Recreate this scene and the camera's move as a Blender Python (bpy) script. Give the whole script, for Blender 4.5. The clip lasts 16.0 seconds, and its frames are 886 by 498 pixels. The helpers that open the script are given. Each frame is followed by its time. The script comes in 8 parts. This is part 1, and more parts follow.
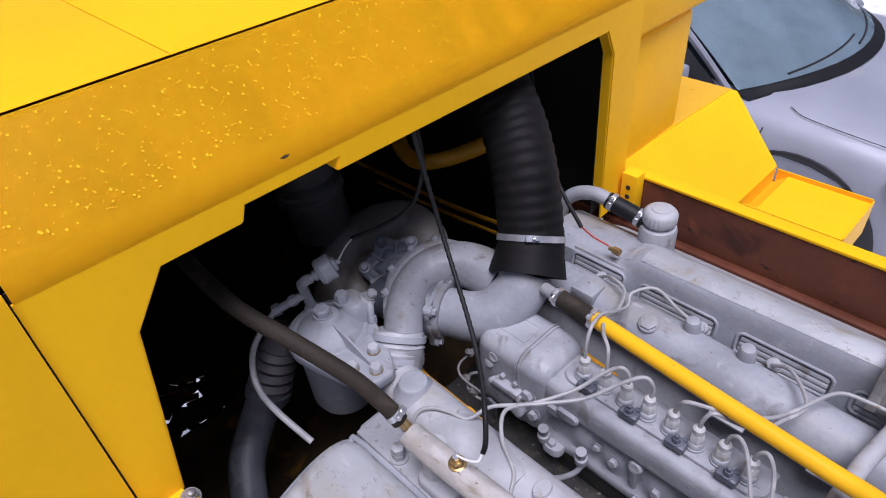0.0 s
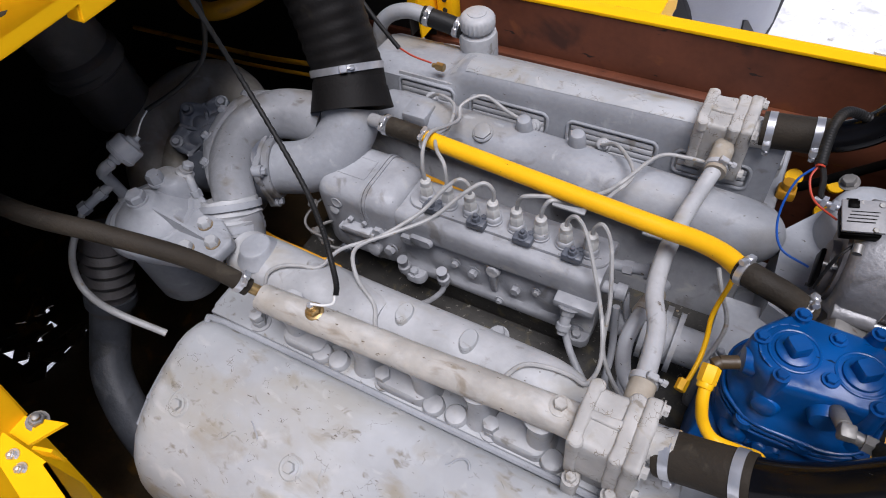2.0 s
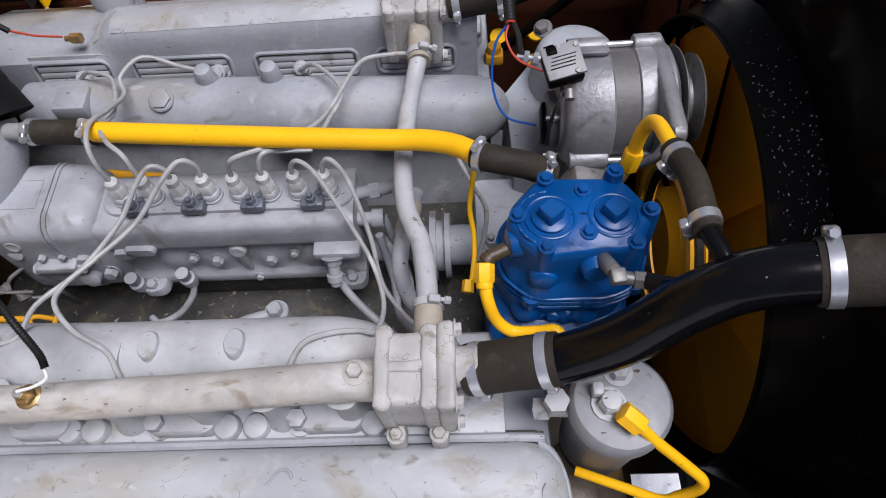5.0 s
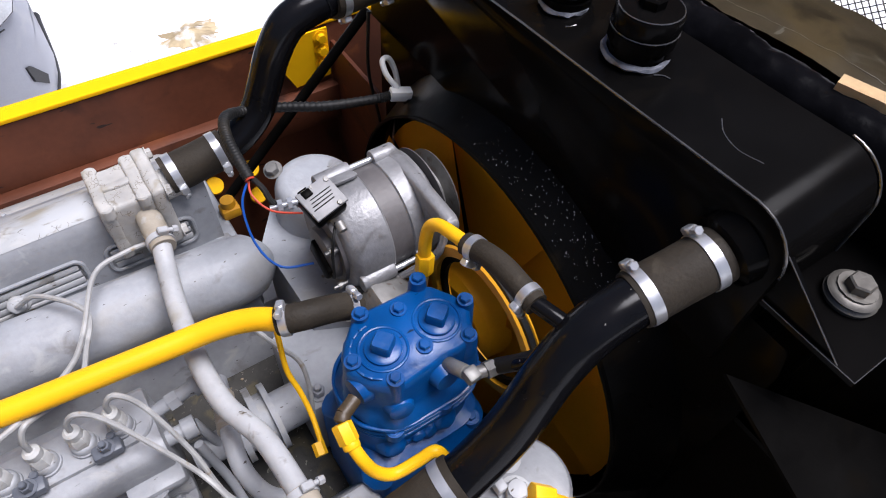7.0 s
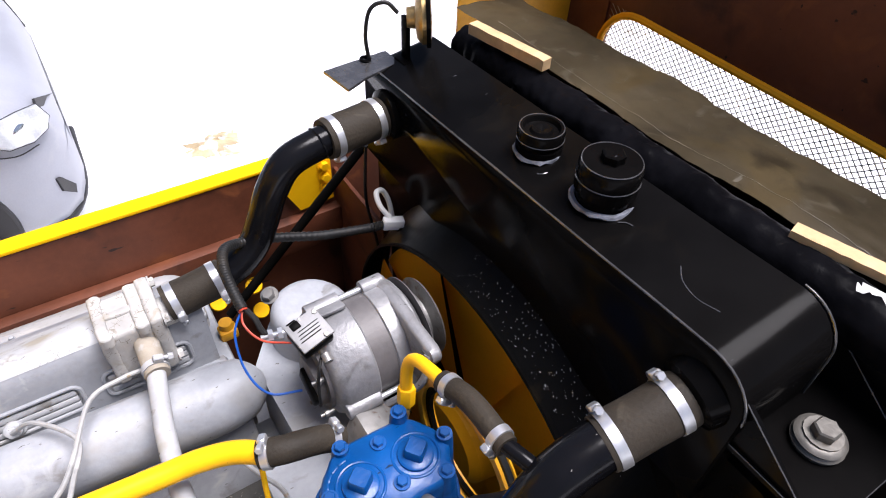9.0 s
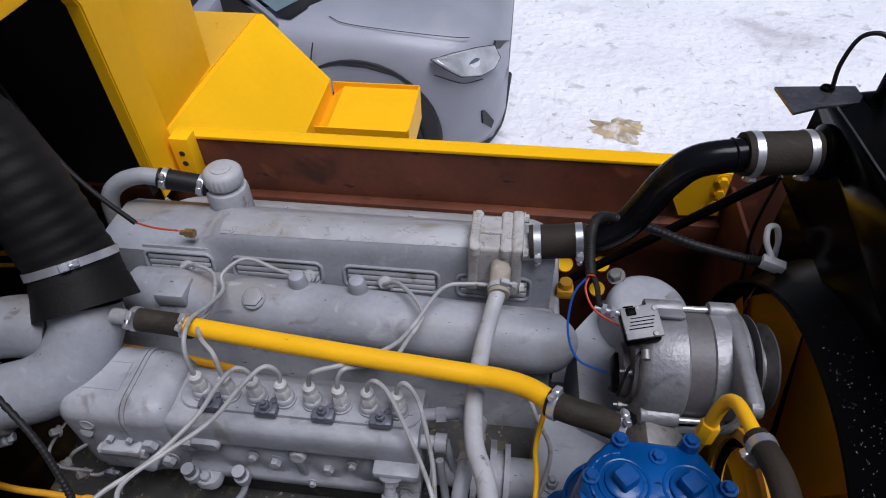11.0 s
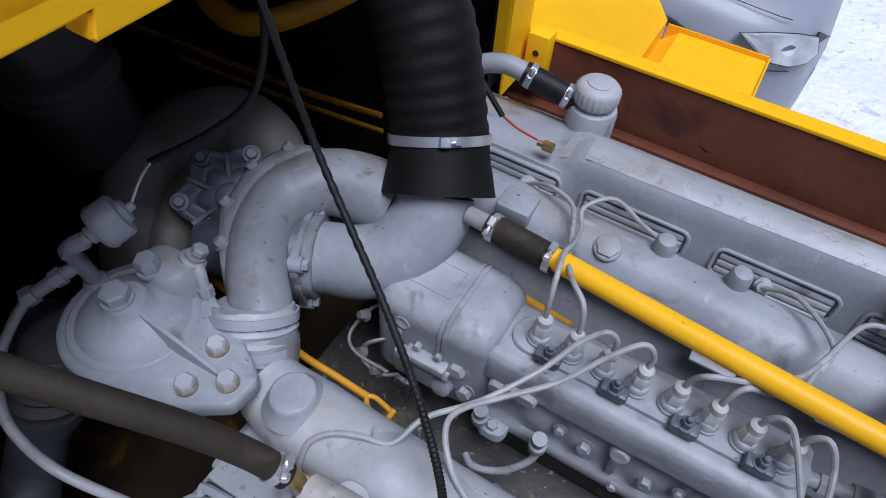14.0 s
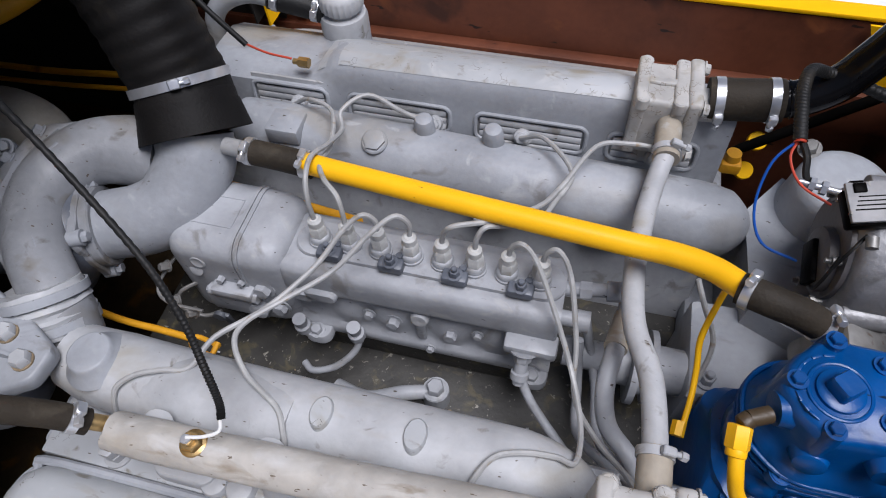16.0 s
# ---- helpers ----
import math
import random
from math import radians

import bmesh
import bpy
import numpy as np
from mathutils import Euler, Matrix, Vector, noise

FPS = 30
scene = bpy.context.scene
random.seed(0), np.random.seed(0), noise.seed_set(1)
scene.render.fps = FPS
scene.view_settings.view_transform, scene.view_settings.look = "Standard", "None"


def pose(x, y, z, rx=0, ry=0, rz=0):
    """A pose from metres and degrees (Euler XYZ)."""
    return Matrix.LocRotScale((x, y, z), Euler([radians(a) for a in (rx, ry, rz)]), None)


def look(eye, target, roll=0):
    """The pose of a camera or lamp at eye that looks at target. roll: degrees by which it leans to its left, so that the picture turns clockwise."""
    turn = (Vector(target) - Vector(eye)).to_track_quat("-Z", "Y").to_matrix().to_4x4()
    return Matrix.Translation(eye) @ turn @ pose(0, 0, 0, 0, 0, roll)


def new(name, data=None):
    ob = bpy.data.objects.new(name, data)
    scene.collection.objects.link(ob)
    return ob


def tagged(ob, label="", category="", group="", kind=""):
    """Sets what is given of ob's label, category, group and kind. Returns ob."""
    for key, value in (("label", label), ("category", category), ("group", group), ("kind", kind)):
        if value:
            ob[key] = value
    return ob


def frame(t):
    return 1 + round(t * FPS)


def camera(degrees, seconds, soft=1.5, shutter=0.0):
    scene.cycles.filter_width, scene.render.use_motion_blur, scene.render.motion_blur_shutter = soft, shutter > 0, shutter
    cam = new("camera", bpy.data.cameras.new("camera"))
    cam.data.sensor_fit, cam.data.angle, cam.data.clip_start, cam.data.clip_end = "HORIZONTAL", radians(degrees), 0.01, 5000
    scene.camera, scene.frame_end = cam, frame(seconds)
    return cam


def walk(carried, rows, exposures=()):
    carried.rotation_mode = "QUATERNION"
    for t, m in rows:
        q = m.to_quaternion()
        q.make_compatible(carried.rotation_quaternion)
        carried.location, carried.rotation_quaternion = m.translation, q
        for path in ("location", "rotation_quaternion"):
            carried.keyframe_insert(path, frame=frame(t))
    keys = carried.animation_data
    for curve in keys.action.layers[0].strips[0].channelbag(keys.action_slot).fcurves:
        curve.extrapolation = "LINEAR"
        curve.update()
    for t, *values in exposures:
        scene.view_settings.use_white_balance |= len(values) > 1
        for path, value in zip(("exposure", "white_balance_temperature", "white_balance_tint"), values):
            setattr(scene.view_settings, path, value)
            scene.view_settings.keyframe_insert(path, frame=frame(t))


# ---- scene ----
cam = camera(69.7, 16.0, soft=1.05)
PATH = [
    (0, (0.379, -0.618, 2.513), (-0.798, 0.418, 1.272), -5.3),
    (0.5, (0.388, -0.603, 2.49), (-0.709, 0.408, 1.158), -6.5),
    (1, (0.392, -0.592, 2.465), (-0.572, 0.425, 1.038), -6.9),
    (1.5, (0.399, -0.586, 2.454), (-0.451, 0.418, 0.947), -7.7),
    (2, (0.427, -0.576, 2.442), (-0.289, 0.427, 0.866), -9.2),
    (2.5, (0.451, -0.559, 2.43), (-0.126, 0.449, 0.802), -10.4),
    (3, (0.464, -0.542, 2.418), (0.017, 0.45, 0.741), -11.0),
    (3.5, (0.466, -0.526, 2.409), (0.136, 0.475, 0.709), -10.2),
    (3.7, (0.465, -0.52, 2.399), (0.204, 0.472, 0.682), -9.1),
    (5.8, (0.447, -0.436, 2.359), (0.672, 0.496, 0.604), -0.8),
    (6, (0.408, -0.422, 2.355), (0.769, 0.493, 0.614), 1.5),
    (6.5, (0.369, -0.408, 2.362), (0.993, 0.489, 0.687), 6.5),
    (7, (0.399, -0.405, 2.386), (1.141, 0.546, 0.791), 5.4),
    (7.5, (0.422, -0.412, 2.416), (1.254, 0.609, 0.91), 3.2),
    (8, (0.434, -0.416, 2.431), (1.332, 0.644, 0.992), 3.4),
    (8.5, (0.437, -0.416, 2.435), (1.309, 0.686, 1.011), 2.9),
    (9, (0.439, -0.414, 2.442), (1.253, 0.757, 1.039), 3.2),
    (9.5, (0.45, -0.408, 2.447), (0.973, 0.926, 1.052), 2.1),
    (10, (0.444, -0.41, 2.444), (0.642, 0.991, 1.031), 0.6),
    (10.2, (0.439, -0.413, 2.442), (0.543, 0.992, 1.022), 0.0),
    (12.3, (0.357, -0.486, 2.443), (-0.113, 0.851, 1.031), -1.8),
    (12.5, (0.356, -0.49, 2.442), (-0.149, 0.842, 1.038), -2.1),
    (13, (0.32, -0.516, 2.445), (-0.336, 0.757, 1.049), -1.5),
    (13.5, (0.161, -0.508, 2.386), (-0.67, 0.676, 1.004), 3.8),
    (14, (0.073, -0.415, 2.299), (-0.501, 0.731, 0.763), 5.1),
    (14.5, (0.056, -0.41, 2.291), (-0.378, 0.605, 0.623), 2.4),
    (15, (0.093, -0.431, 2.296), (-0.278, 0.581, 0.611), -0.2),
    (15.5, (0.199, -0.414, 2.301), (-0.039, 0.633, 0.614), -1.1),
    (16, (0.289, -0.401, 2.321), (-0.048, 0.668, 0.665), -4.0),
]
walk(cam, [(t, look(eye, target, roll)) for t, eye, target, roll in PATH],
     [(0.0, 0.02, 5750, 25), (0.5, 0.07, 5800, 20), (1.0, 0.1, 5850, 17), (2.0, 0.0, 6100, 17), (3.0, 0.0, 6050, 16), (6.0, 0.13, 6050, 16), (8.0, 0.88, 6200, 18), (9.0, 0.97, 6250, 18), (10.2, -0.03, 6000, 18), (12.5, -0.56, 5800, 16), (13.5, -0.33, 5650, 17), (14.0, -0.27, 5450, 16), (14.5, -0.3, 5600, 17), (15.0, -0.2, 6000, 18), (15.5, -0.03, 6250, 17), (16.0, -0.02, 6000, 15)])

# ---- world, sun, exposure ----
world = bpy.data.worlds.new("overcast_sky")
scene.world = world
world.use_nodes = True
wn = world.node_tree
sky = wn.nodes.new("ShaderNodeTexSky")
sky.sky_type = "NISHITA"
sky.sun_disc = False
sky.sun_elevation, sky.sun_rotation = radians(72), radians(121)
sky.air_density, sky.dust_density, sky.ozone_density = 1.0, 3.0, 1.0
wn.nodes["Background"].inputs["Strength"].default_value = 0.052
wn.links.new(sky.outputs["Color"], wn.nodes["Background"].inputs["Color"])
sun = new("sun", bpy.data.lights.new("sun", "SUN"))
sun.data.energy, sun.data.angle, sun.data.color = 3.75, radians(34), (1.0, 0.98, 0.955)
sun.matrix_world = look((1.80, -0.9, 7.0), (0.3, 0.0, 1.6))


# ---- materials ----
def mk(name, base, rough=0.5, metal=0.0, var=0.12, scale=9.0, bump=0.1, bscale=120.0, stain=None, coat=0.0, spec=0.5, cracks=None, scuff=None):
    """A painted or bare surface: base colour varied at two scales, stains with their own shape, fine relief."""
    m = bpy.data.materials.new(name)
    m.use_nodes = True
    nt = m.node_tree
    N, L = nt.nodes, nt.links
    b = N["Principled BSDF"]
    geo = N.new("ShaderNodeNewGeometry")
    big = N.new("ShaderNodeTexNoise")
    big.inputs["Scale"].default_value, big.inputs["Detail"].default_value = scale, 5
    fine = N.new("ShaderNodeTexNoise")
    fine.inputs["Scale"].default_value, fine.inputs["Detail"].default_value = bscale, 4
    L.new(geo.outputs["Position"], big.inputs["Vector"])
    L.new(geo.outputs["Position"], fine.inputs["Vector"])
    ramp = N.new("ShaderNodeValToRGB")
    lo = [max(0, c * (1 - var)) for c in base]
    hi = [min(1, c * (1 + var)) for c in base]
    ramp.color_ramp.elements[0].color, ramp.color_ramp.elements[0].position = (*lo, 1), 0.3
    ramp.color_ramp.elements[1].color, ramp.color_ramp.elements[1].position = (*hi, 1), 0.7
    mixf = N.new("ShaderNodeMath")
    mixf.operation = "MULTIPLY_ADD"
    mixf.inputs[1].default_value = 0.25
    L.new(fine.outputs["Fac"], mixf.inputs[0])
    sub = N.new("ShaderNodeMath")
    sub.operation = "SUBTRACT"
    sub.inputs[1].default_value = 0.125
    L.new(big.outputs["Fac"], sub.inputs[0])
    L.new(sub.outputs[0], mixf.inputs[2])
    L.new(mixf.outputs[0], ramp.inputs["Fac"])
    col = ramp.outputs["Color"]
    rgh = None
    for colour, amount, sc, *pull in stain or ():
        sn = N.new("ShaderNodeTexNoise")
        sn.inputs["Scale"].default_value, sn.inputs["Detail"].default_value, sn.inputs["Distortion"].default_value = sc, 6, 0.6
        off = N.new("ShaderNodeVectorMath")
        off.inputs[1].default_value = (sc * 0.37, 3.1, sc * 0.11)
        src = geo.outputs["Position"]
        if pull:
            draw = N.new("ShaderNodeVectorMath")
            draw.operation = "MULTIPLY"
            draw.inputs[1].default_value = (1.0 / pull[0], 1.0, 1.0)
            L.new(src, draw.inputs[0])
            src = draw.outputs[0]
        L.new(src, off.inputs[0])
        L.new(off.outputs[0], sn.inputs["Vector"])
        sr = N.new("ShaderNodeValToRGB")
        sr.color_ramp.elements[0].position, sr.color_ramp.elements[1].position = 0.66 - amount * 0.3, 0.74 - amount * (0.2 if not pull else 0.08)
        sr.color_ramp.elements[0].color, sr.color_ramp.elements[1].color = (0, 0, 0, 1), (1, 1, 1, 1)
        L.new(sn.outputs["Fac"], sr.inputs["Fac"])
        mx = N.new("ShaderNodeMix")
        mx.data_type = "RGBA"
        soft = N.new("ShaderNodeMath")
        soft.operation = "MULTIPLY"
        soft.inputs[1].default_value = 0.75
        L.new(sr.outputs["Color"], soft.inputs[0])
        L.new(soft.outputs[0], mx.inputs["Factor"])
        L.new(col, mx.inputs["A"])
        mx.inputs["B"].default_value = (*colour, 1)
        col = mx.outputs["Result"]
    if cracks:
        # short dark splits in the paint: thin cell borders, kept only where a patchy mask allows
        colour, csc, width, keep = cracks
        warp = N.new("ShaderNodeVectorMath")
        warp.operation = "MULTIPLY_ADD"
        wob = N.new("ShaderNodeTexNoise")
        wob.inputs["Scale"].default_value = csc * 0.8
        L.new(geo.outputs["Position"], wob.inputs["Vector"])
        L.new(wob.outputs["Color"], warp.inputs[0])
        warp.inputs[1].default_value = (0.5 / csc,) * 3
        L.new(geo.outputs["Position"], warp.inputs[2])
        vor = N.new("ShaderNodeTexVoronoi")
        vor.feature = "DISTANCE_TO_EDGE"
        vor.inputs["Scale"].default_value = csc
        L.new(warp.outputs[0], vor.inputs["Vector"])
        thin = N.new("ShaderNodeMath")
        thin.operation = "LESS_THAN"
        thin.inputs[1].default_value = width
        L.new(vor.outputs["Distance"], thin.inputs[0])
        mask = N.new("ShaderNodeTexNoise")
        mask.inputs["Scale"].default_value, mask.inputs["Detail"].default_value = csc * 0.45, 3
        L.new(geo.outputs["Position"], mask.inputs["Vector"])
        over = N.new("ShaderNodeMath")
        over.operation = "GREATER_THAN"
        over.inputs[1].default_value = keep
        L.new(mask.outputs["Fac"], over.inputs[0])
        both = N.new("ShaderNodeMath")
        both.operation = "MULTIPLY"
        L.new(thin.outputs[0], both.inputs[0])
        L.new(over.outputs[0], both.inputs[1])
        mx = N.new("ShaderNodeMix")
        mx.data_type = "RGBA"
        L.new(both.outputs[0], mx.inputs["Factor"])
        L.new(col, mx.inputs["A"])
        mx.inputs["B"].default_value = (*colour, 1)
        col = mx.outputs["Result"]
    if scuff:
        # fine nicks and scratches, drawn out along the engine
        colour, ssc, keep = scuff
        st = N.new("ShaderNodeVectorMath")
        st.operation = "MULTIPLY"
        st.inputs[1].default_value = (0.35, 1.0, 1.0)
        L.new(geo.outputs["Position"], st.inputs[0])
        sn = N.new("ShaderNodeTexNoise")
        sn.inputs["Scale"].default_value, sn.inputs["Detail"].default_value = ssc, 2
        L.new(st.outputs[0], sn.inputs["Vector"])
        cut_ = N.new("ShaderNodeMapRange")
        cut_.inputs["From Min"].default_value, cut_.inputs["From Max"].default_value = keep, keep + 0.03
        L.new(sn.outputs["Fac"], cut_.inputs["Value"])
        mx = N.new("ShaderNodeMix")
        mx.data_type = "RGBA"
        L.new(cut_.outputs["Result"], mx.inputs["Factor"])
        L.new(col, mx.inputs["A"])
        mx.inputs["B"].default_value = (*colour, 1)
        col = mx.outputs["Result"]
    L.new(col, b.inputs["Base Color"])
    rr = N.new("ShaderNodeMapRange")
    rr.inputs["To Min"].default_value, rr.inputs["To Max"].default_value = max(0.02, rough * 0.8), min(1, rough * 1.2)
    L.new(big.outputs["Fac"], rr.inputs["Value"])
    L.new(rr.outputs["Result"], b.inputs["Roughness"])
    b.inputs["Metallic"].default_value = metal
    b.inputs["Coat Weight"].default_value = coat
    b.inputs["Coat Roughness"].default_value = 0.08
    b.inputs["Specular IOR Level"].default_value = spec
    if bump:
        bp = N.new("ShaderNodeBump")
        bp.inputs["Strength"].default_value, bp.inputs["Distance"].default_value = bump, 0.002
        L.new(fine.outputs["Fac"], bp.inputs["Height"])
        L.new(bp.outputs["Normal"], b.inputs["Normal"])
    return m


GREY = mk("grey_engine_paint", (0.30, 0.313, 0.335), 0.46, var=0.2, scale=8, bump=0.3, bscale=110, spec=0.4, stain=[((0.29, 0.27, 0.23), 0.26, 9, 2.0), ((0.17, 0.16, 0.15), 0.12, 30, 1.5), ((0.42, 0.43, 0.44), 0.12, 22)], scuff=((0.09, 0.08, 0.07), 200, 0.735))
COVER = mk("thick_grey_paint", (0.392, 0.405, 0.418), 0.44, var=0.15, scale=6, bump=0.45, bscale=40, spec=0.4, stain=[((0.345, 0.335, 0.300), 0.46, 9, 2.0), ((0.27, 0.235, 0.165), 0.36, 22, 1.6), ((0.50, 0.50, 0.49), 0.26, 34, 1.5), ((0.17, 0.145, 0.10), 0.17, 60, 1.6)], cracks=((0.17, 0.16, 0.14), 95, 0.017, 0.62), scuff=((0.12, 0.10, 0.08), 210, 0.735))
WORN = mk("worn_whitewash_grey_paint", (0.43, 0.41, 0.375), 0.5, var=0.2, scale=20, bump=0.7, bscale=75, stain=[((0.31, 0.255, 0.17), 0.5, 12, 2.2), ((0.56, 0.555, 0.54), 0.36, 30, 1.6), ((0.18, 0.135, 0.08), 0.2, 36, 2.0)], scuff=((0.12, 0.09, 0.06), 210, 0.69))
PIPEW = mk("grey_pipe_paint", (0.385, 0.392, 0.402), 0.46, var=0.17, scale=16, bump=0.3, bscale=100, spec=0.4, stain=[((0.33, 0.31, 0.265), 0.26, 14, 1.5), ((0.18, 0.165, 0.14), 0.09, 40)], scuff=((0.10, 0.08, 0.06), 180, 0.72))
DARKG = mk("dark_grey_casting", (0.075, 0.081, 0.093), 0.5, var=0.3, scale=12, bump=0.5, stain=[((0.03, 0.029, 0.028), 0.25, 18), ((0.13, 0.135, 0.145), 0.24, 24)])
PUMPG = mk("pump_grey_paint", (0.318, 0.327, 0.345), 0.45, var=0.18, scale=16, bump=0.32, bscale=110, spec=0.4, stain=[((0.18, 0.172, 0.16), 0.20, 24), ((0.43, 0.42, 0.40), 0.18, 30, 1.5)], scuff=((0.07, 0.06, 0.05), 170, 0.72))
TANS = mk("paint_smeared_rubber_sleeve", (0.34, 0.30, 0.24), 0.6, var=0.15, scale=30, bump=0.3, stain=[((0.45, 0.44, 0.42), 0.25, 45)])
# near-black base with tan and pale dirt specks
FLOORG = mk("dark_dirt_specked_floor", (0.036, 0.034, 0.030), 0.6, var=0.3, scale=25, bump=0.6, bscale=90, stain=[((0.10, 0.085, 0.045), 0.35, 40), ((0.38, 0.36, 0.30), 0.06, 120)])
YEL = mk("yellow_machine_paint", (0.95, 0.515, 0.002), 0.32, var=0.06, scale=3, bump=0.05, bscale=60, spec=0.035, scuff=((0.50, 0.22, 0.01), 40, 0.78))
YELW = mk("rain_wet_yellow_paint", (0.95, 0.515, 0.002), 0.12, var=0.06, scale=3, bump=0.25, bscale=25, coat=1.0, spec=0.5)
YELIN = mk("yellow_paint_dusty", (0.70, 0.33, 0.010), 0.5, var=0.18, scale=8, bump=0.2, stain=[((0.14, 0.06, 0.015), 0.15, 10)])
YPIPE = mk("yellow_pipe_paint", (0.92, 0.49, 0.004), 0.40, var=0.05, scale=12, bump=0.08, coat=0.02, spec=0.22, scuff=((0.30, 0.14, 0.02), 170, 0.74))
BROWN = mk("red_brown_primer", (0.105, 0.033, 0.016), 0.55, var=0.3, scale=6, bump=0.2, bscale=70, spec=0.3, stain=[((0.028, 0.012, 0.009), 0.28, 7), ((0.17, 0.055, 0.02), 0.16, 13)], scuff=((0.02, 0.01, 0.008), 60, 0.72))
BLACK = mk("gloss_black_paint", (0.0036, 0.0034, 0.0034), 0.16, var=0.4, scale=7, bump=0.14, bscale=30, spec=0.035, stain=[((0.007, 0.006, 0.005), 0.16, 10)], scuff=((0.06, 0.06, 0.065), 90, 0.765))
BLACKM = mk("matt_black_paint", (0.0045, 0.0042, 0.0040), 0.35, var=0.4, scale=10, bump=0.25, spec=0.018, stain=[((0.006, 0.005, 0.004), 0.15, 12)])
# the brown patches put the shroud's brownish sheen into its colour
SHROUD = mk("brown_sheen_black_shroud", (0.0035, 0.0034, 0.0034), 0.30, var=0.4, scale=8, bump=0.2, bscale=60, spec=0.05, stain=[((0.020, 0.015, 0.009), 0.24, 9)])
FILM = mk("crumpled_black_film", (0.004, 0.004, 0.005), 0.33, var=0.4, scale=12, bump=0.5, bscale=70, spec=0.016)
BLACKT = mk("gloss_black_tube_paint", (0.005, 0.005, 0.006), 0.16, var=0.3, scale=9, bump=0.12, bscale=50, spec=0.16, scuff=((0.35, 0.34, 0.32), 150, 0.77))
RUBB = mk("brown_black_ribbed_rubber", (0.0085, 0.0078, 0.0075), 0.6, var=0.25, scale=14, bump=0.3, bscale=220, spec=0.13, stain=[((0.017, 0.015, 0.012), 0.15, 20)])
TURB = mk("heat_stained_grey_iron", (0.27, 0.25, 0.215), 0.5, var=0.25, scale=9, bump=0.4, stain=[((0.14, 0.115, 0.08), 0.38, 8), ((0.36, 0.355, 0.33), 0.16, 20)])
SOOT = mk("sooty_exhaust_steel", (0.045, 0.043, 0.043), 0.55, var=0.3, scale=10, bump=0.4, stain=[((0.02, 0.018, 0.016), 0.25, 14), ((0.08, 0.075, 0.07), 0.15, 20)])
# paler gloss black for drawn highlights and sheen, also for scratches and a plate
EDGE = mk("glint_and_wear_black", (0.05, 0.05, 0.052), 0.18, var=0.3, scale=30, bump=0.1, spec=1.0)
RUB = mk("black_rubber", (0.010, 0.010, 0.010), 0.55, var=0.25, scale=12, bump=0.25, bscale=200, spec=0.3, stain=[((0.024, 0.02, 0.015), 0.2, 20)])
HOSE = mk("dusty_brown_black_rubber", (0.030, 0.024, 0.017), 0.7, var=0.25, scale=16, bump=0.4, bscale=260, spec=0.25, stain=[((0.060, 0.05, 0.036), 0.15, 30)])
BLUE = mk("blue_enamel", (0.0010, 0.066, 0.25), 0.32, var=0.22, scale=14, bump=0.7, bscale=40, coat=0.05, spec=0.4, stain=[((0.0006, 0.035, 0.14), 0.18, 22)], scuff=((0.0, 0.015, 0.05), 120, 0.73))
ALU = mk("cast_aluminium", (0.26, 0.26, 0.268), 0.46, metal=0.4, var=0.2, scale=20, bump=0.4, bscale=150, stain=[((0.12, 0.115, 0.11), 0.24, 22), ((0.32, 0.32, 0.32), 0.12, 50)], scuff=((0.06, 0.06, 0.06), 140, 0.71))
BEAR = mk("oily_blue_grey_iron", (0.095, 0.105, 0.126), 0.42, var=0.3, scale=14, bump=0.5, bscale=70, stain=[((0.07, 0.07, 0.075), 0.30, 16), ((0.30, 0.31, 0.33), 0.14, 26)])
NUTW = mk("pale_cadmium_nut", (0.50, 0.50, 0.485), 0.45, var=0.15, scale=60, bump=0.2, stain=[((0.36, 0.34, 0.30), 0.2, 60)])
OUTP = mk("handled_grey_casting", (0.235, 0.242, 0.255), 0.46, var=0.22, scale=9, bump=0.4, bscale=90, spec=0.4, stain=[((0.155, 0.135, 0.105), 0.34, 10), ((0.33, 0.335, 0.345), 0.26, 14), ((0.11, 0.10, 0.09), 0.14, 36)], scuff=((0.08, 0.06, 0.04), 170, 0.71))
FINP = mk("pale_ribbed_aluminium", (0.24, 0.24, 0.245), 0.5, metal=0.1, var=0.15, scale=40, bump=0.3, bscale=150, stain=[((0.22, 0.215, 0.21), 0.2, 50)])
ALUD = mk("laminated_iron_core", (0.105, 0.098, 0.098), 0.5, metal=0.1, var=0.15, scale=30, bump=0.3)
ZINC = mk("zinc_plated_steel", (0.60, 0.61, 0.63), 0.34, metal=0.75, var=0.12, scale=40, bump=0.15)
STEEL = mk("dull_steel", (0.24, 0.235, 0.225), 0.5, metal=0.6, var=0.25, scale=40, bump=0.3, stain=[((0.12, 0.07, 0.04), 0.12, 50)])
OILST = mk("oily_dull_steel", (0.125, 0.118, 0.105), 0.45, metal=0.45, var=0.25, scale=40, bump=0.3, stain=[((0.08, 0.05, 0.03), 0.15, 50)])
BRASS = mk("brass", (0.38, 0.26, 0.11), 0.36, metal=0.75, var=0.25, scale=60, bump=0.2)
ORANGE = mk("orange_fan_paint", (0.95, 0.42, 0.006), 0.5, var=0.10, scale=4, bump=0.1, spec=0.25)
CABLE = mk("grey_fuel_line", (0.35, 0.35, 0.345), 0.45, var=0.15, scale=40, bump=0.15, stain=[((0.27, 0.20, 0.11), 0.12, 60), ((0.46, 0.46, 0.45), 0.2, 35)])
WIREB = mk("blue_wire_sheath", (0.01, 0.09, 0.42), 0.4, var=0.05)
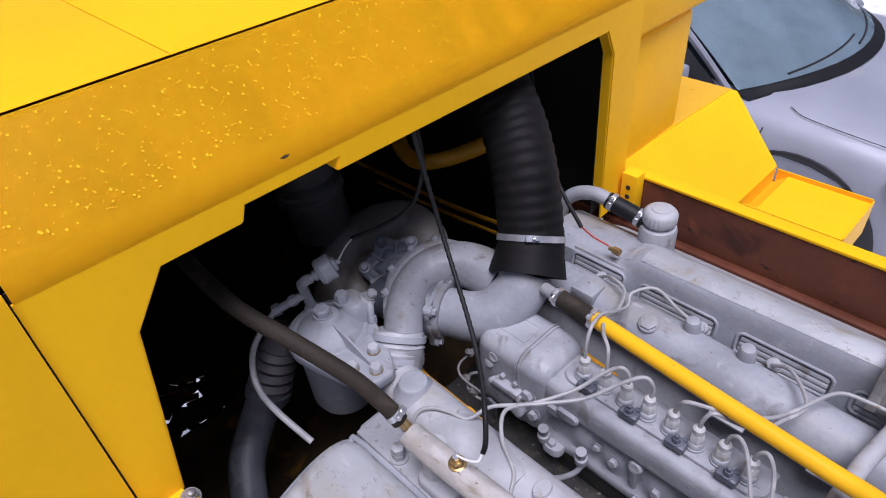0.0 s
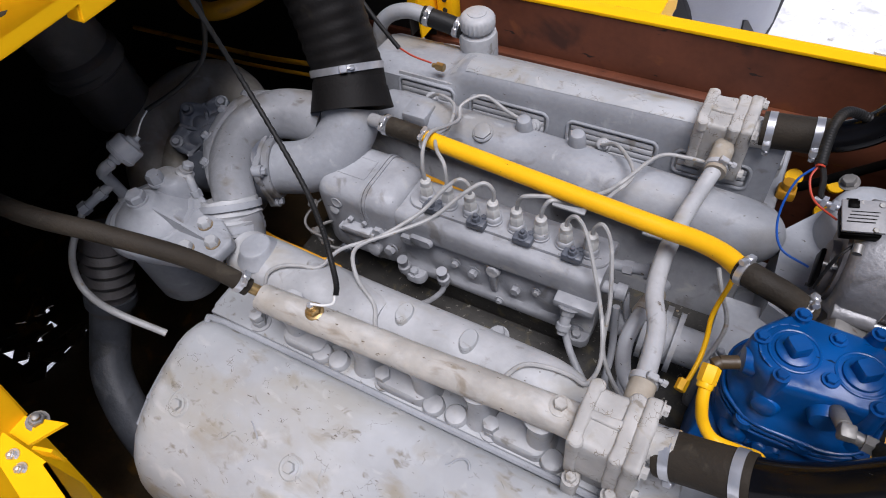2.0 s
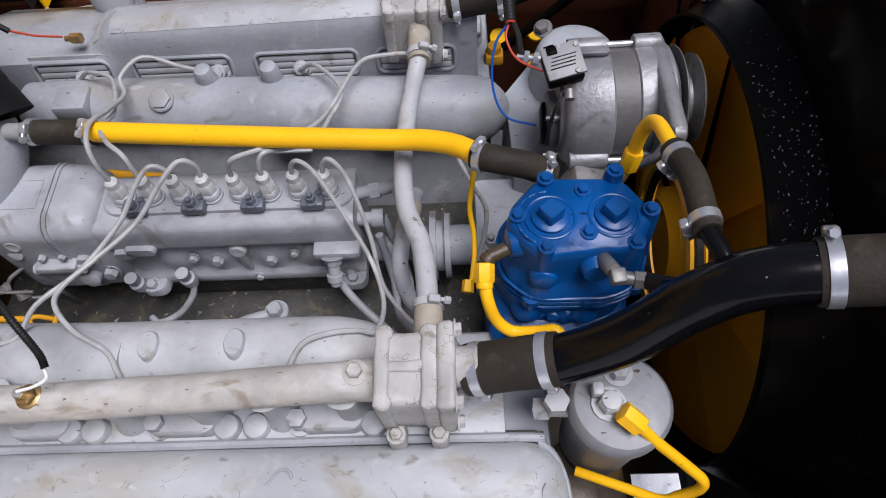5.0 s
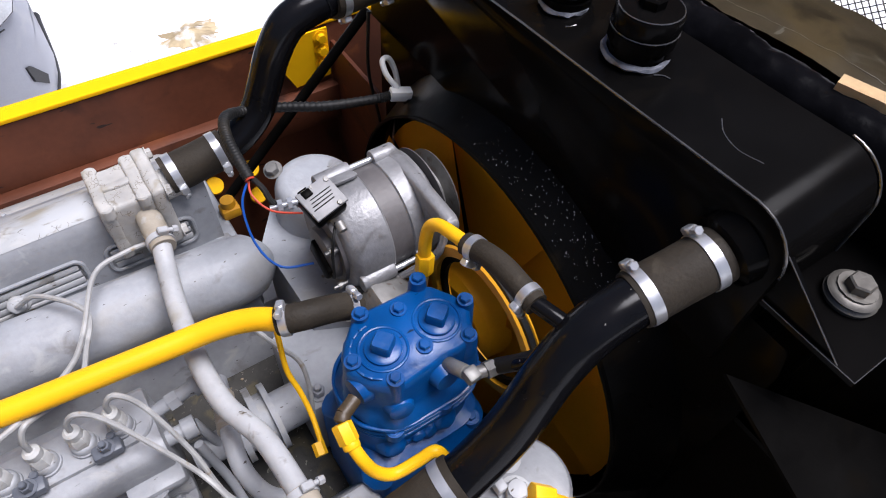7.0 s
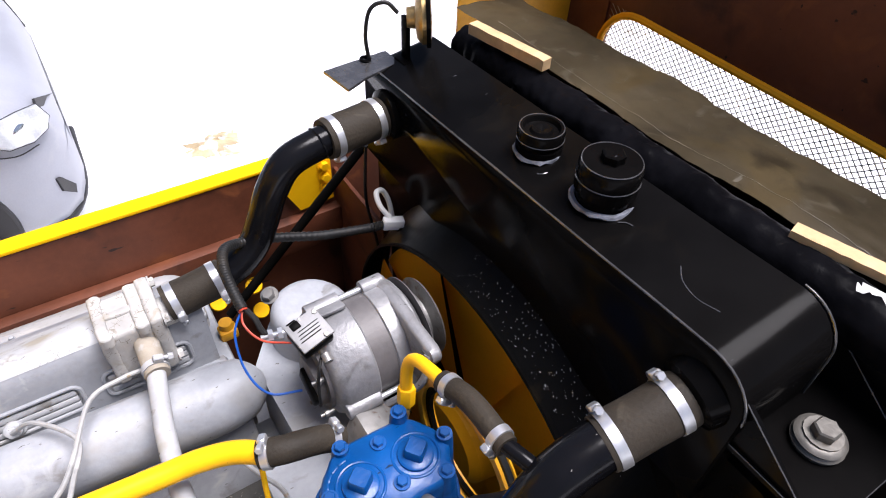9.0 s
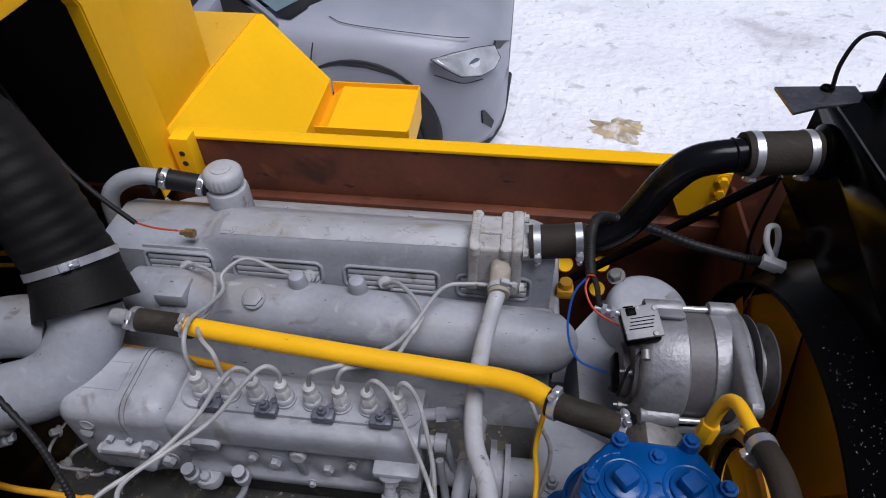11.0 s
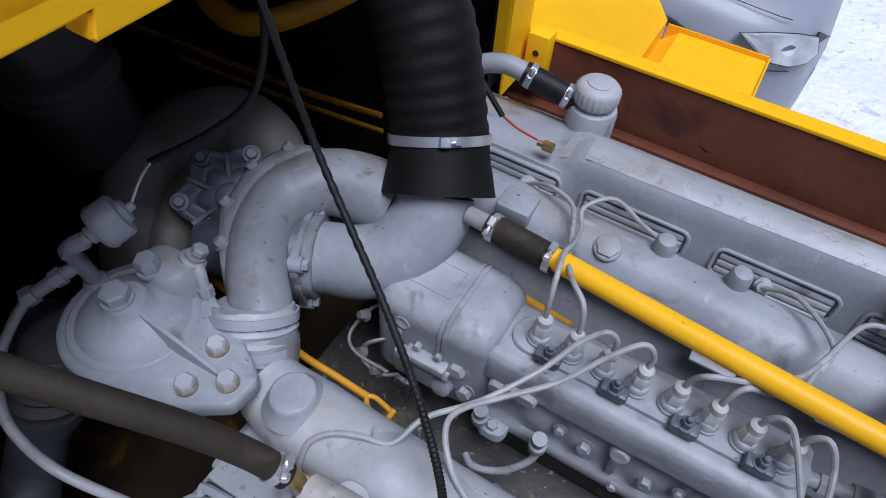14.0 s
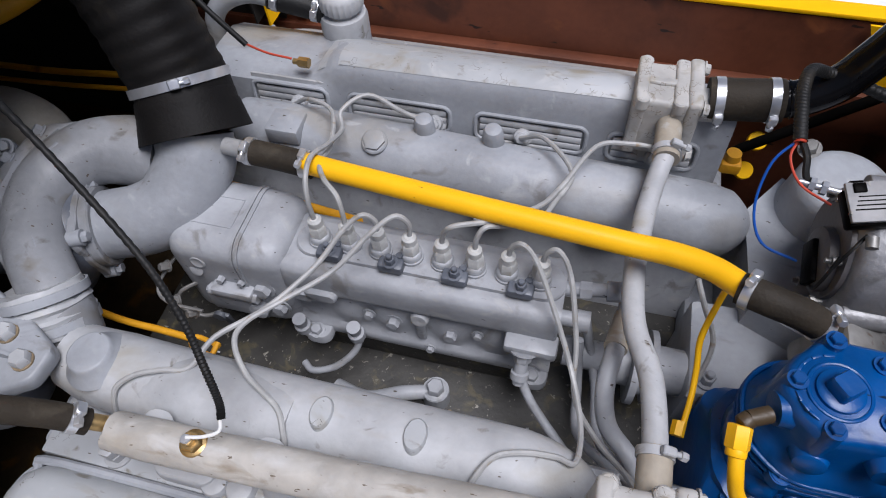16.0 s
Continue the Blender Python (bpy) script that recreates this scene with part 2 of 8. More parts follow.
WIRER = mk("red_wire_sheath", (0.50, 0.06, 0.03), 0.4, var=0.05)
WIREW = mk("white_wire_sheath", (0.72, 0.72, 0.70), 0.4, var=0.05)
WOOD = mk("raw_pine", (0.58, 0.40, 0.21), 0.6, var=0.15, scale=30, bump=0.3, stain=[((0.42, 0.26, 0.11), 0.2, 24)])
FOLDM = mk("worn_paper_fold", (0.26, 0.235, 0.19), 0.6, var=0.3, scale=30, bump=0.2)
PAPER = mk("oiled_paper_sheet", (0.088, 0.068, 0.038), 0.5, var=0.4, scale=6, bump=0.35, bscale=30, spec=0.3, stain=[((0.120, 0.085, 0.035), 0.30, 7), ((0.030, 0.022, 0.012), 0.30, 8), ((0.14, 0.12, 0.085), 0.14, 26)], scuff=((0.20, 0.18, 0.14), 60, 0.74))
FLECK = mk("frozen_melt_fleck", (0.58, 0.59, 0.61), 0.4, var=0.1, bump=0.0)
LABELM = mk("paper_sticker", (0.55, 0.55, 0.54), 0.6, var=0.08)
# near-black sheet: shade under the hood and in holes put into the colour
DARK = mk("shade_black_sheet", (0.022, 0.02, 0.018), 0.7, var=0.3, scale=8, bump=0.3)
OILY = mk("oily_brown_metal", (0.06, 0.040, 0.020), 0.45, var=0.4, scale=14, bump=0.4, stain=[((0.30, 0.145, 0.02), 0.20, 9)])
CARP = mk("dusty_grey_car_paint", (0.30, 0.313, 0.355), 0.50, metal=0.08, var=0.10, scale=3, bump=0.03, coat=0.15, stain=[((0.345, 0.35, 0.37), 0.20, 4)])
CARB = mk("dark_car_plastic", (0.018, 0.018, 0.02), 0.55, var=0.15, scale=20, bump=0.2)
TYRE = mk("tyre_rubber", (0.02, 0.02, 0.02), 0.8, var=0.2, scale=20, bump=0.4)
LAMPG = mk("hazy_headlamp_lens", (0.46, 0.48, 0.50), 0.12, var=0.28, scale=9, bump=0.05, coat=0.8)
CHROME = mk("chrome", (0.75, 0.75, 0.77), 0.12, metal=1.0, var=0.03)
WATER = mk("wet_yellow_paint_drop", (0.96, 0.535, 0.004), 0.25, var=0.02, bump=0.0, spec=0.10)
THERM = mk("crazed_white_grey_paint", (0.41, 0.40, 0.38), 0.52, var=0.18, scale=24, bump=0.8, bscale=55, stain=[((0.32, 0.285, 0.22), 0.26, 26), ((0.20, 0.17, 0.125), 0.10, 45)], cracks=((0.20, 0.175, 0.14), 140, 0.03, 0.58))
RUSTT = mk("rust_tanned_washer", (0.20, 0.15, 0.09), 0.6, var=0.3, scale=60, bump=0.4, stain=[((0.36, 0.35, 0.33), 0.35, 70)])
SEALW = mk("frosted_weld", (0.15, 0.16, 0.19), 0.45, var=0.5, scale=60, bump=0.5)
MESHM = mk("grille_wire", (0.30, 0.285, 0.26), 0.5, metal=0.4, var=0.2)
# pale blue base puts the reflected sky into the glass colour
GLASS = mk("sky_pale_car_glass", (0.30, 0.40, 0.45), 0.05, var=0.2, scale=3, bump=0.0, coat=1.0)


def snow_mat():
    m = mk("trodden_snow", (0.84, 0.85, 0.87), 0.6, var=0.08, scale=1.2, bump=0.9, bscale=14, stain=[((0.52, 0.52, 0.53), 0.28, 1.4), ((0.34, 0.28, 0.19), -0.02, 1.1), ((0.50, 0.50, 0.50), 0.20, 7), ((0.30, 0.28, 0.25), 0.05, 16)])
    for n in m.node_tree.nodes:
        if n.type == "BUMP":
            n.inputs["Distance"].default_value = 0.03
    return m


SNOW = snow_mat()


# ---- building helpers ----
def thing(name, at=(0, 0, 0), label="", category="", group="", kind=""):
    e = new(name)
    e.location = at
    e.empty_display_size = 0.05
    return tagged(e, label, category, group, kind)


def origin_of(ob):
    o = Vector((0, 0, 0))
    while ob is not None:
        o += ob.location
        ob = ob.parent
    return o


def mesh_of(name, bm, material, sharp=38):
    bmesh.ops.recalc_face_normals(bm, faces=bm.faces)
    me = bpy.data.meshes.new(name)
    bm.to_mesh(me)
    bm.free()
    me.materials.append(material)
    for p in me.polygons:
        p.use_smooth = True
    me.set_sharp_from_angle(angle=radians(sharp))
    return me


def part(name, bm, material, parent, label="", sharp=38):
    """Links a bmesh, built in world coordinates, as one mesh object under a thing or a part."""
    ob = new(name, mesh_of(name, bm, material, sharp))
    ob.parent = parent
    ob.location = -origin_of(parent)
    return tagged(ob, label)


def solo(name, bm, material, label="", category="", group="", kind="", sharp=38):
    """A thing that is one mesh."""
    return tagged(new(name, mesh_of(name, bm, material, sharp)), label, category, group, kind)


def B():
    return bmesh.new()


def frame_of(axis):
    """A turn that lays z along the axis."""
    return Vector(axis).normalized().to_track_quat("Z", "Y").to_matrix().to_4x4()


def box(bm, c, s, bev=0.0, rot=(0, 0, 0), seg=2):
    m = Matrix.LocRotScale(Vector(c), Euler([radians(a) for a in rot]), Vector(s))
    vs = bmesh.ops.create_cube(bm, size=1.0, matrix=m)["verts"]
    if bev:
        es = list({e for v in vs for e in v.link_edges})
        bmesh.ops.bevel(bm, geom=es, offset=bev, segments=seg, affect="EDGES", profile=0.5, clamp_overlap=True)
    return bm


def slab(bm, lo, hi, bev=0.0, seg=2):
    return box(bm, [(a + b) / 2 for a, b in zip(lo, hi)], [abs(b - a) for a, b in zip(lo, hi)], bev, seg=seg)


def lathe(bm, at, axis, profile, seg=24, cap=True):
    """Turns a profile of (along, radius) about the axis through at."""
    m = Matrix.Translation(at) @ frame_of(axis)
    rings = []
    for d, r in profile:
        r = max(r, 1e-5)
        rings.append([bm.verts.new(m @ Vector((r * math.cos(2 * math.pi * k / seg), r * math.sin(2 * math.pi * k / seg), d))) for k in range(seg)])
    for a, b in zip(rings, rings[1:]):
        for k in range(seg):
            bm.faces.new((a[k], a[(k + 1) % seg], b[(k + 1) % seg], b[k]))
    if cap:
        bm.faces.new(rings[0][::-1])
        bm.faces.new(rings[-1])
    return bm


def cyl(bm, p0, p1, r, r1=None, seg=20, bev=0.0):
    d = Vector(p1) - Vector(p0)
    h, r1 = d.length, r if r1 is None else r1
    if bev:
        prof = [(0, r - bev), (bev * 0.3, r - bev * 0.3), (bev, r), (h - bev, r1), (h - bev * 0.3, r1 - bev * 0.3), (h, r1 - bev)]
    else:
        prof = [(0, r), (h, r1)]
    return lathe(bm, p0, d, prof, seg)


def spline(pts, n=7):
    """A smooth line through the points."""
    p = [Vector(q) for q in pts]
    p = [2 * p[0] - p[1]] + p + [2 * p[-1] - p[-2]]
    out = []
    for i in range(1, len(p) - 2):
        a, b, c, d = p[i - 1:i + 3]
        for k in range(n):
            t = k / n
            out.append(0.5 * (2 * b + (c - a) * t + (2 * a - 5 * b + 4 * c - d) * t * t + (3 * b - a - 3 * c + d) * t ** 3))
    return out + [p[-2]]


def sweep(bm, pts, radii, seg=12, cap=True, flat=1.0):
    """A tube along a line; radii is one number or one a point."""
    n = len(pts)
    if not isinstance(radii, (list, tuple)):
        radii = [radii] * n
    t = (pts[1] - pts[0]).normalized()
    u = t.orthogonal().normalized()
    rings = []
    for i, q in enumerate(pts):
        t2 = (pts[min(i + 1, n - 1)] - pts[max(i - 1, 0)]).normalized()
        u = (u - t2 * u.dot(t2)).normalized()
        w = t2.cross(u)
        rings.append([bm.verts.new(q + radii[i] * (math.cos(2 * math.pi * k / seg) * u + flat * math.sin(2 * math.pi * k / seg) * w)) for k in range(seg)])
    for a, b in zip(rings, rings[1:]):
        for k in range(seg):
            bm.faces.new((a[k], a[(k + 1) % seg], b[(k + 1) % seg], b[k]))
    if cap:
        bm.faces.new(rings[0][::-1])
        bm.faces.new(rings[-1])
    return bm


def tube(bm, pts, r, seg=12, n=7):
    line = spline(pts, n)
    if isinstance(r, (list, tuple)):
        k = len(r) - 1
        r = [r[min(int(i / (len(line) - 1) * k), k - 1)] * (1 - (i / (len(line) - 1) * k - min(int(i / (len(line) - 1) * k), k - 1))) + r[min(int(i / (len(line) - 1) * k), k - 1) + 1] * (i / (len(line) - 1) * k - min(int(i / (len(line) - 1) * k), k - 1)) for i in range(len(line))]
    return sweep(bm, line, r, seg)


def loft(bm, sections, cap=True):
    rings = [[bm.verts.new(Vector(q)) for q in s] for s in sections]
    k = len(rings[0])
    for a, b in zip(rings, rings[1:]):
        for i in range(k):
            bm.faces.new((a[i], a[(i + 1) % k], b[(i + 1) % k], b[i]))
    if cap:
        bm.faces.new(rings[0][::-1])
        bm.faces.new(rings[-1])
    return bm


def plate(bm, pts, thick):
    """A flat plate with the outline pts, thickened along its normal."""
    p = [Vector(q) for q in pts]
    nrm = Vector((0, 0, 0))
    for a, b in zip(p, p[1:] + p[:1]):
        nrm += a.cross(b)
    nrm.normalize()
    return loft(bm, [p, [q - nrm * thick for q in p]])


def rounded(w, h, r, n=4):
    """Outline of a rounded rectangle about 0, in two dimensions."""
    out = []
    for cx, cy, a0 in ((w / 2 - r, h / 2 - r, 0), (-w / 2 + r, h / 2 - r, 90), (-w / 2 + r, -h / 2 + r, 180), (w / 2 - r, -h / 2 + r, 270)):
        for k in range(n + 1):
            a = radians(a0 + 90 * k / n)
            out.append((cx + r * math.cos(a), cy + r * math.sin(a)))
    return out


def hexbolt(bm, at, axis, r=0.009, h=0.008, washer=True):
    d = Vector(axis).normalized()
    p = Vector(at)
    if washer:
        lathe(bm, p - d * 0.001, d, [(0, r * 1.45), (0.002, r * 1.45)], 14)
    lathe(bm, p, d, [(0, r), (h * 0.85, r), (h, r * 0.86)], 6)
    return bm


def stud(bm, at, axis, r=0.008, h=0.008):
    hexbolt(bm, at, axis, r, h)
    d = Vector(axis).normalized()
    lathe(bm, Vector(at) + d * h * 0.9, d, [(0, r * 0.55), (h * 0.7, r * 0.55), (h * 0.8, r * 0.4)], 10)
    return bm


def torus(bm, at, axis, R, r, seg=24, tube_seg=8):
    m = Matrix.Translation(at) @ frame_of(axis)
    pts = [m @ Vector((R * math.cos(2 * math.pi * k / seg), R * math.sin(2 * math.pi * k / seg), 0)) for k in range(seg)]
    rings = []
    ax = Vector(axis).normalized()
    for q in pts:
        o = (q - Vector(at)).normalized()
        rings.append([bm.verts.new(q + r * (math.cos(2 * math.pi * j / tube_seg) * o + math.sin(2 * math.pi * j / tube_seg) * ax)) for j in range(tube_seg)])
    for k in range(seg):
        a, b = rings[k], rings[(k + 1) % seg]
        for j in range(tube_seg):
            bm.faces.new((a[j], b[j], b[(j + 1) % tube_seg], a[(j + 1) % tube_seg]))
    return bm


def family(ob):
    """A thing's or part's meshes, itself included."""
    out = [ob] if ob.data else []
    for child in ob.children:
        out += family(child)
    return out


def reshape(obs, rule):
    """Moves every point of the meshes by a rule from place to place."""
    for ob in obs:
        for v in ob.data.vertices:
            v.co = rule(v.co)


def clamp(parent, at, axis, R, up=(0, 0, 1), width=0.011, material=None):
    """A worm-drive hose clamp: band, screw housing and screw."""
    material = material or ZINC
    at, axis = Vector(at), Vector(axis).normalized()
    bm = B()
    lathe(bm, at - axis * width / 2, axis, [(0, R - 0.002), (0, R + 0.0012), (width, R + 0.0012), (width, R - 0.002)], 28, cap=False)
    band = part("hose_clamp", bm, material, parent, "zinc-plated worm-drive hose clamp")
    up = Vector(up)
    up = (up - axis * up.dot(axis)).normalized()
    side = axis.cross(up)
    c = at + up * (R + 0.004)
    bm = B()
    rot = Matrix((side, axis, up)).transposed().to_4x4()
    vs = bmesh.ops.create_cube(bm, size=1.0, matrix=Matrix.Translation(c) @ rot @ Matrix.Diagonal((0.014, width * 1.05, 0.008, 1)))["verts"]
    bmesh.ops.bevel(bm, geom=list({e for v in vs for e in v.link_edges}), offset=0.0015, segments=1, affect="EDGES")
    part("housing", bm, material, band)
    bm = B()
    cyl(bm, c - side * 0.004, c + side * 0.013, 0.0028, seg=10)
    lathe(bm, c + side * 0.012, side, [(0, 0.0048), (0.006, 0.0048), (0.007, 0.004)], 6)
    part("screw", bm, material, band)
    return band


# ---- ground ----
bm = B()
bmesh.ops.create_grid(bm, x_segments=90, y_segments=90, size=9.0, matrix=Matrix.Translation((1.0, 4.0, 0)))
for v in bm.verts:
    v.co.z = 0.035 * noise.noise(Vector((v.co.x * 0.9, v.co.y * 0.9, 0))) + 0.02 * noise.noise(Vector((v.co.x * 3.1, v.co.y * 3.1, 5)))
    r = max(abs(v.co.x - 1.0), abs(v.co.y - 4.0))
    if r > 8.9:
        v.co = Vector((1.0 + (v.co.x - 1.0) * 120, 4.0 + (v.co.y - 4.0) * 120, 0))
solo("ground", bm, SNOW, "trodden dirty snow over frozen ground", "ground", kind="structure")

# ---- yellow hood over the rear of the engine ----
XF = -0.283
hood = thing("engine_hood", (-0.6, 0, 1.6), "wet yellow sheet-metal engine hood with a cut-out opening", "hood")
bm = B()
slab(bm, (-1.7, -0.3392, 2.238), (-0.4006, 0.53, 2.243), 0.0005)
part("top_panel", bm, YEL, hood)
bm = B()
slab(bm, (-1.7, -0.66, 2.238), (-0.4006, -0.3408, 2.243), 0.0005)
part("top_panel", bm, YEL, hood)
# chamfered front panel: rounded at top and fold, swept across
prof = [(-0.400, 2.2425)] + [(-0.392 + 0.014 * math.sin(radians(45 * k / 4)), 2.2285 + 0.014 * math.cos(radians(45 * k / 4))) for k in range(5)]
prof += [(XF - 0.055 + 0.055 * math.cos(radians(45 - 45 * k / 8)), 2.0990 + 0.055 * math.sin(radians(45 - 45 * k / 8))) for k in range(9)]
bm = B()
nseg = 24
cols = []
for j in range(nseg + 1):
    y = -0.62 + (0.47 + 0.62 + 0.09) * j / nseg
    cols.append([bm.verts.new((x, y, z)) for x, z in prof])
for a, b in zip(cols, cols[1:]):
    for i in range(len(prof) - 1):
        bm.faces.new((a[i], a[i + 1], b[i + 1], b[i]))
bmesh.ops.solidify(bm, geom=bm.faces[:], thickness=0.004)
part("sloped_front_panel", bm, YEL, hood)
# vertical fascia round the opening
out = [(-0.6225, 2.099), (-0.6285, 1.45), (-0.612, 1.45), (-0.574, 1.70), (-0.531, 1.988), (-0.477, 2.060), (-0.366, 2.060), (-0.357, 2.083), (-0.206, 2.083), (-0.212, 2.064), (0.438, 2.060), (0.466, 2.005), (0.472, 1.60), (0.56, 1.60), (0.56, 2.099)]
bm = B()
plate(bm, [(XF - 0.004, y, z) for y, z in out][::-1], 0.004)
part("fascia", bm, YEL, hood)
bm = B()
lip = [(-0.574, 1.70), (-0.531, 1.988), (-0.477, 2.060), (-0.366, 2.060), (-0.357, 2.083), (-0.206, 2.083), (-0.212, 2.064), (0.438, 2.060), (0.466, 2.005), (0.472, 1.68)]
for (y0, z0), (y1, z1) in zip(lip, lip[1:]):
    d = Vector((0, y1 - y0, z1 - z0)).normalized()
    nrm = Vector((0, -d.z, d.y))
    a, b = Vector((XF - 0.003, y0, z0)), Vector((XF - 0.003, y1, z1))
    plate(bm, [a, b, b - Vector((0.022, 0, 0)), a - Vector((0.022, 0, 0))], 0.003)
part("folded_lip", bm, YEL, hood)
bm = B()
slab(bm, (-1.7, -0.664, 1.2), (-0.30, -0.660, 2.238))
part("side_panel", bm, YEL, hood)
# far panel and bulkhead carry the under-hood shade in their colour
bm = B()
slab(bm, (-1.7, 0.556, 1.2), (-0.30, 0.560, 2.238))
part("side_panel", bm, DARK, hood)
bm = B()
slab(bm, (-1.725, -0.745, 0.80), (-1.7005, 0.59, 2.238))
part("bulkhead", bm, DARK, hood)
# added unseen black sheets that keep yellow bounce light off the turbocharger
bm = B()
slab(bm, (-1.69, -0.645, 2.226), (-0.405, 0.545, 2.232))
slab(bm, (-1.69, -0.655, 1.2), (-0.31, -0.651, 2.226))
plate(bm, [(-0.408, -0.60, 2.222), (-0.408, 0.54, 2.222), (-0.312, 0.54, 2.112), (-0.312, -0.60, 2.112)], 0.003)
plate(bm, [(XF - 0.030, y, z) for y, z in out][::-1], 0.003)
part("sound_lining", bm, DARK, hood, "added black sheets that stop yellow bounce inside the hood")
# rust nicks on the folded edge
for y, z, s in ((-0.285, 2.115, 0.006), (0.216, 2.119, 0.004), (-0.02, 2.165, 0.003), (0.30, 2.16, 0.003)):
    bm = B()
    bmesh.ops.create_icosphere(bm, subdivisions=1, radius=s, matrix=Matrix.Translation((XF - 0.0035 - max(0, z - 2.115) * 0.86, y, z)) @ Matrix.Diagonal((0.25, 1.6, 0.7, 1)))
    part("rust_nick", bm, OILY, hood, "rusty chip in the paint")

# near side panel below the hood, with its gap
side = thing("side_door", (-0.3, -0.7, 1.3), "yellow sheet-metal side door of the engine bay", "door")
bm = B()
plate(bm, [(-0.283, -0.6245, 2.118), (-0.283, -0.6308, 1.60), (-0.19, -1.15, 1.45), (-0.29, -1.15, 2.10)], 0.006)
part("panel", bm, YEL, side)

# yellow corner bracket with bolts, near side
cb = thing("corner_bracket", (-0.25, -0.6, 1.6), "yellow welded corner bracket with zinc bolts", "bracket")
bm = B()
plate(bm, [(-0.283, -0.575, 1.70), (-0.222, -0.556, 1.70), (-0.245, -0.60, 1.70), (-0.283, -0.60, 1.70)], 0.005)
part("tab", bm, YEL, cb)
bm = B()
plate(bm, [(-0.275, -0.603, 1.722), (-0.262, -0.628, 1.722), (-0.155, -0.655, 1.722), (-0.10, -0.66, 1.722), (-0.10, -0.625, 1.722), (-0.19, -0.603, 1.722)], 0.006)
plate(bm, [(-0.19, -0.603, 1.722), (-0.10, -0.625, 1.722), (-0.10, -0.625, 1.64), (-0.19, -0.603, 1.64)], 0.005)
part("angle", bm, YEL, cb)
bm = B()
plate(bm, [(-0.20, -0.60, 1.722), (-0.168, -0.592, 1.722), (-0.168, -0.592, 1.752), (-0.185, -0.597, 1.752), (-0.20, -0.60, 1.745)], 0.004)
part("ear", bm, YEL, cb)
for p in ((-0.236, -0.617, 1.722), (-0.212, -0.624, 1.722)):
    bm = B()
    stud(bm, p, (0.1, -0.2, 1), 0.006, 0.006)
    part("bolt", bm, ZINC, cb)
bm = B()
stud(bm, (-0.262, -0.572, 1.703), (0.3, 0.2, 1), 0.010, 0.010)
part("bolt", bm, STEEL, cb)

# ---- far side: rail, fairing, fender ----
rail = thing("frame_rail", (0.2, 0.58, 1.0), "red-brown primed frame rail with a yellow top flange", "rail")
bm = B()
slab(bm, (-1.7, 0.572, 0.8), (1.45, 0.582, 1.676), 0.001)
part("web", bm, BROWN, rail)
bm = B()
slab(bm, (-0.285, 0.569, 1.678), (1.45, 0.604, 1.686), 0.002)
part("top_flange", bm, YEL, rail, "yellow painted top flange")
bm = B()
slab(bm, (-0.6, 0.548, 1.545), (0.846, 0.571, 1.553), 0.002)
slab(bm, (-0.6, 0.546, 1.47), (0.846, 0.551, 1.553), 0.002)
part("inner_flange", bm, BROWN, rail)
bm = B()
plate(bm, [(0.70, 0.566, 1.676), (0.83, 0.566, 1.676), (0.83, 0.566, 1.57), (0.755, 0.566, 1.565)], 0.004)
part("gusset", bm, YEL, rail, "yellow gusset plate")
for z in (1.66, 1.632, 1.605):
    bm = B()
    hexbolt(bm, (0.815, 0.561, z), (0, -1, 0), 0.010, 0.009)
    part("bolt", bm, YEL, rail)
for x, z in ((0.546, 1.411), (0.624, 1.420), (0.627, 1.337)):
    bm = B()
    lathe(bm, (x, 0.562, z - 0.018), (0, -0.6, 0.85), [(0, 0.0150), (0.010, 0.0150), (0.010, 0.0178), (0.0215, 0.0178), (0.023, 0.0165)], 28)
    part("round_plug", bm, YEL, rail, "round yellow plug in the rail")
bm = B()
slab(bm, (0.838, 0.36, 1.0), (0.846, 0.571, 1.64), 0.001)
part("end_plate", bm, BROWN, rail)
bm = B()
slab(bm, (-0.275, 0.536, 1.60), (-0.235, 0.571, 1.70), 0.002)
part("post_foot", bm, YEL, rail)
for z in (1.64, 1.665):
    bm = B()
    lathe(bm, (-0.255, 0.5355, z), (0, -1, 0), [(0, 0.006), (0.001, 0.006)], 12)
    part("bolt_hole", bm, DARK, rail)

nrail = thing("near_frame_rail", (0.2, -0.72, 1.0), "yellow frame rail on the near side of the bay", "rail")
bm = B()
slab(bm, (-1.7, -0.74, 0.8), (1.45, -0.73, 1.50), 0.001)
part("web", bm, BROWN, nrail)
# added dark sheet: stands in for the darkness beside the radiator
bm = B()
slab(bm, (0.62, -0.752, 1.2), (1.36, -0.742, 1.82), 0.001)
part("side_plate", bm, DARK, nrail, "added dark sheet hiding the bright snow beside the radiator")
bm = B()
slab(bm, (-1.10, -0.73, 0.90), (0.80, 0.572, 0.91))
slab(bm, (0.80, -0.73, 0.90), (0.97, -0.40, 0.91))
slab(bm, (0.80, -0.25, 0.90), (0.97, 0.572, 0.91))
slab(bm, (0.97, -0.73, 0.90), (1.36, 0.572, 0.91))
slab(bm, (-1.72, -0.73, 0.90), (-1.30, 0.572, 0.91))
slab(bm, (-1.30, -0.30, 0.90), (-1.10, 0.572, 0.91))
random.seed(21)
for k in range(25):
    box(bm, (random.uniform(-1.32, -1.08), random.uniform(-0.48, -0.30), 0.915 + 0.002 * k), (random.uniform(0.04, 0.13), random.uniform(0.02, 0.055), 0.006), 0, rot=(0, 0, random.uniform(0, 180)))
slab(bm, (-1.30, -0.73, 0.90), (-1.10, -0.47, 0.91))
solo("bay_floor", bm, OILY, "oily brown metal floor of the engine bay", "floor", kind="structure")
bm = B()
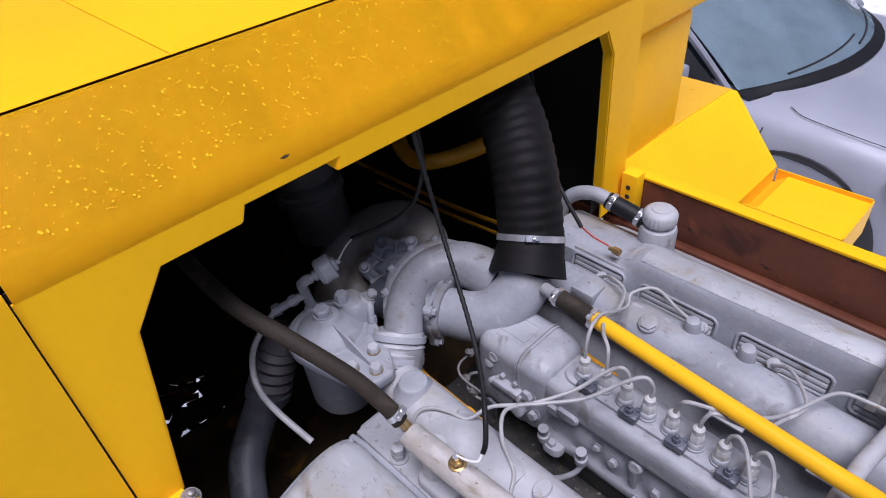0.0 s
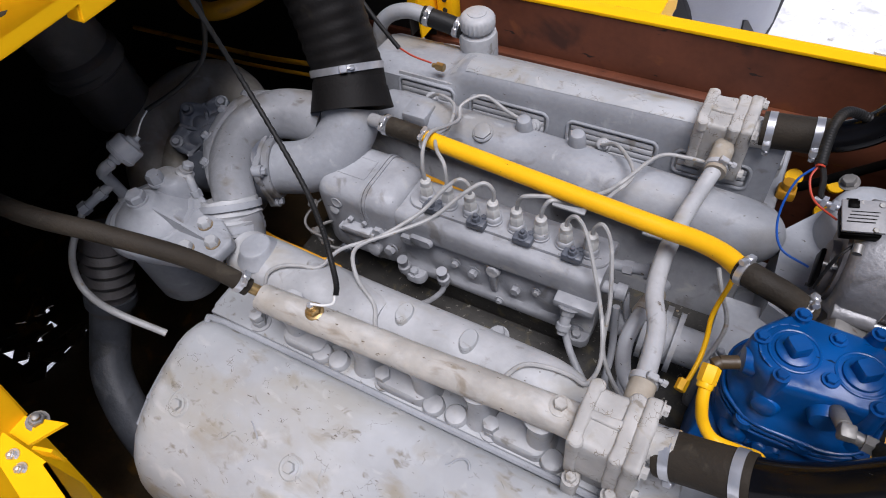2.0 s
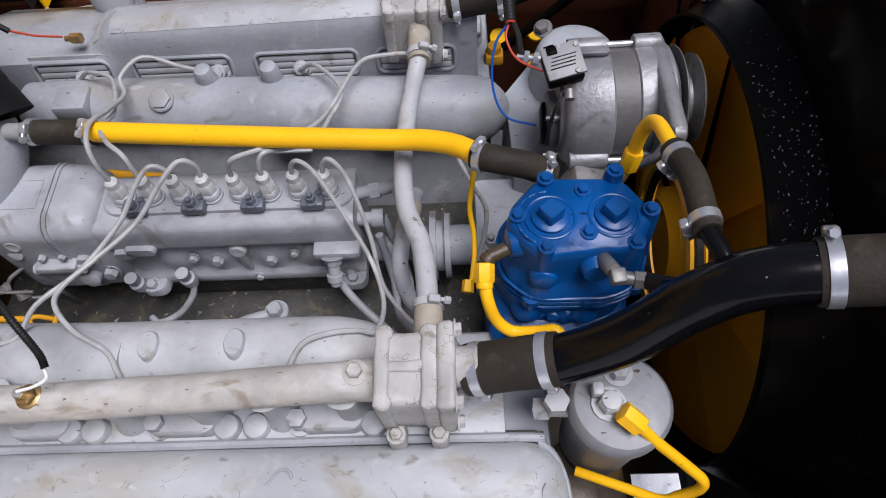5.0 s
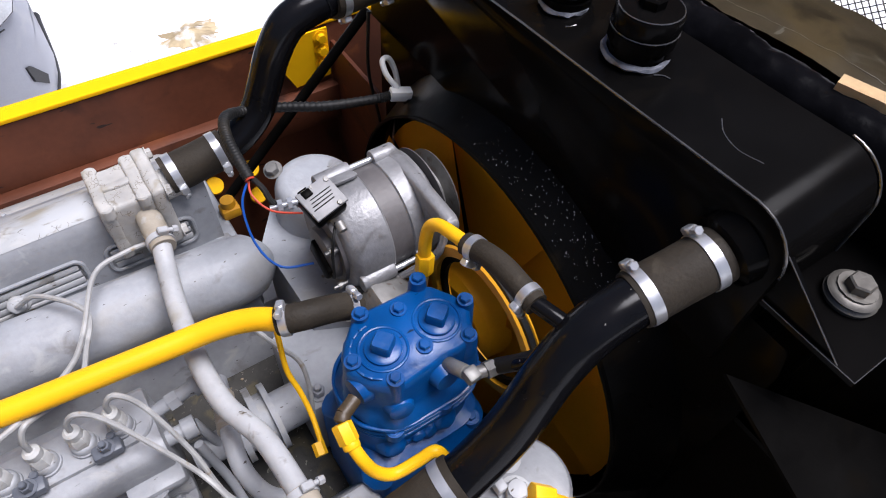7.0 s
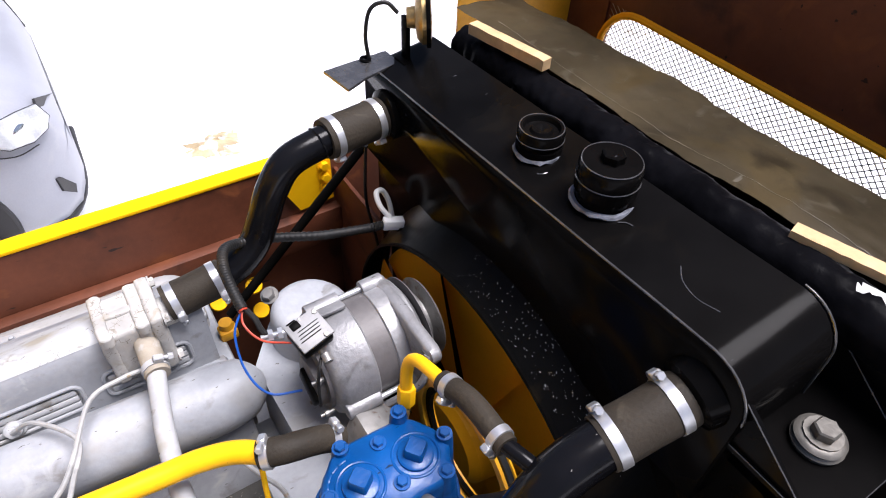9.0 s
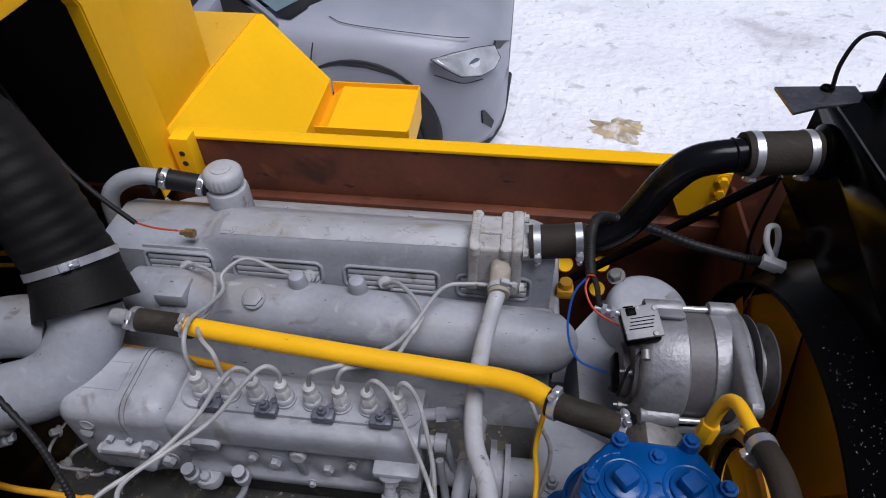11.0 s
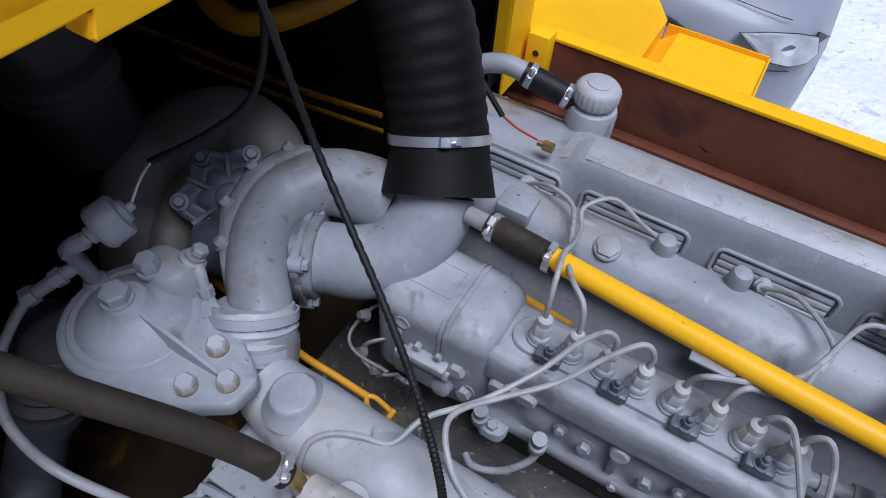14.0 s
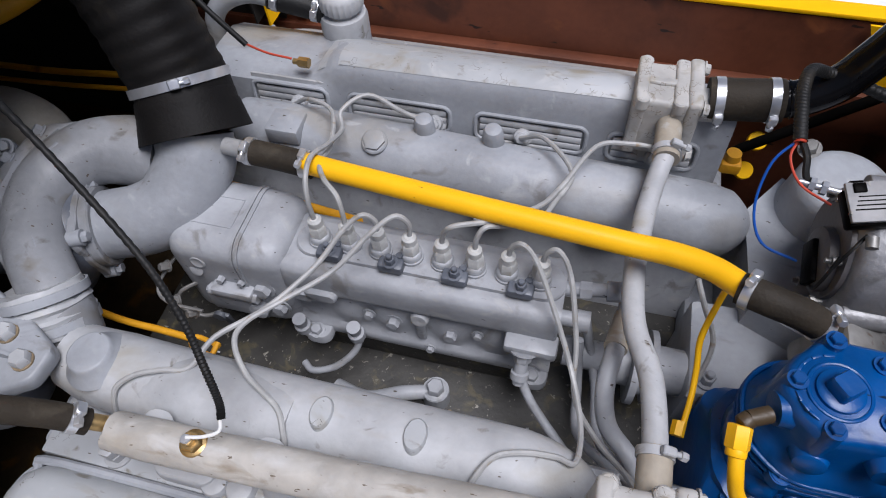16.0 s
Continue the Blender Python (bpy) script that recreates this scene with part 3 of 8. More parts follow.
slab(bm, (-1.0, -0.60, -0.02), (0.66, 0.45, 0.898), 0.03)
solo("undercarriage", bm, BLACKM, "plain black machine undercarriage standing on the snow", "undercarriage")

fair = thing("side_fairing", (-0.4, 0.75, 1.6), "yellow rounded side fairing behind the post", "fairing")
bm = B()
slab(bm, (-0.75, 0.566, 1.585), (-0.362, 0.955, 1.957), 0.02, seg=3)
part("lower_panel", bm, YEL, fair)
bm = B()
slab(bm, (-0.75, 0.566, 1.960), (-0.338, 0.995, 2.6), 0.02, seg=3)
part("upper_panel", bm, YEL, fair)

fend = thing("fender", (-0.2, 0.95, 1.3), "wet yellow fender with a sloping face", "fender")
bm = B()
loft(bm, [[(-0.9, 0.608, 1.40), (-0.9, 0.608, 1.625), (-0.9, 1.245, 1.625), (-0.9, 1.245, 1.40)],
          [(-0.36, 0.608, 1.40), (-0.36, 0.608, 1.625), (-0.325, 1.245, 1.625), (-0.325, 1.245, 1.40)],
          [(-0.155, 0.608, 1.30), (-0.155, 0.608, 1.425), (-0.155, 1.245, 1.425), (-0.155, 1.245, 1.30)]])
part("skin", bm, YEL, fend)
for nm, lo, hi in (("step_tray", (-0.114, 1.024, 1.398), (0.118, 1.245, 1.402)), ("tray_wall", (-0.150, 1.018, 1.29), (0.1178, 1.0235, 1.407)), ("tray_wall", (0.118, 1.018, 1.30), (0.122, 1.249, 1.412)), ("tray_wall", (-0.150, 1.245, 1.30), (0.1178, 1.249, 1.416))):
    bm = B()
    slab(bm, lo, hi)
    part(nm, bm, YEL, fend)
bm = B()
plate(bm, [(-0.158, 1.024, 1.366), (-0.114, 1.024, 1.402), (-0.114, 1.245, 1.402), (-0.158, 1.245, 1.366)], 0.003)
part("tray_ramp", bm, YEL, fend)
bm = B()
plate(bm, [(-0.372, 0.612, 1.6285), (-0.342, 1.24, 1.6285), (-0.89, 1.24, 1.6285), (-0.89, 0.612, 1.6285)], 0.003)
part("wet_top", bm, YELW, fend, "wet glossy top of the fender")
# raindrops
random.seed(4)


def drops(name, parent, n, place, size, material, stretch=1.0, turn=0.0):
    me = None
    for k in range(n):
        p, nrm = place()
        if me is None:
            b2 = B()
            bmesh.ops.create_icosphere(b2, subdivisions=2, radius=1.0, matrix=Matrix.Diagonal((1, 1, 0.20, 1)))
            me = mesh_of(name, b2, material)
        ob = new(name, me)
        ob.parent = parent
        s = size * random.choice((0.45, 0.6, 0.6, 0.8, 1.0, 1.3))
        ob.matrix_local = Matrix.Translation(Vector(p) - origin_of(parent)) @ frame_of(nrm) @ Matrix.Rotation(turn + random.gauss(0, 0.5), 4, "Z") @ Matrix.Diagonal((s, s * random.uniform(0.8, 1.3) * stretch, s, 1))


def on_slope():
    while True:
        y, t = random.uniform(-0.60, 0.12), random.random() * 0.86
        if random.random() < 0.9 - 1.1 * max(0.0, y + 0.25):
            return (-0.3821 + 0.095 * t, y, 2.2386 - 0.1125 * t), (1.18, 0, 1)


def on_fender():
    return (random.uniform(-0.62, -0.37), random.uniform(0.62, 1.2), 1.6305), (0, 0, 1)


# ---- sandy patch on the snow ----
bm = B()
ring = []
for k in range(48):
    a = 2 * math.pi * k / 48
    q = 0.8 + 0.7 * noise.noise(Vector((math.cos(a) * 1.3, math.sin(a) * 1.3, 3.0))) + 0.25 * noise.noise(Vector((math.cos(a) * 4, math.sin(a) * 4, 9.0)))
    ring.append(bm.verts.new((1.09 + 0.25 * q * math.cos(a), 3.17 + 0.15 * q * math.sin(a), 0.004)))
mid = bm.verts.new((1.09, 3.17, 0.042))
for k in range(48):
    bm.faces.new((ring[k], ring[(k + 1) % 48], mid))
bmesh.ops.subdivide_edges(bm, edges=bm.edges[:], cuts=4)
for v in bm.verts:
    v.co.z += 0.014 * noise.noise(v.co * 14)
SAND = mk("sand_on_snow", (0.45, 0.36, 0.22), 0.8, var=0.3, scale=8, bump=0.8, bscale=50, stain=[((0.76, 0.755, 0.75), 0.62, 11)])
solo("sand_patch", bm, SAND, "thin patch of brown sand strewn on the snow", "sand")

# ---- radiator ----
rad = thing("radiator", (0.87, 0, 1.0), "gloss black steel radiator with hose stubs and filler caps", "radiator")
def tank_top(x, y):
    """Height of the tank's top sheet, which falls to the far side and rises to the back."""
    return 1.986 - 0.055 * y + 0.18 * (x - 0.832)


def tank_outline(x, grow=0.0):
    """The tank's outline across the machine: flat top, well rounded upper corners."""
    y0, y1, r0, r1 = -0.322 - grow, 0.392 + grow, 0.052, 0.030
    pts = [(x, y0, 1.80)]
    for k in range(9):
        a = radians(180 - 90 * k / 8)
        pts.append((x, y0 + r0 + r0 * math.cos(a), tank_top(x, y0 + r0) - r0 + r0 * math.sin(a) + grow))
    for k in range(1, 8):
        y = y0 + r0 + (y1 - r1 - y0 - r0) * k / 8
        pts.append((x, y, tank_top(x, y) + grow + 0.0012 * noise.noise(Vector((x * 20, y * 14, 4)))))
    for k in range(7):
        a = radians(90 - 90 * k / 6)
        pts.append((x, y1 - r1 + r1 * math.cos(a), tank_top(x, y1 - r1) - r1 + r1 * math.sin(a) + grow))
    return pts + [(x, y1, 1.80)]


bm = B()
loft(bm, [tank_outline(x, g) for x, g in ((0.832, -0.002), (0.834, 0.0), (0.852, 0.0), (0.872, 0.0), (0.892, 0.0), (0.912, 0.0), (0.932, 0.0), (0.943, 0.0), (0.945, -0.002))])
part("top_tank", bm, BLACK, rad)
bm = B()
slab(bm, (0.874, -0.335, 1.0), (0.96, 0.395, 1.7995), 0.004)
part("core", bm, BLACKM, rad)
# thin paler strips draw the highlight along the tank's folded edges
bm = B()
sweep(bm, [Vector(q) for q in tank_outline(0.832, 0.0003)[1:-3]], 0.0014, 8)
part("tank_seam", bm, EDGE, rad, "highlight line on the folded front edge of the tank")
bm = B()
sweep(bm, [Vector(q) for q in tank_outline(0.9455, 0.0008)[0:10]], 0.0014, 8)
part("tank_seam", bm, EDGE, rad, "highlight line on the folded rear edge of the tank")
# scratches in the black paint of the tank
for pts in ([(0.880, -0.186), (0.868, -0.200), (0.862, -0.222), (0.866, -0.246)], [(0.862, 0.012), (0.866, 0.008), (0.872, 0.006)], [(0.876, -0.104), (0.882, -0.110), (0.884, -0.118)]):
    bm = B()
    sweep(bm, spline([(x, y, tank_top(x, y) + 0.0002) for x, y in pts], 5), 0.0007, 6)
    part("scratch", bm, EDGE, rad, "scratch in the paint")
# filler necks with welded beads
for (x, y), r, h, nm in (((0.890, 0.046), 0.0285, 0.034, "filler_cap"), ((0.889, -0.066), 0.0345, 0.052, "filler_cap")):
    bm = B()
    zt = tank_top(x, y) - 0.0005
    if h < 0.04:
        lathe(bm, (x, y, zt), (0, 0, 1), [(0, r), (h * .35, r), (h * .38, r * .9), (h * .5, r * .9), (h * .52, r), (h * .9, r), (h, r * .93), (h, r * .8), (h * .82, r * .72), (h * .82, r * .5), (h * .92, r * .42), (h * .92, r * .2), (h * .8, 0)], 32)
    else:
        lathe(bm, (x, y, zt), (0, 0, 1), [(0, r * .88), (h * .3, r * .88), (h * .32, r), (h * .55, r), (h * .57, r * .96), (h * .62, r * .96), (h * .64, r), (h * .93, r), (h, r * .93), (h, 0)], 32)
        hexbolt(bm, (x, y, zt + h), (0, 0, 1), 0.013, 0.010, False)
    cap = part(nm, bm, BLACK, rad)
    bm = B()
    torus(bm, (x, y, zt + 0.001), (0, 0, 1), r * .98, 0.0035, 26, 6)
    for v in bm.verts:
        v.co += 0.0025 * noise.noise_vector(v.co * 160)
    part("weld_bead", bm, SEALW, cap, "pale weld bead round the neck")
    # thin paler rings draw the highlights on the cap rims
    for f_, q_ in ((0.995, 0.93), (0.60, 1.0)):
        bm = B()
        torus(bm, (x, y, zt + h * f_), (0, 0, 1), r * q_, 0.0008, 36, 6)
        part("worn_rim", bm, EDGE, cap, "highlight ring on the cap rim")
bm = B()
lathe(bm, (0.832, -0.272, 1.936), (-1, 0.16, -0.34), [(-0.012, 0.040), (0.006, 0.036), (0.010, 0.0275), (0.05, 0.0265)], 28)
part("hose_stub", bm, BLACK, rad)
bm = B()
lathe(bm, (0.831, 0.318, 1.909), (-1, 0, 0), [(-0.01, 0.04), (0.006, 0.038), (0.012, 0.028), (0.05, 0.027)], 28)
part("hose_stub", bm, BLACK, rad)
# upper frame bar behind the tank
bm = B()
tube(bm, [(1.000, 0.36, 1.966), (1.000, 0.1, 1.974), (1.000, -0.2, 1.982), (1.002, -0.75, 1.995)], 0.030, 28, 70)
for v in bm.verts:
    v.co += 0.003 * noise.noise_vector(v.co * 18) + 0.003 * noise.noise_vector(v.co * 60) + 0.0016 * noise.noise_vector(v.co * 130)
part("frame_bar", bm, FILM, rad, "black frame bar wrapped in crumpled film")
# side mount: gussets, plate, cushion, bolt
bm = B()
slab(bm, (0.835, -0.42, 1.908), (0.985, -0.290, 1.914))
mpl = part("mount_plate", bm, BLACK, rad)
bm = B()
sweep(bm, [Vector((0.835, -0.290, 1.9143)), Vector((0.835, -0.4195, 1.9143)), Vector((0.985, -0.4195, 1.9143))], 0.0007, 8)
part("worn_edge", bm, EDGE, mpl, "thin pale line along the edge")
for x in (0.838, 0.978):
    bm = B()
    plate(bm, [(x, -0.297, 1.985), (x, -0.297, 1.914), (x, -0.40, 1.914)], 0.004)
    gus = part("gusset", bm, BLACK, rad)
    bm = B()
    sweep(bm, [Vector((x - 0.002, -0.296, 1.986)), Vector((x - 0.002, -0.401, 1.915))], 0.0008, 8)
    part("worn_edge", bm, EDGE, gus, "thin pale line along the edge")
bm = B()
lathe(bm, (0.907, -0.363, 1.914), (0, 0, 1), [(0, 0.0235), (0.005, 0.025), (0.008, 0.0225), (0.011, 0.024), (0.014, 0.021), (0.015, 0.017), (0.0135, 0.014), (0.0135, 0)], 32)
cush = part("mount_cushion", bm, OILST, rad, "steel cup washer of the rubber mount")
bm = B()
hexbolt(bm, (0.907, -0.363, 1.930), (0, 0, 1), 0.0125, 0.011)
part("mount_bolt", bm, OILST, cush)
# bent flange, given a pale material in place of its sky reflection
bm = B()
plate(bm, [(0.957, -0.380, 1.907), (0.970, -0.368, 1.907), (0.982, -0.373, 1.907), (1.005, -0.430, 1.902), (0.975, -0.440, 1.902)], 0.003)
part("bent_tab", bm, FINP, rad, "bent tab of the mount with a sky reflection in its pale colour")
# lower near bracket and strut seen in the dark
bm = B()
plate(bm, [(0.80, -0.345, 1.84), (1.05, -0.60, 1.74), (1.05, -0.72, 1.70), (0.80, -0.72, 1.66)], 0.006)
part("cross_plate", bm, BLACKM, rad)
# added black sheet in place of the shade beside the core
bm = B()
slab(bm, (0.900, -0.728, 0.93), (0.906, -0.336, 1.655))
part("side_baffle", bm, BLACKM, rad)
# bracket plate at the far end with slotted hole
bm = B()
plate(bm, [(0.768, 0.312, 1.972), (0.806, 0.330, 1.972), (0.870, 0.348, 1.972), (0.866, 0.384, 1.974), (0.758, 0.372, 1.974)], 0.004)
part("lifting_plate", bm, EDGE, rad)
bm = B()
torus(bm, (0.826, 0.372, 1.976), (0, 0.0, 1), 0.007, 0.0022, 16, 6)
part("eyelet", bm, BLACK, rad)

# fan shroud and fan
FC = Vector((0.0, 0.010, 1.478))
sh = thing("fan_shroud", (0.80, 0.01, 1.1), "black sheet-metal fan shroud flecked with meltwater", "shroud")


def shroud_radius(x):
    """The shroud widens from its rim to the radiator."""
    return 0.338 + 0.50 * max(0.0, x - 0.782)


bm = B()
lathe(bm, (0.0, FC.y, FC.z), (1, 0, 0), [(0.780, 0.334), (0.778, 0.336), (0.780, 0.339), (0.786, 0.338), (0.82, shroud_radius(0.82)), (0.862, shroud_radius(0.862)), (0.862, shroud_radius(0.862) - 0.003), (0.82, shroud_radius(0.82) - 0.003), (0.786, 0.335), (0.780, 0.334)], 96, cap=False)
part("ring", bm, SHROUD, sh)
bm = B()
nq = 96
va, vb = [], []
for k in range(nq):
    c, s = math.cos(2 * math.pi * k / nq), math.sin(2 * math.pi * k / nq)
    f = min(0.405 / max(abs(c), 1e-6), 0.395 / max(abs(s), 1e-6))
    f = max(f, shroud_radius(0.862) + 0.004)
    va.append(bm.verts.new((0.861, FC.y + shroud_radius(0.862) * c, FC.z + shroud_radius(0.862) * s)))
    vb.append(bm.verts.new((0.873, FC.y + 0.02 + f * c, FC.z - 0.03 + f * s)))
for k in range(nq):
    bm.faces.new((va[k], va[(k + 1) % nq], vb[(k + 1) % nq], vb[k]))
part("cover_plate", bm, BLACK, sh)
# pale strips draw the sheen where the cover plate folds against the ring
for a0, a1, x in ((101, 118, 0.838), (76, 85, 0.842)):
    bm = B()
    r = shroud_radius(x) + 0.0006
    pts = [Vector((x + 0.004 * math.sin(math.pi * k / 10), FC.y + r * math.cos(radians(a0 + (a1 - a0) * k / 10)), FC.z + r * math.sin(radians(a0 + (a1 - a0) * k / 10)))) for k in range(11)]
    sweep(bm, pts, [0.0004 + 0.0030 * math.sin(math.pi * (k / 10) ** 0.7) for k in range(11)], 6)
    part("rubbed_crease", bm, EDGE, sh, "pale strip drawing the sheen on the black sheet")
fan = thing("cooling_fan", (0.81, 0.01, 1.478), "orange painted engine cooling fan at rest", "fan")
bm = B()
lathe(bm, (0.760, FC.y, FC.z), (1, 0, 0), [(0.0, 0.03), (0.0, 0.07), (0.012, 0.085), (0.050, 0.09)], 36)
part("hub", bm, ORANGE, fan)
for k in range(9):
    bm = B()
    a0 = 2 * math.pi * k / 9 + 0.15
    rows = []
    for i in range(8):
        r = 0.075 + 0.246 * i / 7
        row = []
        for j in range(8):
            u = (j / 7 - 0.5) * 2
            w = 0.385
            row.append(bm.verts.new((0.812 - 0.007 * u - 0.004 * u * u, FC.y + r * math.cos(a0 + w * u), FC.z + r * math.sin(a0 + w * u))))
        rows.append(row)
    for p, q in zip(rows, rows[1:]):
        for j in range(7):
            bm.faces.new((p[j], p[j + 1], q[j + 1], q[j]))
    bmesh.ops.solidify(bm, geom=bm.faces[:], thickness=0.003)
    part("blade", bm, ORANGE, fan)

# ---- nose of the machine behind the radiator ----
nose = thing("nose_panel", (1.36, 0, 1.2), "red-brown primed nose panel with an orange-edged grille opening", "panel")
NY, NZ = -0.110, 1.624
opening = rounded(1.02, 0.648, 0.085, 6)
bm = B()
for lo, hi in (((-0.74, 1.00), (0.60, 1.30)), ((-0.74, 1.948), (0.60, 2.60)), ((-0.74, 1.30), (-0.62, 1.948)), ((0.40, 1.30), (0.60, 1.948))):
    slab(bm, (1.352, *lo), (1.362, *hi))
for sy in (-1, 1):
    for sz in (-1, 1):
        cy, cz = NY + sy * 0.51, NZ + sz * 0.324
        arc = [(1.357, cy - sy * 0.085 * (1 - math.cos(radians(90 * k / 8))), cz - sz * 0.085 * (1 - math.sin(radians(90 * k / 8)))) for k in range(9)]
        plate(bm, [(1.357, cy, cz)] + (arc if sy * sz > 0 else arc[::-1]), 0.010)
part("sheet", bm, BROWN, nose)
bm = B()
rim = [Vector((1.349, NY + q[0], NZ + q[1])) for q in opening]
sweep(bm, rim + [rim[0]], 0.007, 8, cap=False)
part("opening_edge", bm, ORANGE, nose, "yellow-orange painted opening edge")
bm = B()
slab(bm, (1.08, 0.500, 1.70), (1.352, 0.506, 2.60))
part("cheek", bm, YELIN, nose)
bm = B()
# expanded metal: a lattice of thin strands
strands = []
for d in (1, -1):
    for k in range(0, 115):
        y0 = -0.90 + k * 0.0135
        a, b = Vector((1.357, y0, 1.70)), Vector((1.357, y0 + d * 0.245 * 1.15, 1.946))
        ylo, yhi = -0.615, 0.395
        if max(a.y, b.y) < ylo or min(a.y, b.y) > yhi:
            continue
        if b.y != a.y:
            def cut(q):
                t = (q - a.y) / (b.y - a.y)
                return a + (b - a) * t
            a2, b2 = a, b
            if a.y < ylo: a2 = cut(ylo)
            if a.y > yhi: a2 = cut(yhi)
            if b.y < ylo: b2 = cut(ylo)
            if b.y > yhi: b2 = cut(yhi)
            sweep(bm, [a2, b2], 0.0009, 4)
part("expanded_mesh", bm, MESHM, nose, "expanded wire mesh of the grille")

# oiled paper over the cores behind the radiator
bm = B()
nx, ny = 22, 150
gridv = []
for i in range(nx + 1):
    row = []
    for j in range(ny + 1):
        x = 1.024 + 0.132 * i / nx
        y = -0.75 + 1.18 * j / ny
        z = 2.001 - 0.004 * (i / nx) ** 2 - 0.03 * y + 0.012 * noise.noise(Vector((x * 9, y * 5, 2))) + 0.005 * abs(noise.noise(Vector((x * 26, y * 17, 7)))) + 0.0025 * abs(noise.noise(Vector((x * 60, y * 46, 1))))
        if i == nx:
            x += 0.02 * noise.noise(Vector((0, y * 6, 3)))
        row.append(bm.verts.new((x, y, z)))
    gridv.append(row)
for a, b in zip(gridv, gridv[1:]):
    for j in range(ny):
        bm.faces.new((a[j], a[j + 1], b[j + 1], b[j]))
bmesh.ops.solidify(bm, geom=bm.faces[:], thickness=0.002)
paper = solo("paper_sheet", bm, PAPER, "creased oily brown paper sheet laid behind the radiator", "paper")
bm = B()
fold = []
for j in range(20, 140):
    y = -0.75 + 1.18 * j / ny
    x = 1.047 + 0.006 * noise.noise(Vector((0, y * 7, 5)))
    i = (x - 1.024) / 0.132
    fold.append(Vector((x, y, 2.0015 - 0.004 * i * i - 0.03 * y + 0.012 * noise.noise(Vector((x * 9, y * 5, 2))) + 0.005 * abs(noise.noise(Vector((x * 26, y * 17, 7)))) + 0.0025 * abs(noise.noise(Vector((x * 60, y * 46, 1)))))))
sweep(bm, fold, [0.0001 + 0.0009 * abs(noise.noise(Vector((0, q.y * 16, 8)))) for q in fold], 6)
part("fold_line", bm, FOLDM, paper, "pale worn fold in the paper")
oc = thing("oil_cooler", (1.07, -0.1, 1.5), "black oil cooler block in front of the radiator", "cooler")
bm = B()
slab(bm, (1.01, -0.72, 1.2), (1.15, 0.40, 1.955), 0.004)
part("block", bm, BLACKM, oc)
for z in (1.24, 1.93):
    bm = B()
    slab(bm, (1.000, -0.725, z - 0.018), (1.0095, 0.405, z + 0.018), 0.003)
    part("end_bar", bm, BLACKM, oc)
for k in range(24):
    bm = B()
    slab(bm, (1.003, -0.70 + k * 0.0465, 1.262), (1.0095, -0.694 + k * 0.0465, 1.91))
    part("cooling_fin", bm, BLACKM, oc)
def wood_block(a, b, w, h, label):
    a, b = Vector(a), Vector(b)
    bm = B()
    d = (b - a)
    L = d.length
    n = 14
    side = Vector((0, 0, 1)).cross(d.normalized())
    sec = []
    for i in range(n + 1):
        q = a + d * i / n
        j = 0.0008 * noise.noise(Vector((i * 0.9, a.y * 9, 3)))
        sec.append([q + side * (w / 2 + j), q - side * (w / 2 - j), q - side * (w / 2 - j) + Vector((0, 0, h + j)), q + side * (w / 2 + j) + Vector((0, 0, h))])
    loft(bm, sec)
    return solo("wood_batten", bm, WOOD, label, "wood")
wood_block((0.982, 0.322, 2.004), (1.006, 0.176, 2.006), 0.017, 0.016, "short raw pine batten on the oily paper")
wood_block((1.010, -0.214, 2.010), (1.044, -0.345, 2.013), 0.018, 0.010, "splintered raw pine batten on the frame bar")
bm = B()
plate(bm, [(0.991, -0.298, 2.0115), (1.004, -0.290, 2.0145), (1.011, -0.327, 2.0165), (1.000, -0.332, 2.0150)], 0.0006)
solo("paper_sticker", bm, LABELM, "white printed sticker on the black frame bar", "sticker")
# horn
horn = thing("horn", (0.89, 0.352, 2.02), "gold-plated disc horn with a black rim and wire", "horn")
bm = B()
lathe(bm, (0.884, 0.350, 2.036), (0.86, -0.5, 0.05), [(0, 0.006), (0.0, 0.014), (0.012, 0.016), (0.014, 0.03), (0.022, 0.038), (0.028, 0.038)], 30)
part("body", bm, BRASS, horn)
bm = B()
lathe(bm, (0.908, 0.336, 2.0375), (0.86, -0.5, 0.05), [(0, 0.039), (0, 0.043), (0.006, 0.043), (0.008, 0.03), (0.004, 0.0)], 30)
part("rim", bm, BLACK, horn)
bm = B()
slab(bm, (0.879, 0.342, 1.968), (0.886, 0.358, 2.038), 0.001)
slab(bm, (0.868, 0.330, 1.972), (0.892, 0.360, 1.976), 0.001)
part("bracket", bm, BLACKM, horn)
bm = B()
tube(bm, [(0.872, 0.354, 2.044), (0.858, 0.364, 2.058), (0.838, 0.374, 2.048), (0.830, 0.376, 2.01), (0.832, 0.372, 1.974)], 0.003, 8)
part("wire", bm, RUB, horn)


# ---- engine block, heads and covers ----
eng = thing("engine_block", (0.1, 0, 0.95), "grey painted V-engine block with two cylinder banks", "engine")
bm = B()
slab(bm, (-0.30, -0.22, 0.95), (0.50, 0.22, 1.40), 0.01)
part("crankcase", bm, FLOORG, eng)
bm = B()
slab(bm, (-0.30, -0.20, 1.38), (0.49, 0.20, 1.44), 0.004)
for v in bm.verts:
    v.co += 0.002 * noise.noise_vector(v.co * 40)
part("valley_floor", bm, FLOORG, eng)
bm = B()
for y in (-0.17, 0.165):
    box(bm, (0.10, y, 1.49), (0.80, 0.05, 0.20), 0.008, rot=(18 if y < 0 else -18, 0, 0))
part("valley_wall", bm, PUMPG, eng)
bm = B()
slab(bm, (-0.245, -0.30, 1.54), (0.50, -0.235, 1.606), 0.006)
part("head_shelf", bm, GREY, eng)


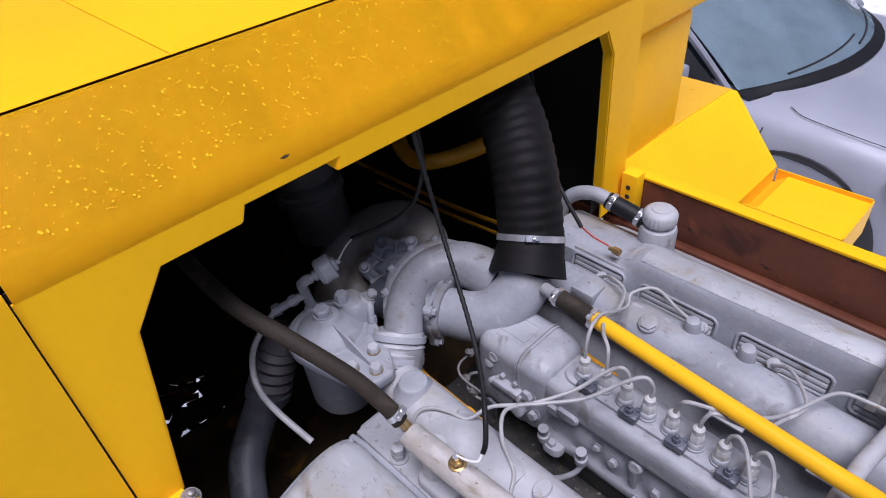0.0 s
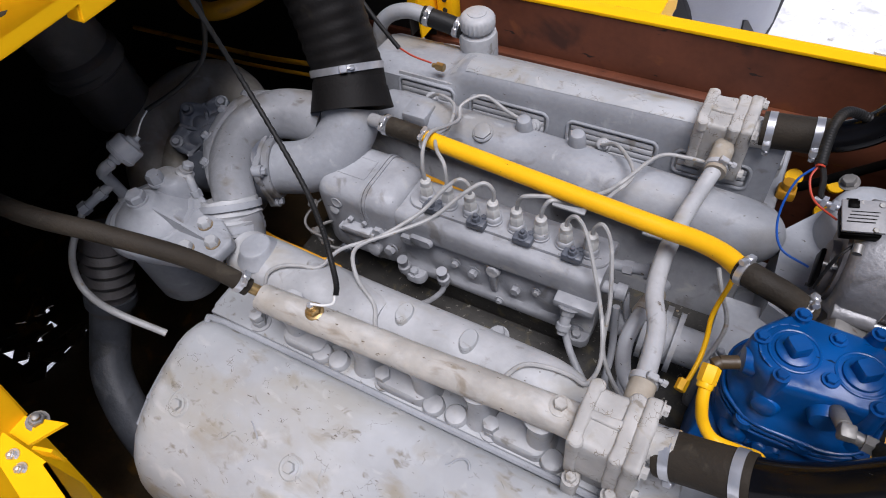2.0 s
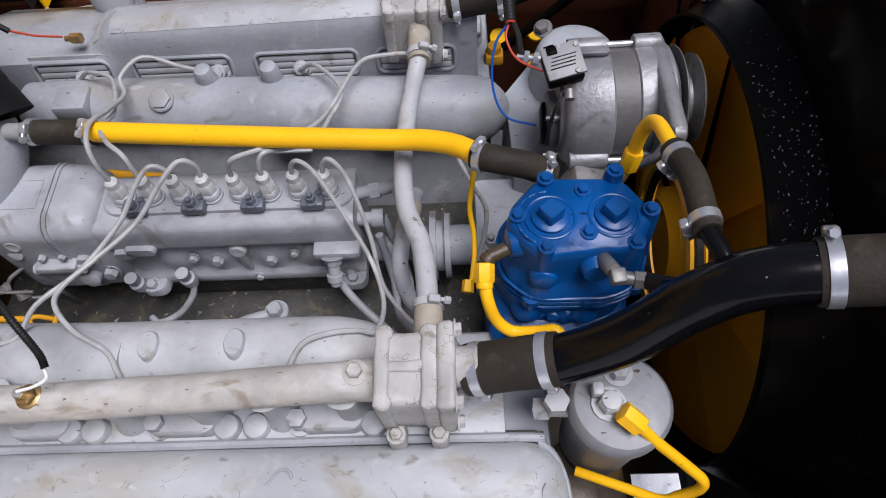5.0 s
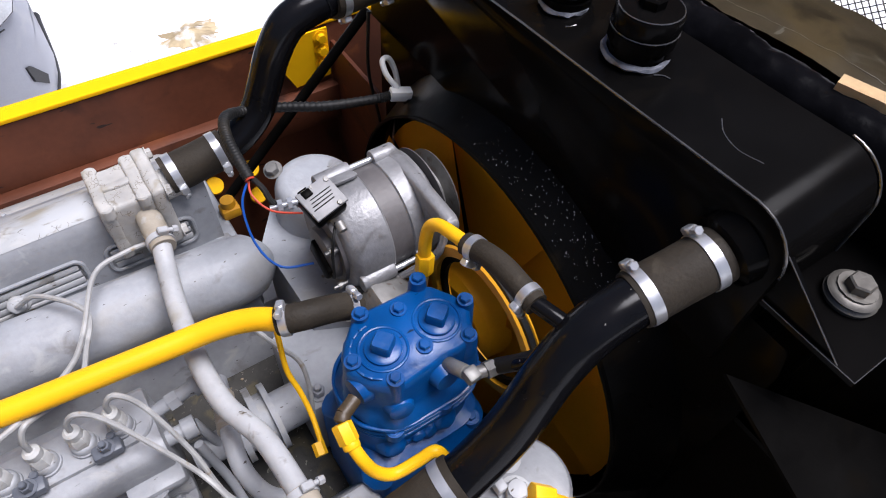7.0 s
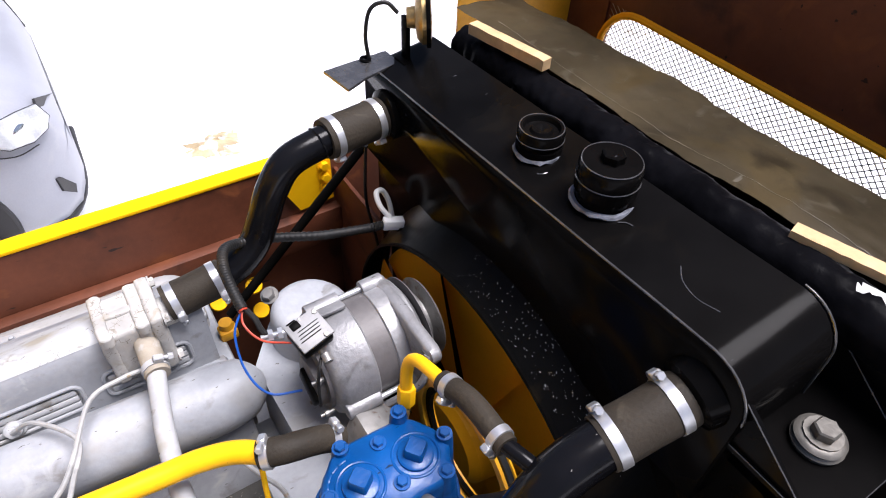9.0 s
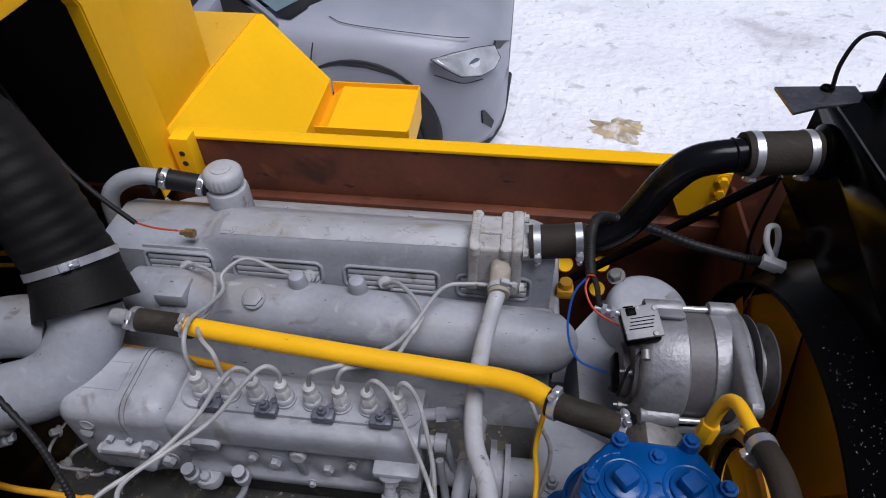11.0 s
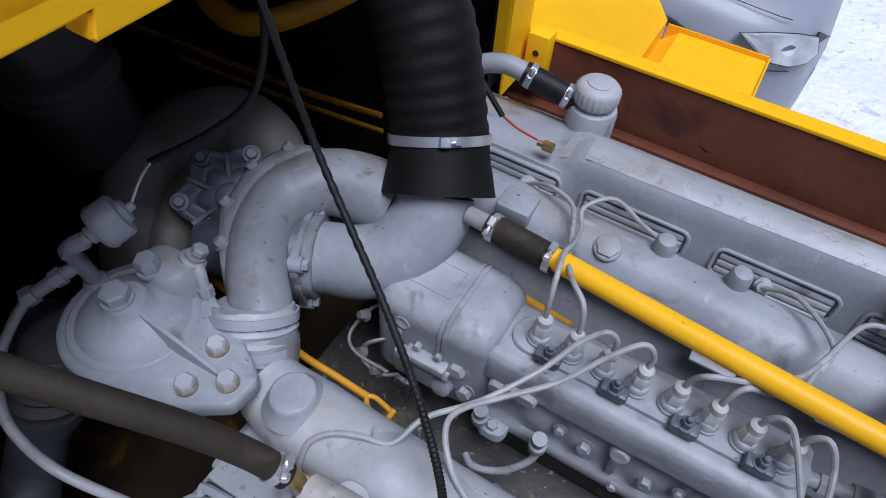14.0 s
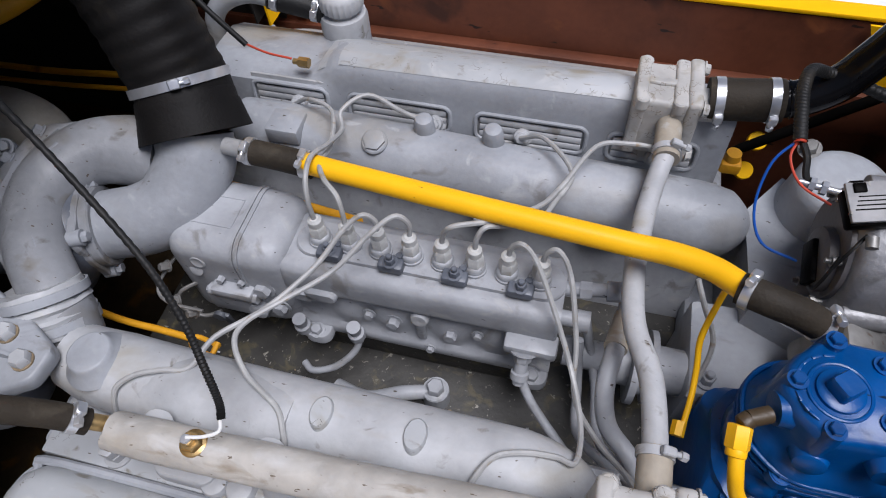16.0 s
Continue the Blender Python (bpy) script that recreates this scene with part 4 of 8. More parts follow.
def head(sgn):
    bm = B()
    slab(bm, (-0.25, min(sgn * 0.22, sgn * 0.47), 1.22), (0.555 if sgn < 0 else 0.512, max(sgn * 0.22, sgn * 0.47), 1.585), 0.008)
    for k in range(8):
        x = -0.2 + k * 0.1
        slab(bm, (x - 0.012, min(sgn * 0.215, sgn * 0.24), 1.45), (x + 0.012, max(sgn * 0.215, sgn * 0.24), 1.575), 0.004)
    return part("cylinder_head", bm, GREY, eng)


head(-1)
head(1)


def cover(sgn, x0, x1, material, name):
    """A deep rocker cover: a domed profile that closes round at both ends."""
    prof = [(0.319, 1.600), (0.323, 1.616), (0.333, 1.629), (0.347, 1.635), (0.37, 1.635), (0.41, 1.623), (0.45, 1.606), (0.49, 1.587), (0.525, 1.562), (0.553, 1.525), (0.57, 1.48), (0.577, 1.42), (0.575, 1.33), (0.45, 1.33), (0.34, 1.45)]
    cy, cz, R = 0.45, 1.46, 0.055
    secs = []
    xs = [0.0, 0.004, 0.012, 0.024, 0.04, R]
    marks = [(x0 + u, u) for u in xs] + [(x0 + (x1 - x0) * k / 6, R) for k in range(1, 6)] + [(x1 - u, u) for u in xs[::-1]]
    for x, u in marks:
        d = R - math.sqrt(max(R * R - (R - u) ** 2, 0)) if u < R else 0.0
        secs.append([(x, sgn * (cy + (y - cy) * (1 - d / 0.17)), cz + (z - cz) * (1 - d / 0.17)) for y, z in prof])
    bm = B()
    loft(bm, secs)
    return part(name, bm, material, eng, sharp=50)


cov_n = cover(-1, -0.255, 0.572, COVER, "rocker_cover")
bm = B()
# pressed flange and gasket line along the top of the near cover
line = [(-0.2515, -0.50, 1.545), (-0.2515, -0.45, 1.572), (-0.249, -0.39, 1.594), (-0.243, -0.352, 1.602), (-0.228, -0.330, 1.608), (-0.20, -0.3185, 1.613), (0.10, -0.317, 1.614), (0.50, -0.317, 1.614), (0.540, -0.325, 1.610), (0.560, -0.352, 1.602), (0.568, -0.40, 1.590), (0.569, -0.46, 1.567)]
tube(bm, line, 0.0055, 8, 5)
part("cover_flange", bm, GREY, cov_n)
bm = B()
tube(bm, [(x, y + 0.006, z - 0.007) for x, y, z in line[3:10]], 0.004, 6, 5)
part("gasket", bm, FLOORG, cov_n)
for x in (-0.176, 0.033, 0.24, 0.45):
    bm = B()
    lathe(bm, (x, -0.455, 1.600), (0, -0.36, 0.93), [(0, 0.019), (0.003, 0.0185), (0.005, 0.016), (0.0045, 0.012)], 24)
    hexbolt(bm, (x, -0.4565, 1.6045), (0, -0.36, 0.93), 0.0085, 0.008)
    part("cover_bolt", bm, COVER, cov_n)
# runs of thick paint on the cover
random.seed(11)
for k in range(34):
    x, y = random.uniform(-0.2, 0.54), -random.uniform(0.36, 0.52)
    z = 1.6235 - 0.9 * max(0, -y - 0.38) ** 1.45 * 0.75
    z = 1.6345 - 0.0265 * ((-y - 0.37) / 0.08) if -y < 0.45 else 1.608 - 0.0200 * ((-y - 0.45) / 0.04)
    pts = [Vector((x, y, z))]
    a = random.uniform(0, 6.3)
    for j in range(random.randint(3, 6)):
        a += random.uniform(-0.9, 0.9)
        q = pts[-1] + Vector((0.007 * math.cos(a), 0.007 * math.sin(a), 0))
        q.z = 1.6345 - 0.0265 * ((-q.y - 0.37) / 0.08) if -q.y < 0.45 else 1.608 - 0.0200 * ((-q.y - 0.45) / 0.04)
        pts.append(q)
    if pts[-1].y < -0.52 or pts[-1].y > -0.355:
        continue
    bm = B()
    sweep(bm, spline([p - Vector((0, 0, 0.0012)) for p in pts], 3), 0.0013 if k % 5 else 0.0016, 6)
    part("paint_run", bm, COVER if k % 5 else GREY, cov_n)

# far bank: cover with a flat land, water manifold joined to a web with openings
cov_f = cover(1, -0.29, 0.505, COVER, "rocker_cover")
bm = B()
slab(bm, (-0.30, 0.40, 1.602), (0.50, 0.452, 1.612), 0.003)
slab(bm, (-0.30, 0.330, 1.612), (0.50, 0.425, 1.628), 0.006)
part("cover_land", bm, COVER, cov_f)
for x in (-0.26, -0.018, 0.227, 0.42):
    bm = B()
    stud(bm, (x, 0.440, 1.613), (0, 0.1, 1), 0.007, 0.008)
    part("cover_stud", bm, GREY, cov_f)


def far_face(x, row):
    """Point of the far water casting: flat worn top, ridge and front face, falling away at its rear end."""
    y, z = row
    k = 1.0 if x > -0.06 else max(0.0, (x + 0.125) / 0.065)
    k = k * k * (3 - 2 * k)
    if z > 1.672:
        z = 1.672 + (z - 1.672) * (0.12 + 0.88 * k) * (1.0 + 0.22 * max(0.0, x) / 0.37)
        y += 0.012 * (1 - k)
    return (x, y, z)


TOPS = [(0.425, 1.632), (0.405, 1.655), (0.36, 1.688), (0.325, 1.708), (0.306, 1.716), (0.294, 1.7185), (0.283, 1.717), (0.273, 1.711), (0.266, 1.701), (0.262, 1.688), (0.2590, 1.6715), (0.2555, 1.650), (0.2520, 1.629), (0.2475, 1.596)]
SLOTS = ((-0.205, -0.085), (-0.049, 0.106), (0.146, 0.304), (0.336, 0.455))
xs = sorted(set([-0.29, -0.25, -0.125, -0.112, -0.10, -0.07, -0.02, 0.03, 0.07, 0.125, 0.18, 0.23, 0.27, 0.32, 0.37, 0.40, 0.43, 0.49] + [a for sl in SLOTS for a in sl]))
bm = B()
cols = [[bm.verts.new(far_face(x, row)) for row in TOPS] for x in xs]
for i in range(len(xs) - 1):
    mid = (xs[i] + xs[i + 1]) / 2
    for k in range(len(TOPS) - 1):
        if k in (10, 11) and any(a < mid < b for a, b in SLOTS):
            continue
        bm.faces.new((cols[i][k], cols[i + 1][k], cols[i + 1][k + 1], cols[i][k + 1]))
wm = part("water_manifold", bm, GREY, eng, sharp=60)
bm = B()
tops = [[bm.verts.new(Vector(far_face(x, row)) + Vector((0, 0, 0.0009))) for row in TOPS[2:8]] for x in (-0.105, -0.09, -0.06, 0.0, 0.06, 0.12, 0.18, 0.24, 0.30, 0.357)]
for p, q in zip(tops, tops[1:]):
    for k in range(5):
        bm.faces.new((p[k], q[k], q[k + 1], p[k + 1]))
part("worn_top", bm, COVER, wm, "worn grey top face", sharp=60)
for a, b in SLOTS:
    bm = B()
    rim = []
    c, d = Vector((0, 0.2550, 1.650)), Vector((0, -0.165, -0.986))
    for q in rounded(b - a + 0.002, 0.0435, 0.012, 5):
        w = c + d * q[1]
        rim.append(Vector(((a + b) / 2 + q[0], w.y, w.z)))
    sweep(bm, rim + [rim[0]], 0.0032, 8, cap=False)
    part("slot_rim", bm, GREY, wm)
    bm = B()
    plate(bm, [(a - 0.004, 0.2690, 1.678), (b + 0.004, 0.2690, 1.678), (b + 0.004, 0.2598, 1.622), (a - 0.004, 0.2598, 1.622)], 0.004)
    part("slot_back", bm, PIPEW, wm)
    for u in (0.013, 0.0015, -0.010):
        bm = B()
        q = c + d * u + Vector((0, 0.0020, 0))
        box(bm, (a + (b - a) / 2, q.y, q.z), (b - a - 0.010, 0.006, 0.0098), 0.002, rot=(-9.5, 0, 0))
        part("slot_rib", bm, PIPEW, wm)
bm = B()
cyl(bm, (-0.112, 0.277, 1.702), (-0.128, 0.277, 1.702), 0.008, seg=6)
cyl(bm, (-0.127, 0.277, 1.702), (-0.137, 0.277, 1.702), 0.0045, seg=10)
part("temperature_sensor", bm, BRASS, eng, "brass temperature sender")
# near water pipe
bm = B()
tube(bm, [(-0.104, -0.287, 1.699), (-0.09, -0.287, 1.699), (0.1, -0.282, 1.702), (0.30, -0.275, 1.707), (0.38, -0.272, 1.709)], [0.019, 0.021, 0.0215, 0.022, 0.024], 20)
for v in bm.verts:
    v.co += 0.0012 * noise.noise_vector(v.co * 60)
part("water_pipe", bm, WORN, eng, "worn cream-stained water pipe")
for x in (-0.072, 0.052, 0.150, 0.235, 0.320):
    bm = B()
    loft(bm, [[(x + s * q[0], -0.278 + s * q[1] * 1.1, z) for q in rounded(0.034, 0.036, 0.015, 5)] for z, s in ((1.606, 1.35), (1.616, 1.30), (1.624, 1.05), (1.645, 0.92), (1.672, 0.95), (1.695, 1.15))])
    for v in bm.verts:
        v.co += 0.0012 * noise.noise_vector(v.co * 70)
    part("pipe_leg", bm, PIPEW, eng)
bm = B()
slab(bm, (-0.235, -0.3115, 1.590), (0.50, -0.240, 1.6125), 0.003)
part("ledge", bm, COVER, eng, "painted ledge of the cylinder head")
for x, w in ((-0.055, 0.075), (0.118, 0.085), (0.295, 0.080)):
    bm = B()
    loft(bm, [[(x + q[0] * k, -0.283 + q[1] * k, z) for q in rounded(w, 0.048, 0.016, 5)] for z, k in ((1.608, 1.05), (1.622, 1.0), (1.629, 0.95), (1.631, 0.86))])
    for v in bm.verts:
        v.co += 0.001 * noise.noise_vector(v.co * 70)
    part("pipe_foot", bm, PIPEW, eng)
for x in (-0.020, 0.010, 0.170, 0.205, 0.345):
    bm = B()
    lathe(bm, (x, -0.297, 1.610), (0, -0.05, 1), [(0, 0.0165), (0.010, 0.0160), (0.014, 0.0140), (0.016, 0.009), (0.016, 0)], 20)
    part("cast_boss", bm, PIPEW, eng)
for x in (-0.143, 0.088, 0.257, 0.425):
    bm = B()
    lathe(bm, (x, -0.294, 1.6125), (0, 0, 1), [(0, 0.0165), (0.0025, 0.016)], 20)
    cyl(bm, (x, -0.294, 1.614), (x, -0.294, 1.640), 0.0065, seg=12)
    lathe(bm, (x, -0.294, 1.615), (0, 0, 1), [(0, 0.0115), (0.011, 0.0115), (0.012, 0.010)], 6)
    lathe(bm, (x, -0.294, 1.630), (0, 0, 1), [(0, 0.0115), (0.011, 0.0115), (0.012, 0.010)], 6)
    part("flange_bolt", bm, PIPEW, eng)
bm = B()
lathe(bm, (-0.012, -0.283, 1.710), (0, -0.1, 1), [(0, 0.0135), (0.0115, 0.0135), (0.0125, 0.012)], 22)
hexbolt(bm, (-0.012, -0.284, 1.722), (0, -0.1, 1), 0.0105, 0.008, False)
cyl(bm, (-0.012, -0.284, 1.726), (-0.012, -0.2855, 1.738), 0.006, seg=12)
sd = part("temperature_sensor", bm, BRASS, eng, "brass temperature sender with a screw terminal")
bm = B()
hexbolt(bm, (-0.012, -0.2855, 1.736), (0, -0.1, 1), 0.005, 0.006, False)
part("terminal", bm, ZINC, sd)
bm = B()
lathe(bm, (0.340, -0.271, 1.726), (0, 0, 1), [(0, 0.014), (0.004, 0.014), (0.006, 0.011)], 18)
hexbolt(bm, (0.340, -0.271, 1.732), (0, 0, 1), 0.0085, 0.008, False)
part("plug", bm, WORN, eng)
# brass elbow feeding the heater hose
bm = B()
cyl(bm, (-0.100, -0.282, 1.700), (-0.116, -0.283, 1.702), 0.010, seg=6)
cyl(bm, (-0.114, -0.283, 1.702), (-0.137, -0.290, 1.722), 0.0085, seg=14)
part("hose_nipple", bm, BRASS, eng, "brass hose nipple")


def thermostat(sgn, x0, material):
    y0, y1 = sgn * 0.243, sgn * 0.328
    yc, hw = (y0 + y1) / 2, abs(y1 - y0) / 2
    def lump(name, parent, lo, hi, bev):
        bm = B()
        slab(bm, lo, hi, bev, seg=3)
        bmesh.ops.subdivide_edges(bm, edges=[e for e in bm.edges if e.calc_length() > 0.02], cuts=4, use_grid_fill=True)
        for v in bm.verts:
            v.co += 0.0016 * noise.noise_vector(v.co * 55)
        return part(name, bm, material, parent)

    th = lump("thermostat_housing", eng, (x0, yc - hw * 0.93, 1.648), (x0 + 0.066, yc + hw * 0.93, 1.741), 0.007)
    lump("flange", th, (x0 - 0.004, yc - hw, 1.648), (x0 + 0.012, yc + hw, 1.746), 0.004)
    lump("flange", th, (x0 + 0.044, yc - hw - 0.001, 1.646), (x0 + 0.062, yc + hw + 0.001, 1.746), 0.004)
    lump("end_cover", th, (x0 + 0.0605, yc - hw - 0.004, 1.643), (x0 + 0.080, yc + hw + 0.004, 1.749), 0.006)
    lump("rib", th, (x0 + 0.010, yc - 0.006, 1.73), (x0 + 0.050, yc + 0.006, 1.745), 0.003)
    lump("foot", th, (x0 + 0.015, yc - hw * 0.7, 1.60), (x0 + 0.062, yc + hw * 0.7, 1.66), 0.006)
    bm = B()
    cyl(bm, (x0 + 0.078, sgn * 0.281, 1.716), (x0 + 0.104, sgn * 0.281, 1.718), 0.0215, seg=24)
    part("outlet_neck", bm, material, th)
    for q in ((x0 + 0.006, y0), (x0 + 0.006, y1), (x0 + 0.052, y0), (x0 + 0.052, y1)):
        b2 = B()
        lathe(b2, (q[0], yc + (q[1] - yc) * 0.86, 1.730), (0, 0, 1), [(0, 0.0095), (0.0135, 0.0088), (0.0155, 0.007), (0.0158, 0)], 14)
        part("corner_boss", b2, material, th)
    for dx in (0.010, 0.058):
        b2 = B()
        slab(b2, (x0 + dx - 0.010, y1 - 0.012, 1.612), (x0 + dx + 0.010, y1 + 0.016, 1.652), 0.005) if y1 > 0 else slab(b2, (x0 + dx - 0.010, y1 - 0.016, 1.612), (x0 + dx + 0.010, y1 + 0.012, 1.652), 0.005)
        hexbolt(b2, (x0 + dx, y1 + (0.006 if y1 > 0 else -0.006), 1.652), (0, 0, 1), 0.0075, 0.008)
        part("mounting_lug", b2, material, th)
    for dy, dz in ((0.247, 1.738), (0.324, 1.738), (0.247, 1.658), (0.324, 1.658)):
        b2 = B()
        hexbolt(b2, (x0 + 0.080, sgn * dy, dz), (1, 0, 0), 0.0075, 0.007)
        part("bolt", b2, material, th)
    return th


reshape(family(thermostat(-1, 0.366, THERM)), lambda q: q + Vector((0.0, 0.014, 0.003 + 0.12 * max(0.0, q.x - 0.40))))
reshape(family(thermostat(1, 0.358, THERM)), lambda q: q + Vector((0.0, -0.004, 0.010)))

# intake manifolds
bm = B()
tube(bm, [(-0.235, -0.205, 1.640), (-0.17, -0.212, 1.640), (0.0, -0.214, 1.634), (0.2, -0.214, 1.632), (0.30, -0.212, 1.626), (0.345, -0.214, 1.612), (0.372, -0.220, 1.585)], [0.040, 0.047, 0.046, 0.046, 0.045, 0.038, 0.026], 28)
tube(bm, [(-0.12, -0.222, 1.640), (-0.06, -0.222, 1.642), (0.05, -0.224, 1.638)], [0.040, 0.0505, 0.044], 24)
nm = part("intake_manifold", bm, PIPEW, eng)
bm = B()
slab(bm, (-0.24, -0.268, 1.575), (0.36, -0.20, 1.612), 0.01)
part("manifold_foot", bm, GREY, eng)
for x, w, l in ((-0.184, 0.024, 0.026), (0.085, 0.012, 0.018), (0.187, 0.012, 0.018)):
    bm = B()
    sec = []
    for d, s in ((-0.008, 1.45), (0.003, 1.16), (0.009, 1.04), (0.0145, 0.98), (0.016, 0.9)):
        sec.append([(x + w * s * math.cos(2 * math.pi * k / 24), -0.215 - 0.0 + l * s * math.sin(2 * math.pi * k / 24) * 0.97, (1.668 if x > 0 else 1.682) + d) for k in range(24)])
    loft(bm, sec)
    part("manifold_boss", bm, GREY if x < 0 else COVER, nm, "" if x < 0 else "cream-stained oval boss")
bm = B()
tube(bm, [(-0.205, 0.205, 1.628), (-0.1, 0.198, 1.628), (0.1, 0.190, 1.626), (0.3, 0.182, 1.622), (0.46, 0.178, 1.616), (0.505, 0.182, 1.612), (0.528, 0.19, 1.605)], [0.042, 0.048, 0.049, 0.05, 0.052, 0.045, 0.018], 28)
fm = part("intake_manifold", bm, GREY, eng)
bm = B()
slab(bm, (-0.20, 0.195, 1.575), (0.50, 0.262, 1.612), 0.01)
part("manifold_foot", bm, GREY, eng)
bm = B()
lathe(bm, (0.019, 0.176, 1.664), (0, -0.4, 1), [(0, 0.019), (0.010, 0.019), (0.012, 0.017)], 22)
hexbolt(bm, (0.019, 0.172, 1.675), (0, -0.4, 1), 0.016, 0.005, False)
part("plug", bm, GREY, fm)
for x in (0.082, 0.18):
    bm = B()
    lathe(bm, (x, 0.210, 1.662), (0, -0.06, 1), [(0, 0.017), (0.016, 0.0150), (0.028, 0.0140), (0.033, 0.0115), (0.0352, 0.006), (0.0355, 0)], 22)
    part("boss", bm, GREY, fm)
bm = B()
slab(bm, (-0.14, 0.155, 1.655), (-0.09, 0.20, 1.682), 0.004)
part("square_boss", bm, GREY, fm)
for x0, x1 in ((0.17, 0.23), (0.33, 0.39)):
    bm = B()
    slab(bm, (x0, 0.128, 1.588), (x1, 0.145, 1.594), 0.002)
    part("rib", bm, PIPEW, fm)
# injectors in the far openings
for k in range(4):
    bm = B()
    x = (-0.13, 0.085, 0.215, 0.40)[k]
    lathe(bm, (x, 0.262, 1.640), (0, -0.85, 0.5), [(0, 0.017), (0.008, 0.016), (0.010, 0.012), (0.020, 0.011), (0.021, 0.007)], 20)
    part("injector", bm, PIPEW, eng)
    bm = B()
    lathe(bm, Vector((x, 0.262, 1.640)) + Vector((0, -0.85, 0.5)).normalized() * 0.018, (0, -0.85, 0.5), [(0, 0.0085), (0.010, 0.0085), (0.011, 0.006)], 6)
    part("injector_nut", bm, PIPEW, eng)
# front gear case top and studs
bm = B()
slab(bm, (0.475, -0.06, 1.30), (0.625, 0.075, 1.580), 0.010)
gcase = part("gear_case", bm, GREY, eng)
bm = B()
slab(bm, (0.49, -0.20, 1.25), (0.60, 0.20, 1.48), 0.01)
part("case_shoulder", bm, GREY, gcase)
bm = B()
slab(bm, (0.45, -0.30, 1.2), (0.56, 0.30, 1.42), 0.01)
part("case_base", bm, GREY, gcase)
bm = B()
stud(bm, (0.497, -0.040, 1.582), (0, 0, 1), 0.009, 0.012)
part("stud", bm, GREY, eng)
bm = B()
lathe(bm, (0.622, 0.225, 1.53), (0.1, -0.05, 1), [(0, 0.064), (0.135, 0.063), (0.148, 0.060), (0.155, 0.054), (0.158, 0.045), (0.159, 0)], 40)
part("bracket_casting", bm, GREY, eng)
bm = B()
loft(bm, [[(x, y, z) for x, y in ((0.535, 0.05), (0.60, 0.02), (0.65, 0.08), (0.64, 0.24), (0.58, 0.27), (0.53, 0.20))] for z in (1.45, 1.615, 1.622)])
part("bracket_casting", bm, GREY, eng)
bm = B()
hexbolt(bm, (0.588, 0.263, 1.690), (-0.3, -0.3, 0.9), 0.010, 0.012)
part("bolt", bm, STEEL, eng)
# valley plumbing: bolted banjo pipe
bm = B()
tube(bm, [(0.02, -0.105, 1.448), (0.07, -0.115, 1.458), (0.12, -0.100, 1.468), (0.160, -0.088, 1.468)], [0.012, 0.011, 0.011, 0.010], 12)
lathe(bm, (0.165, -0.087, 1.440), (0, 0, 1), [(0, 0.019), (0.035, 0.019), (0.037, 0.016)], 16)
hexbolt(bm, (0.165, -0.087, 1.476), (0, 0, 1), 0.0125, 0.014)
part("banjo_pipe", bm, PUMPG, eng)
random.seed(8)
for k in range(60):
    bm = B()
    x, y = random.uniform(-0.20, 0.45), random.choice((random.uniform(-0.16, -0.09), random.uniform(0.09, 0.15)))
    s = random.uniform(0.0015, 0.004)
    bmesh.ops.create_icosphere(bm, subdivisions=1, radius=s, matrix=Matrix.Translation((x, y, 1.4405 + s * 0.4)) @ Matrix.Diagonal((random.uniform(0.7, 1.8), 1, 0.6, 1)))
    part("grit", bm, (RUSTT, PIPEW, FLOORG)[k % 3], eng)
# turning coupling between pump and gear case
bm = B()
lathe(bm, (0.325, -0.02, 1.545), (1, 0, 0), [(0, 0.02), (0.06, 0.02), (0.06, 0.042), (0.068, 0.042), (0.068, 0.03), (0.085, 0.03), (0.085, 0.052), (0.094, 0.052), (0.094, 0.038), (0.106, 0.038), (0.106, 0.048), (0.114, 0.048), (0.114, 0.03), (0.16, 0.03)], 28)
part("drive_coupling", bm, PUMPG, eng, "grey laminated drive coupling")

# ---- injection pump ----
pump = thing("injection_pump", (0.1, 0, 1.44), "grey painted eight-plunger diesel injection pump", "fuel pump")


def pump_front(x, y, z):
    """Front of the pump casting: cam bulges and a shallow waist below the ledge."""
    if y > -0.02 or z > 1.606:
        return (x, y, z)
    w = max(0.0, 1 - ((z - 1.560) / 0.030) ** 2)
    swell = sum(max(0.0, 1 - ((x - c) / 0.027) ** 2) for c in (0.035, 0.096, 0.176, 0.238))
    return (x, y - 0.007 * w * swell, z)


bm = B()
prof = [(-0.046, 1.506), (-0.048, 1.510), (-0.048, 1.522), (-0.046, 1.527), (-0.040, 1.531), (-0.037, 1.540), (-0.036, 1.550), (-0.036, 1.560), (-0.035, 1.570), (-0.034, 1.580), (-0.034, 1.590), (-0.033, 1.600), (-0.034, 1.604), (-0.042, 1.607), (-0.045, 1.610), (-0.0455, 1.614), (-0.0445, 1.634), (-0.0430, 1.646), (-0.040, 1.652), (-0.034, 1.6555), (-0.026, 1.657), (0.040, 1.657), (0.052, 1.648), (0.060, 1.63), (0.060, 1.506)]
loft(bm, [[pump_front(x, y * (0.94 if x in (-0.045, 0.312) else 1.0), z) for y, z in prof] for x in [-0.045, -0.041] + [-0.035 + 0.0085 * k for k in range(41)] + [0.309, 0.312]])
part("pump_body", bm, PUMPG, pump, sharp=50)
bm = B()
ol = rounded(0.345, 0.052, 0.025, 6)
loft(bm, [[(0.140 + q[0] * s_, 0.006 + q[1] * s_, z) for q in ol] for z, s_ in ((1.655, 1.0), (1.661, 1.0), (1.663, 0.985))])
part("delivery_plate", bm, PUMPG, pump)
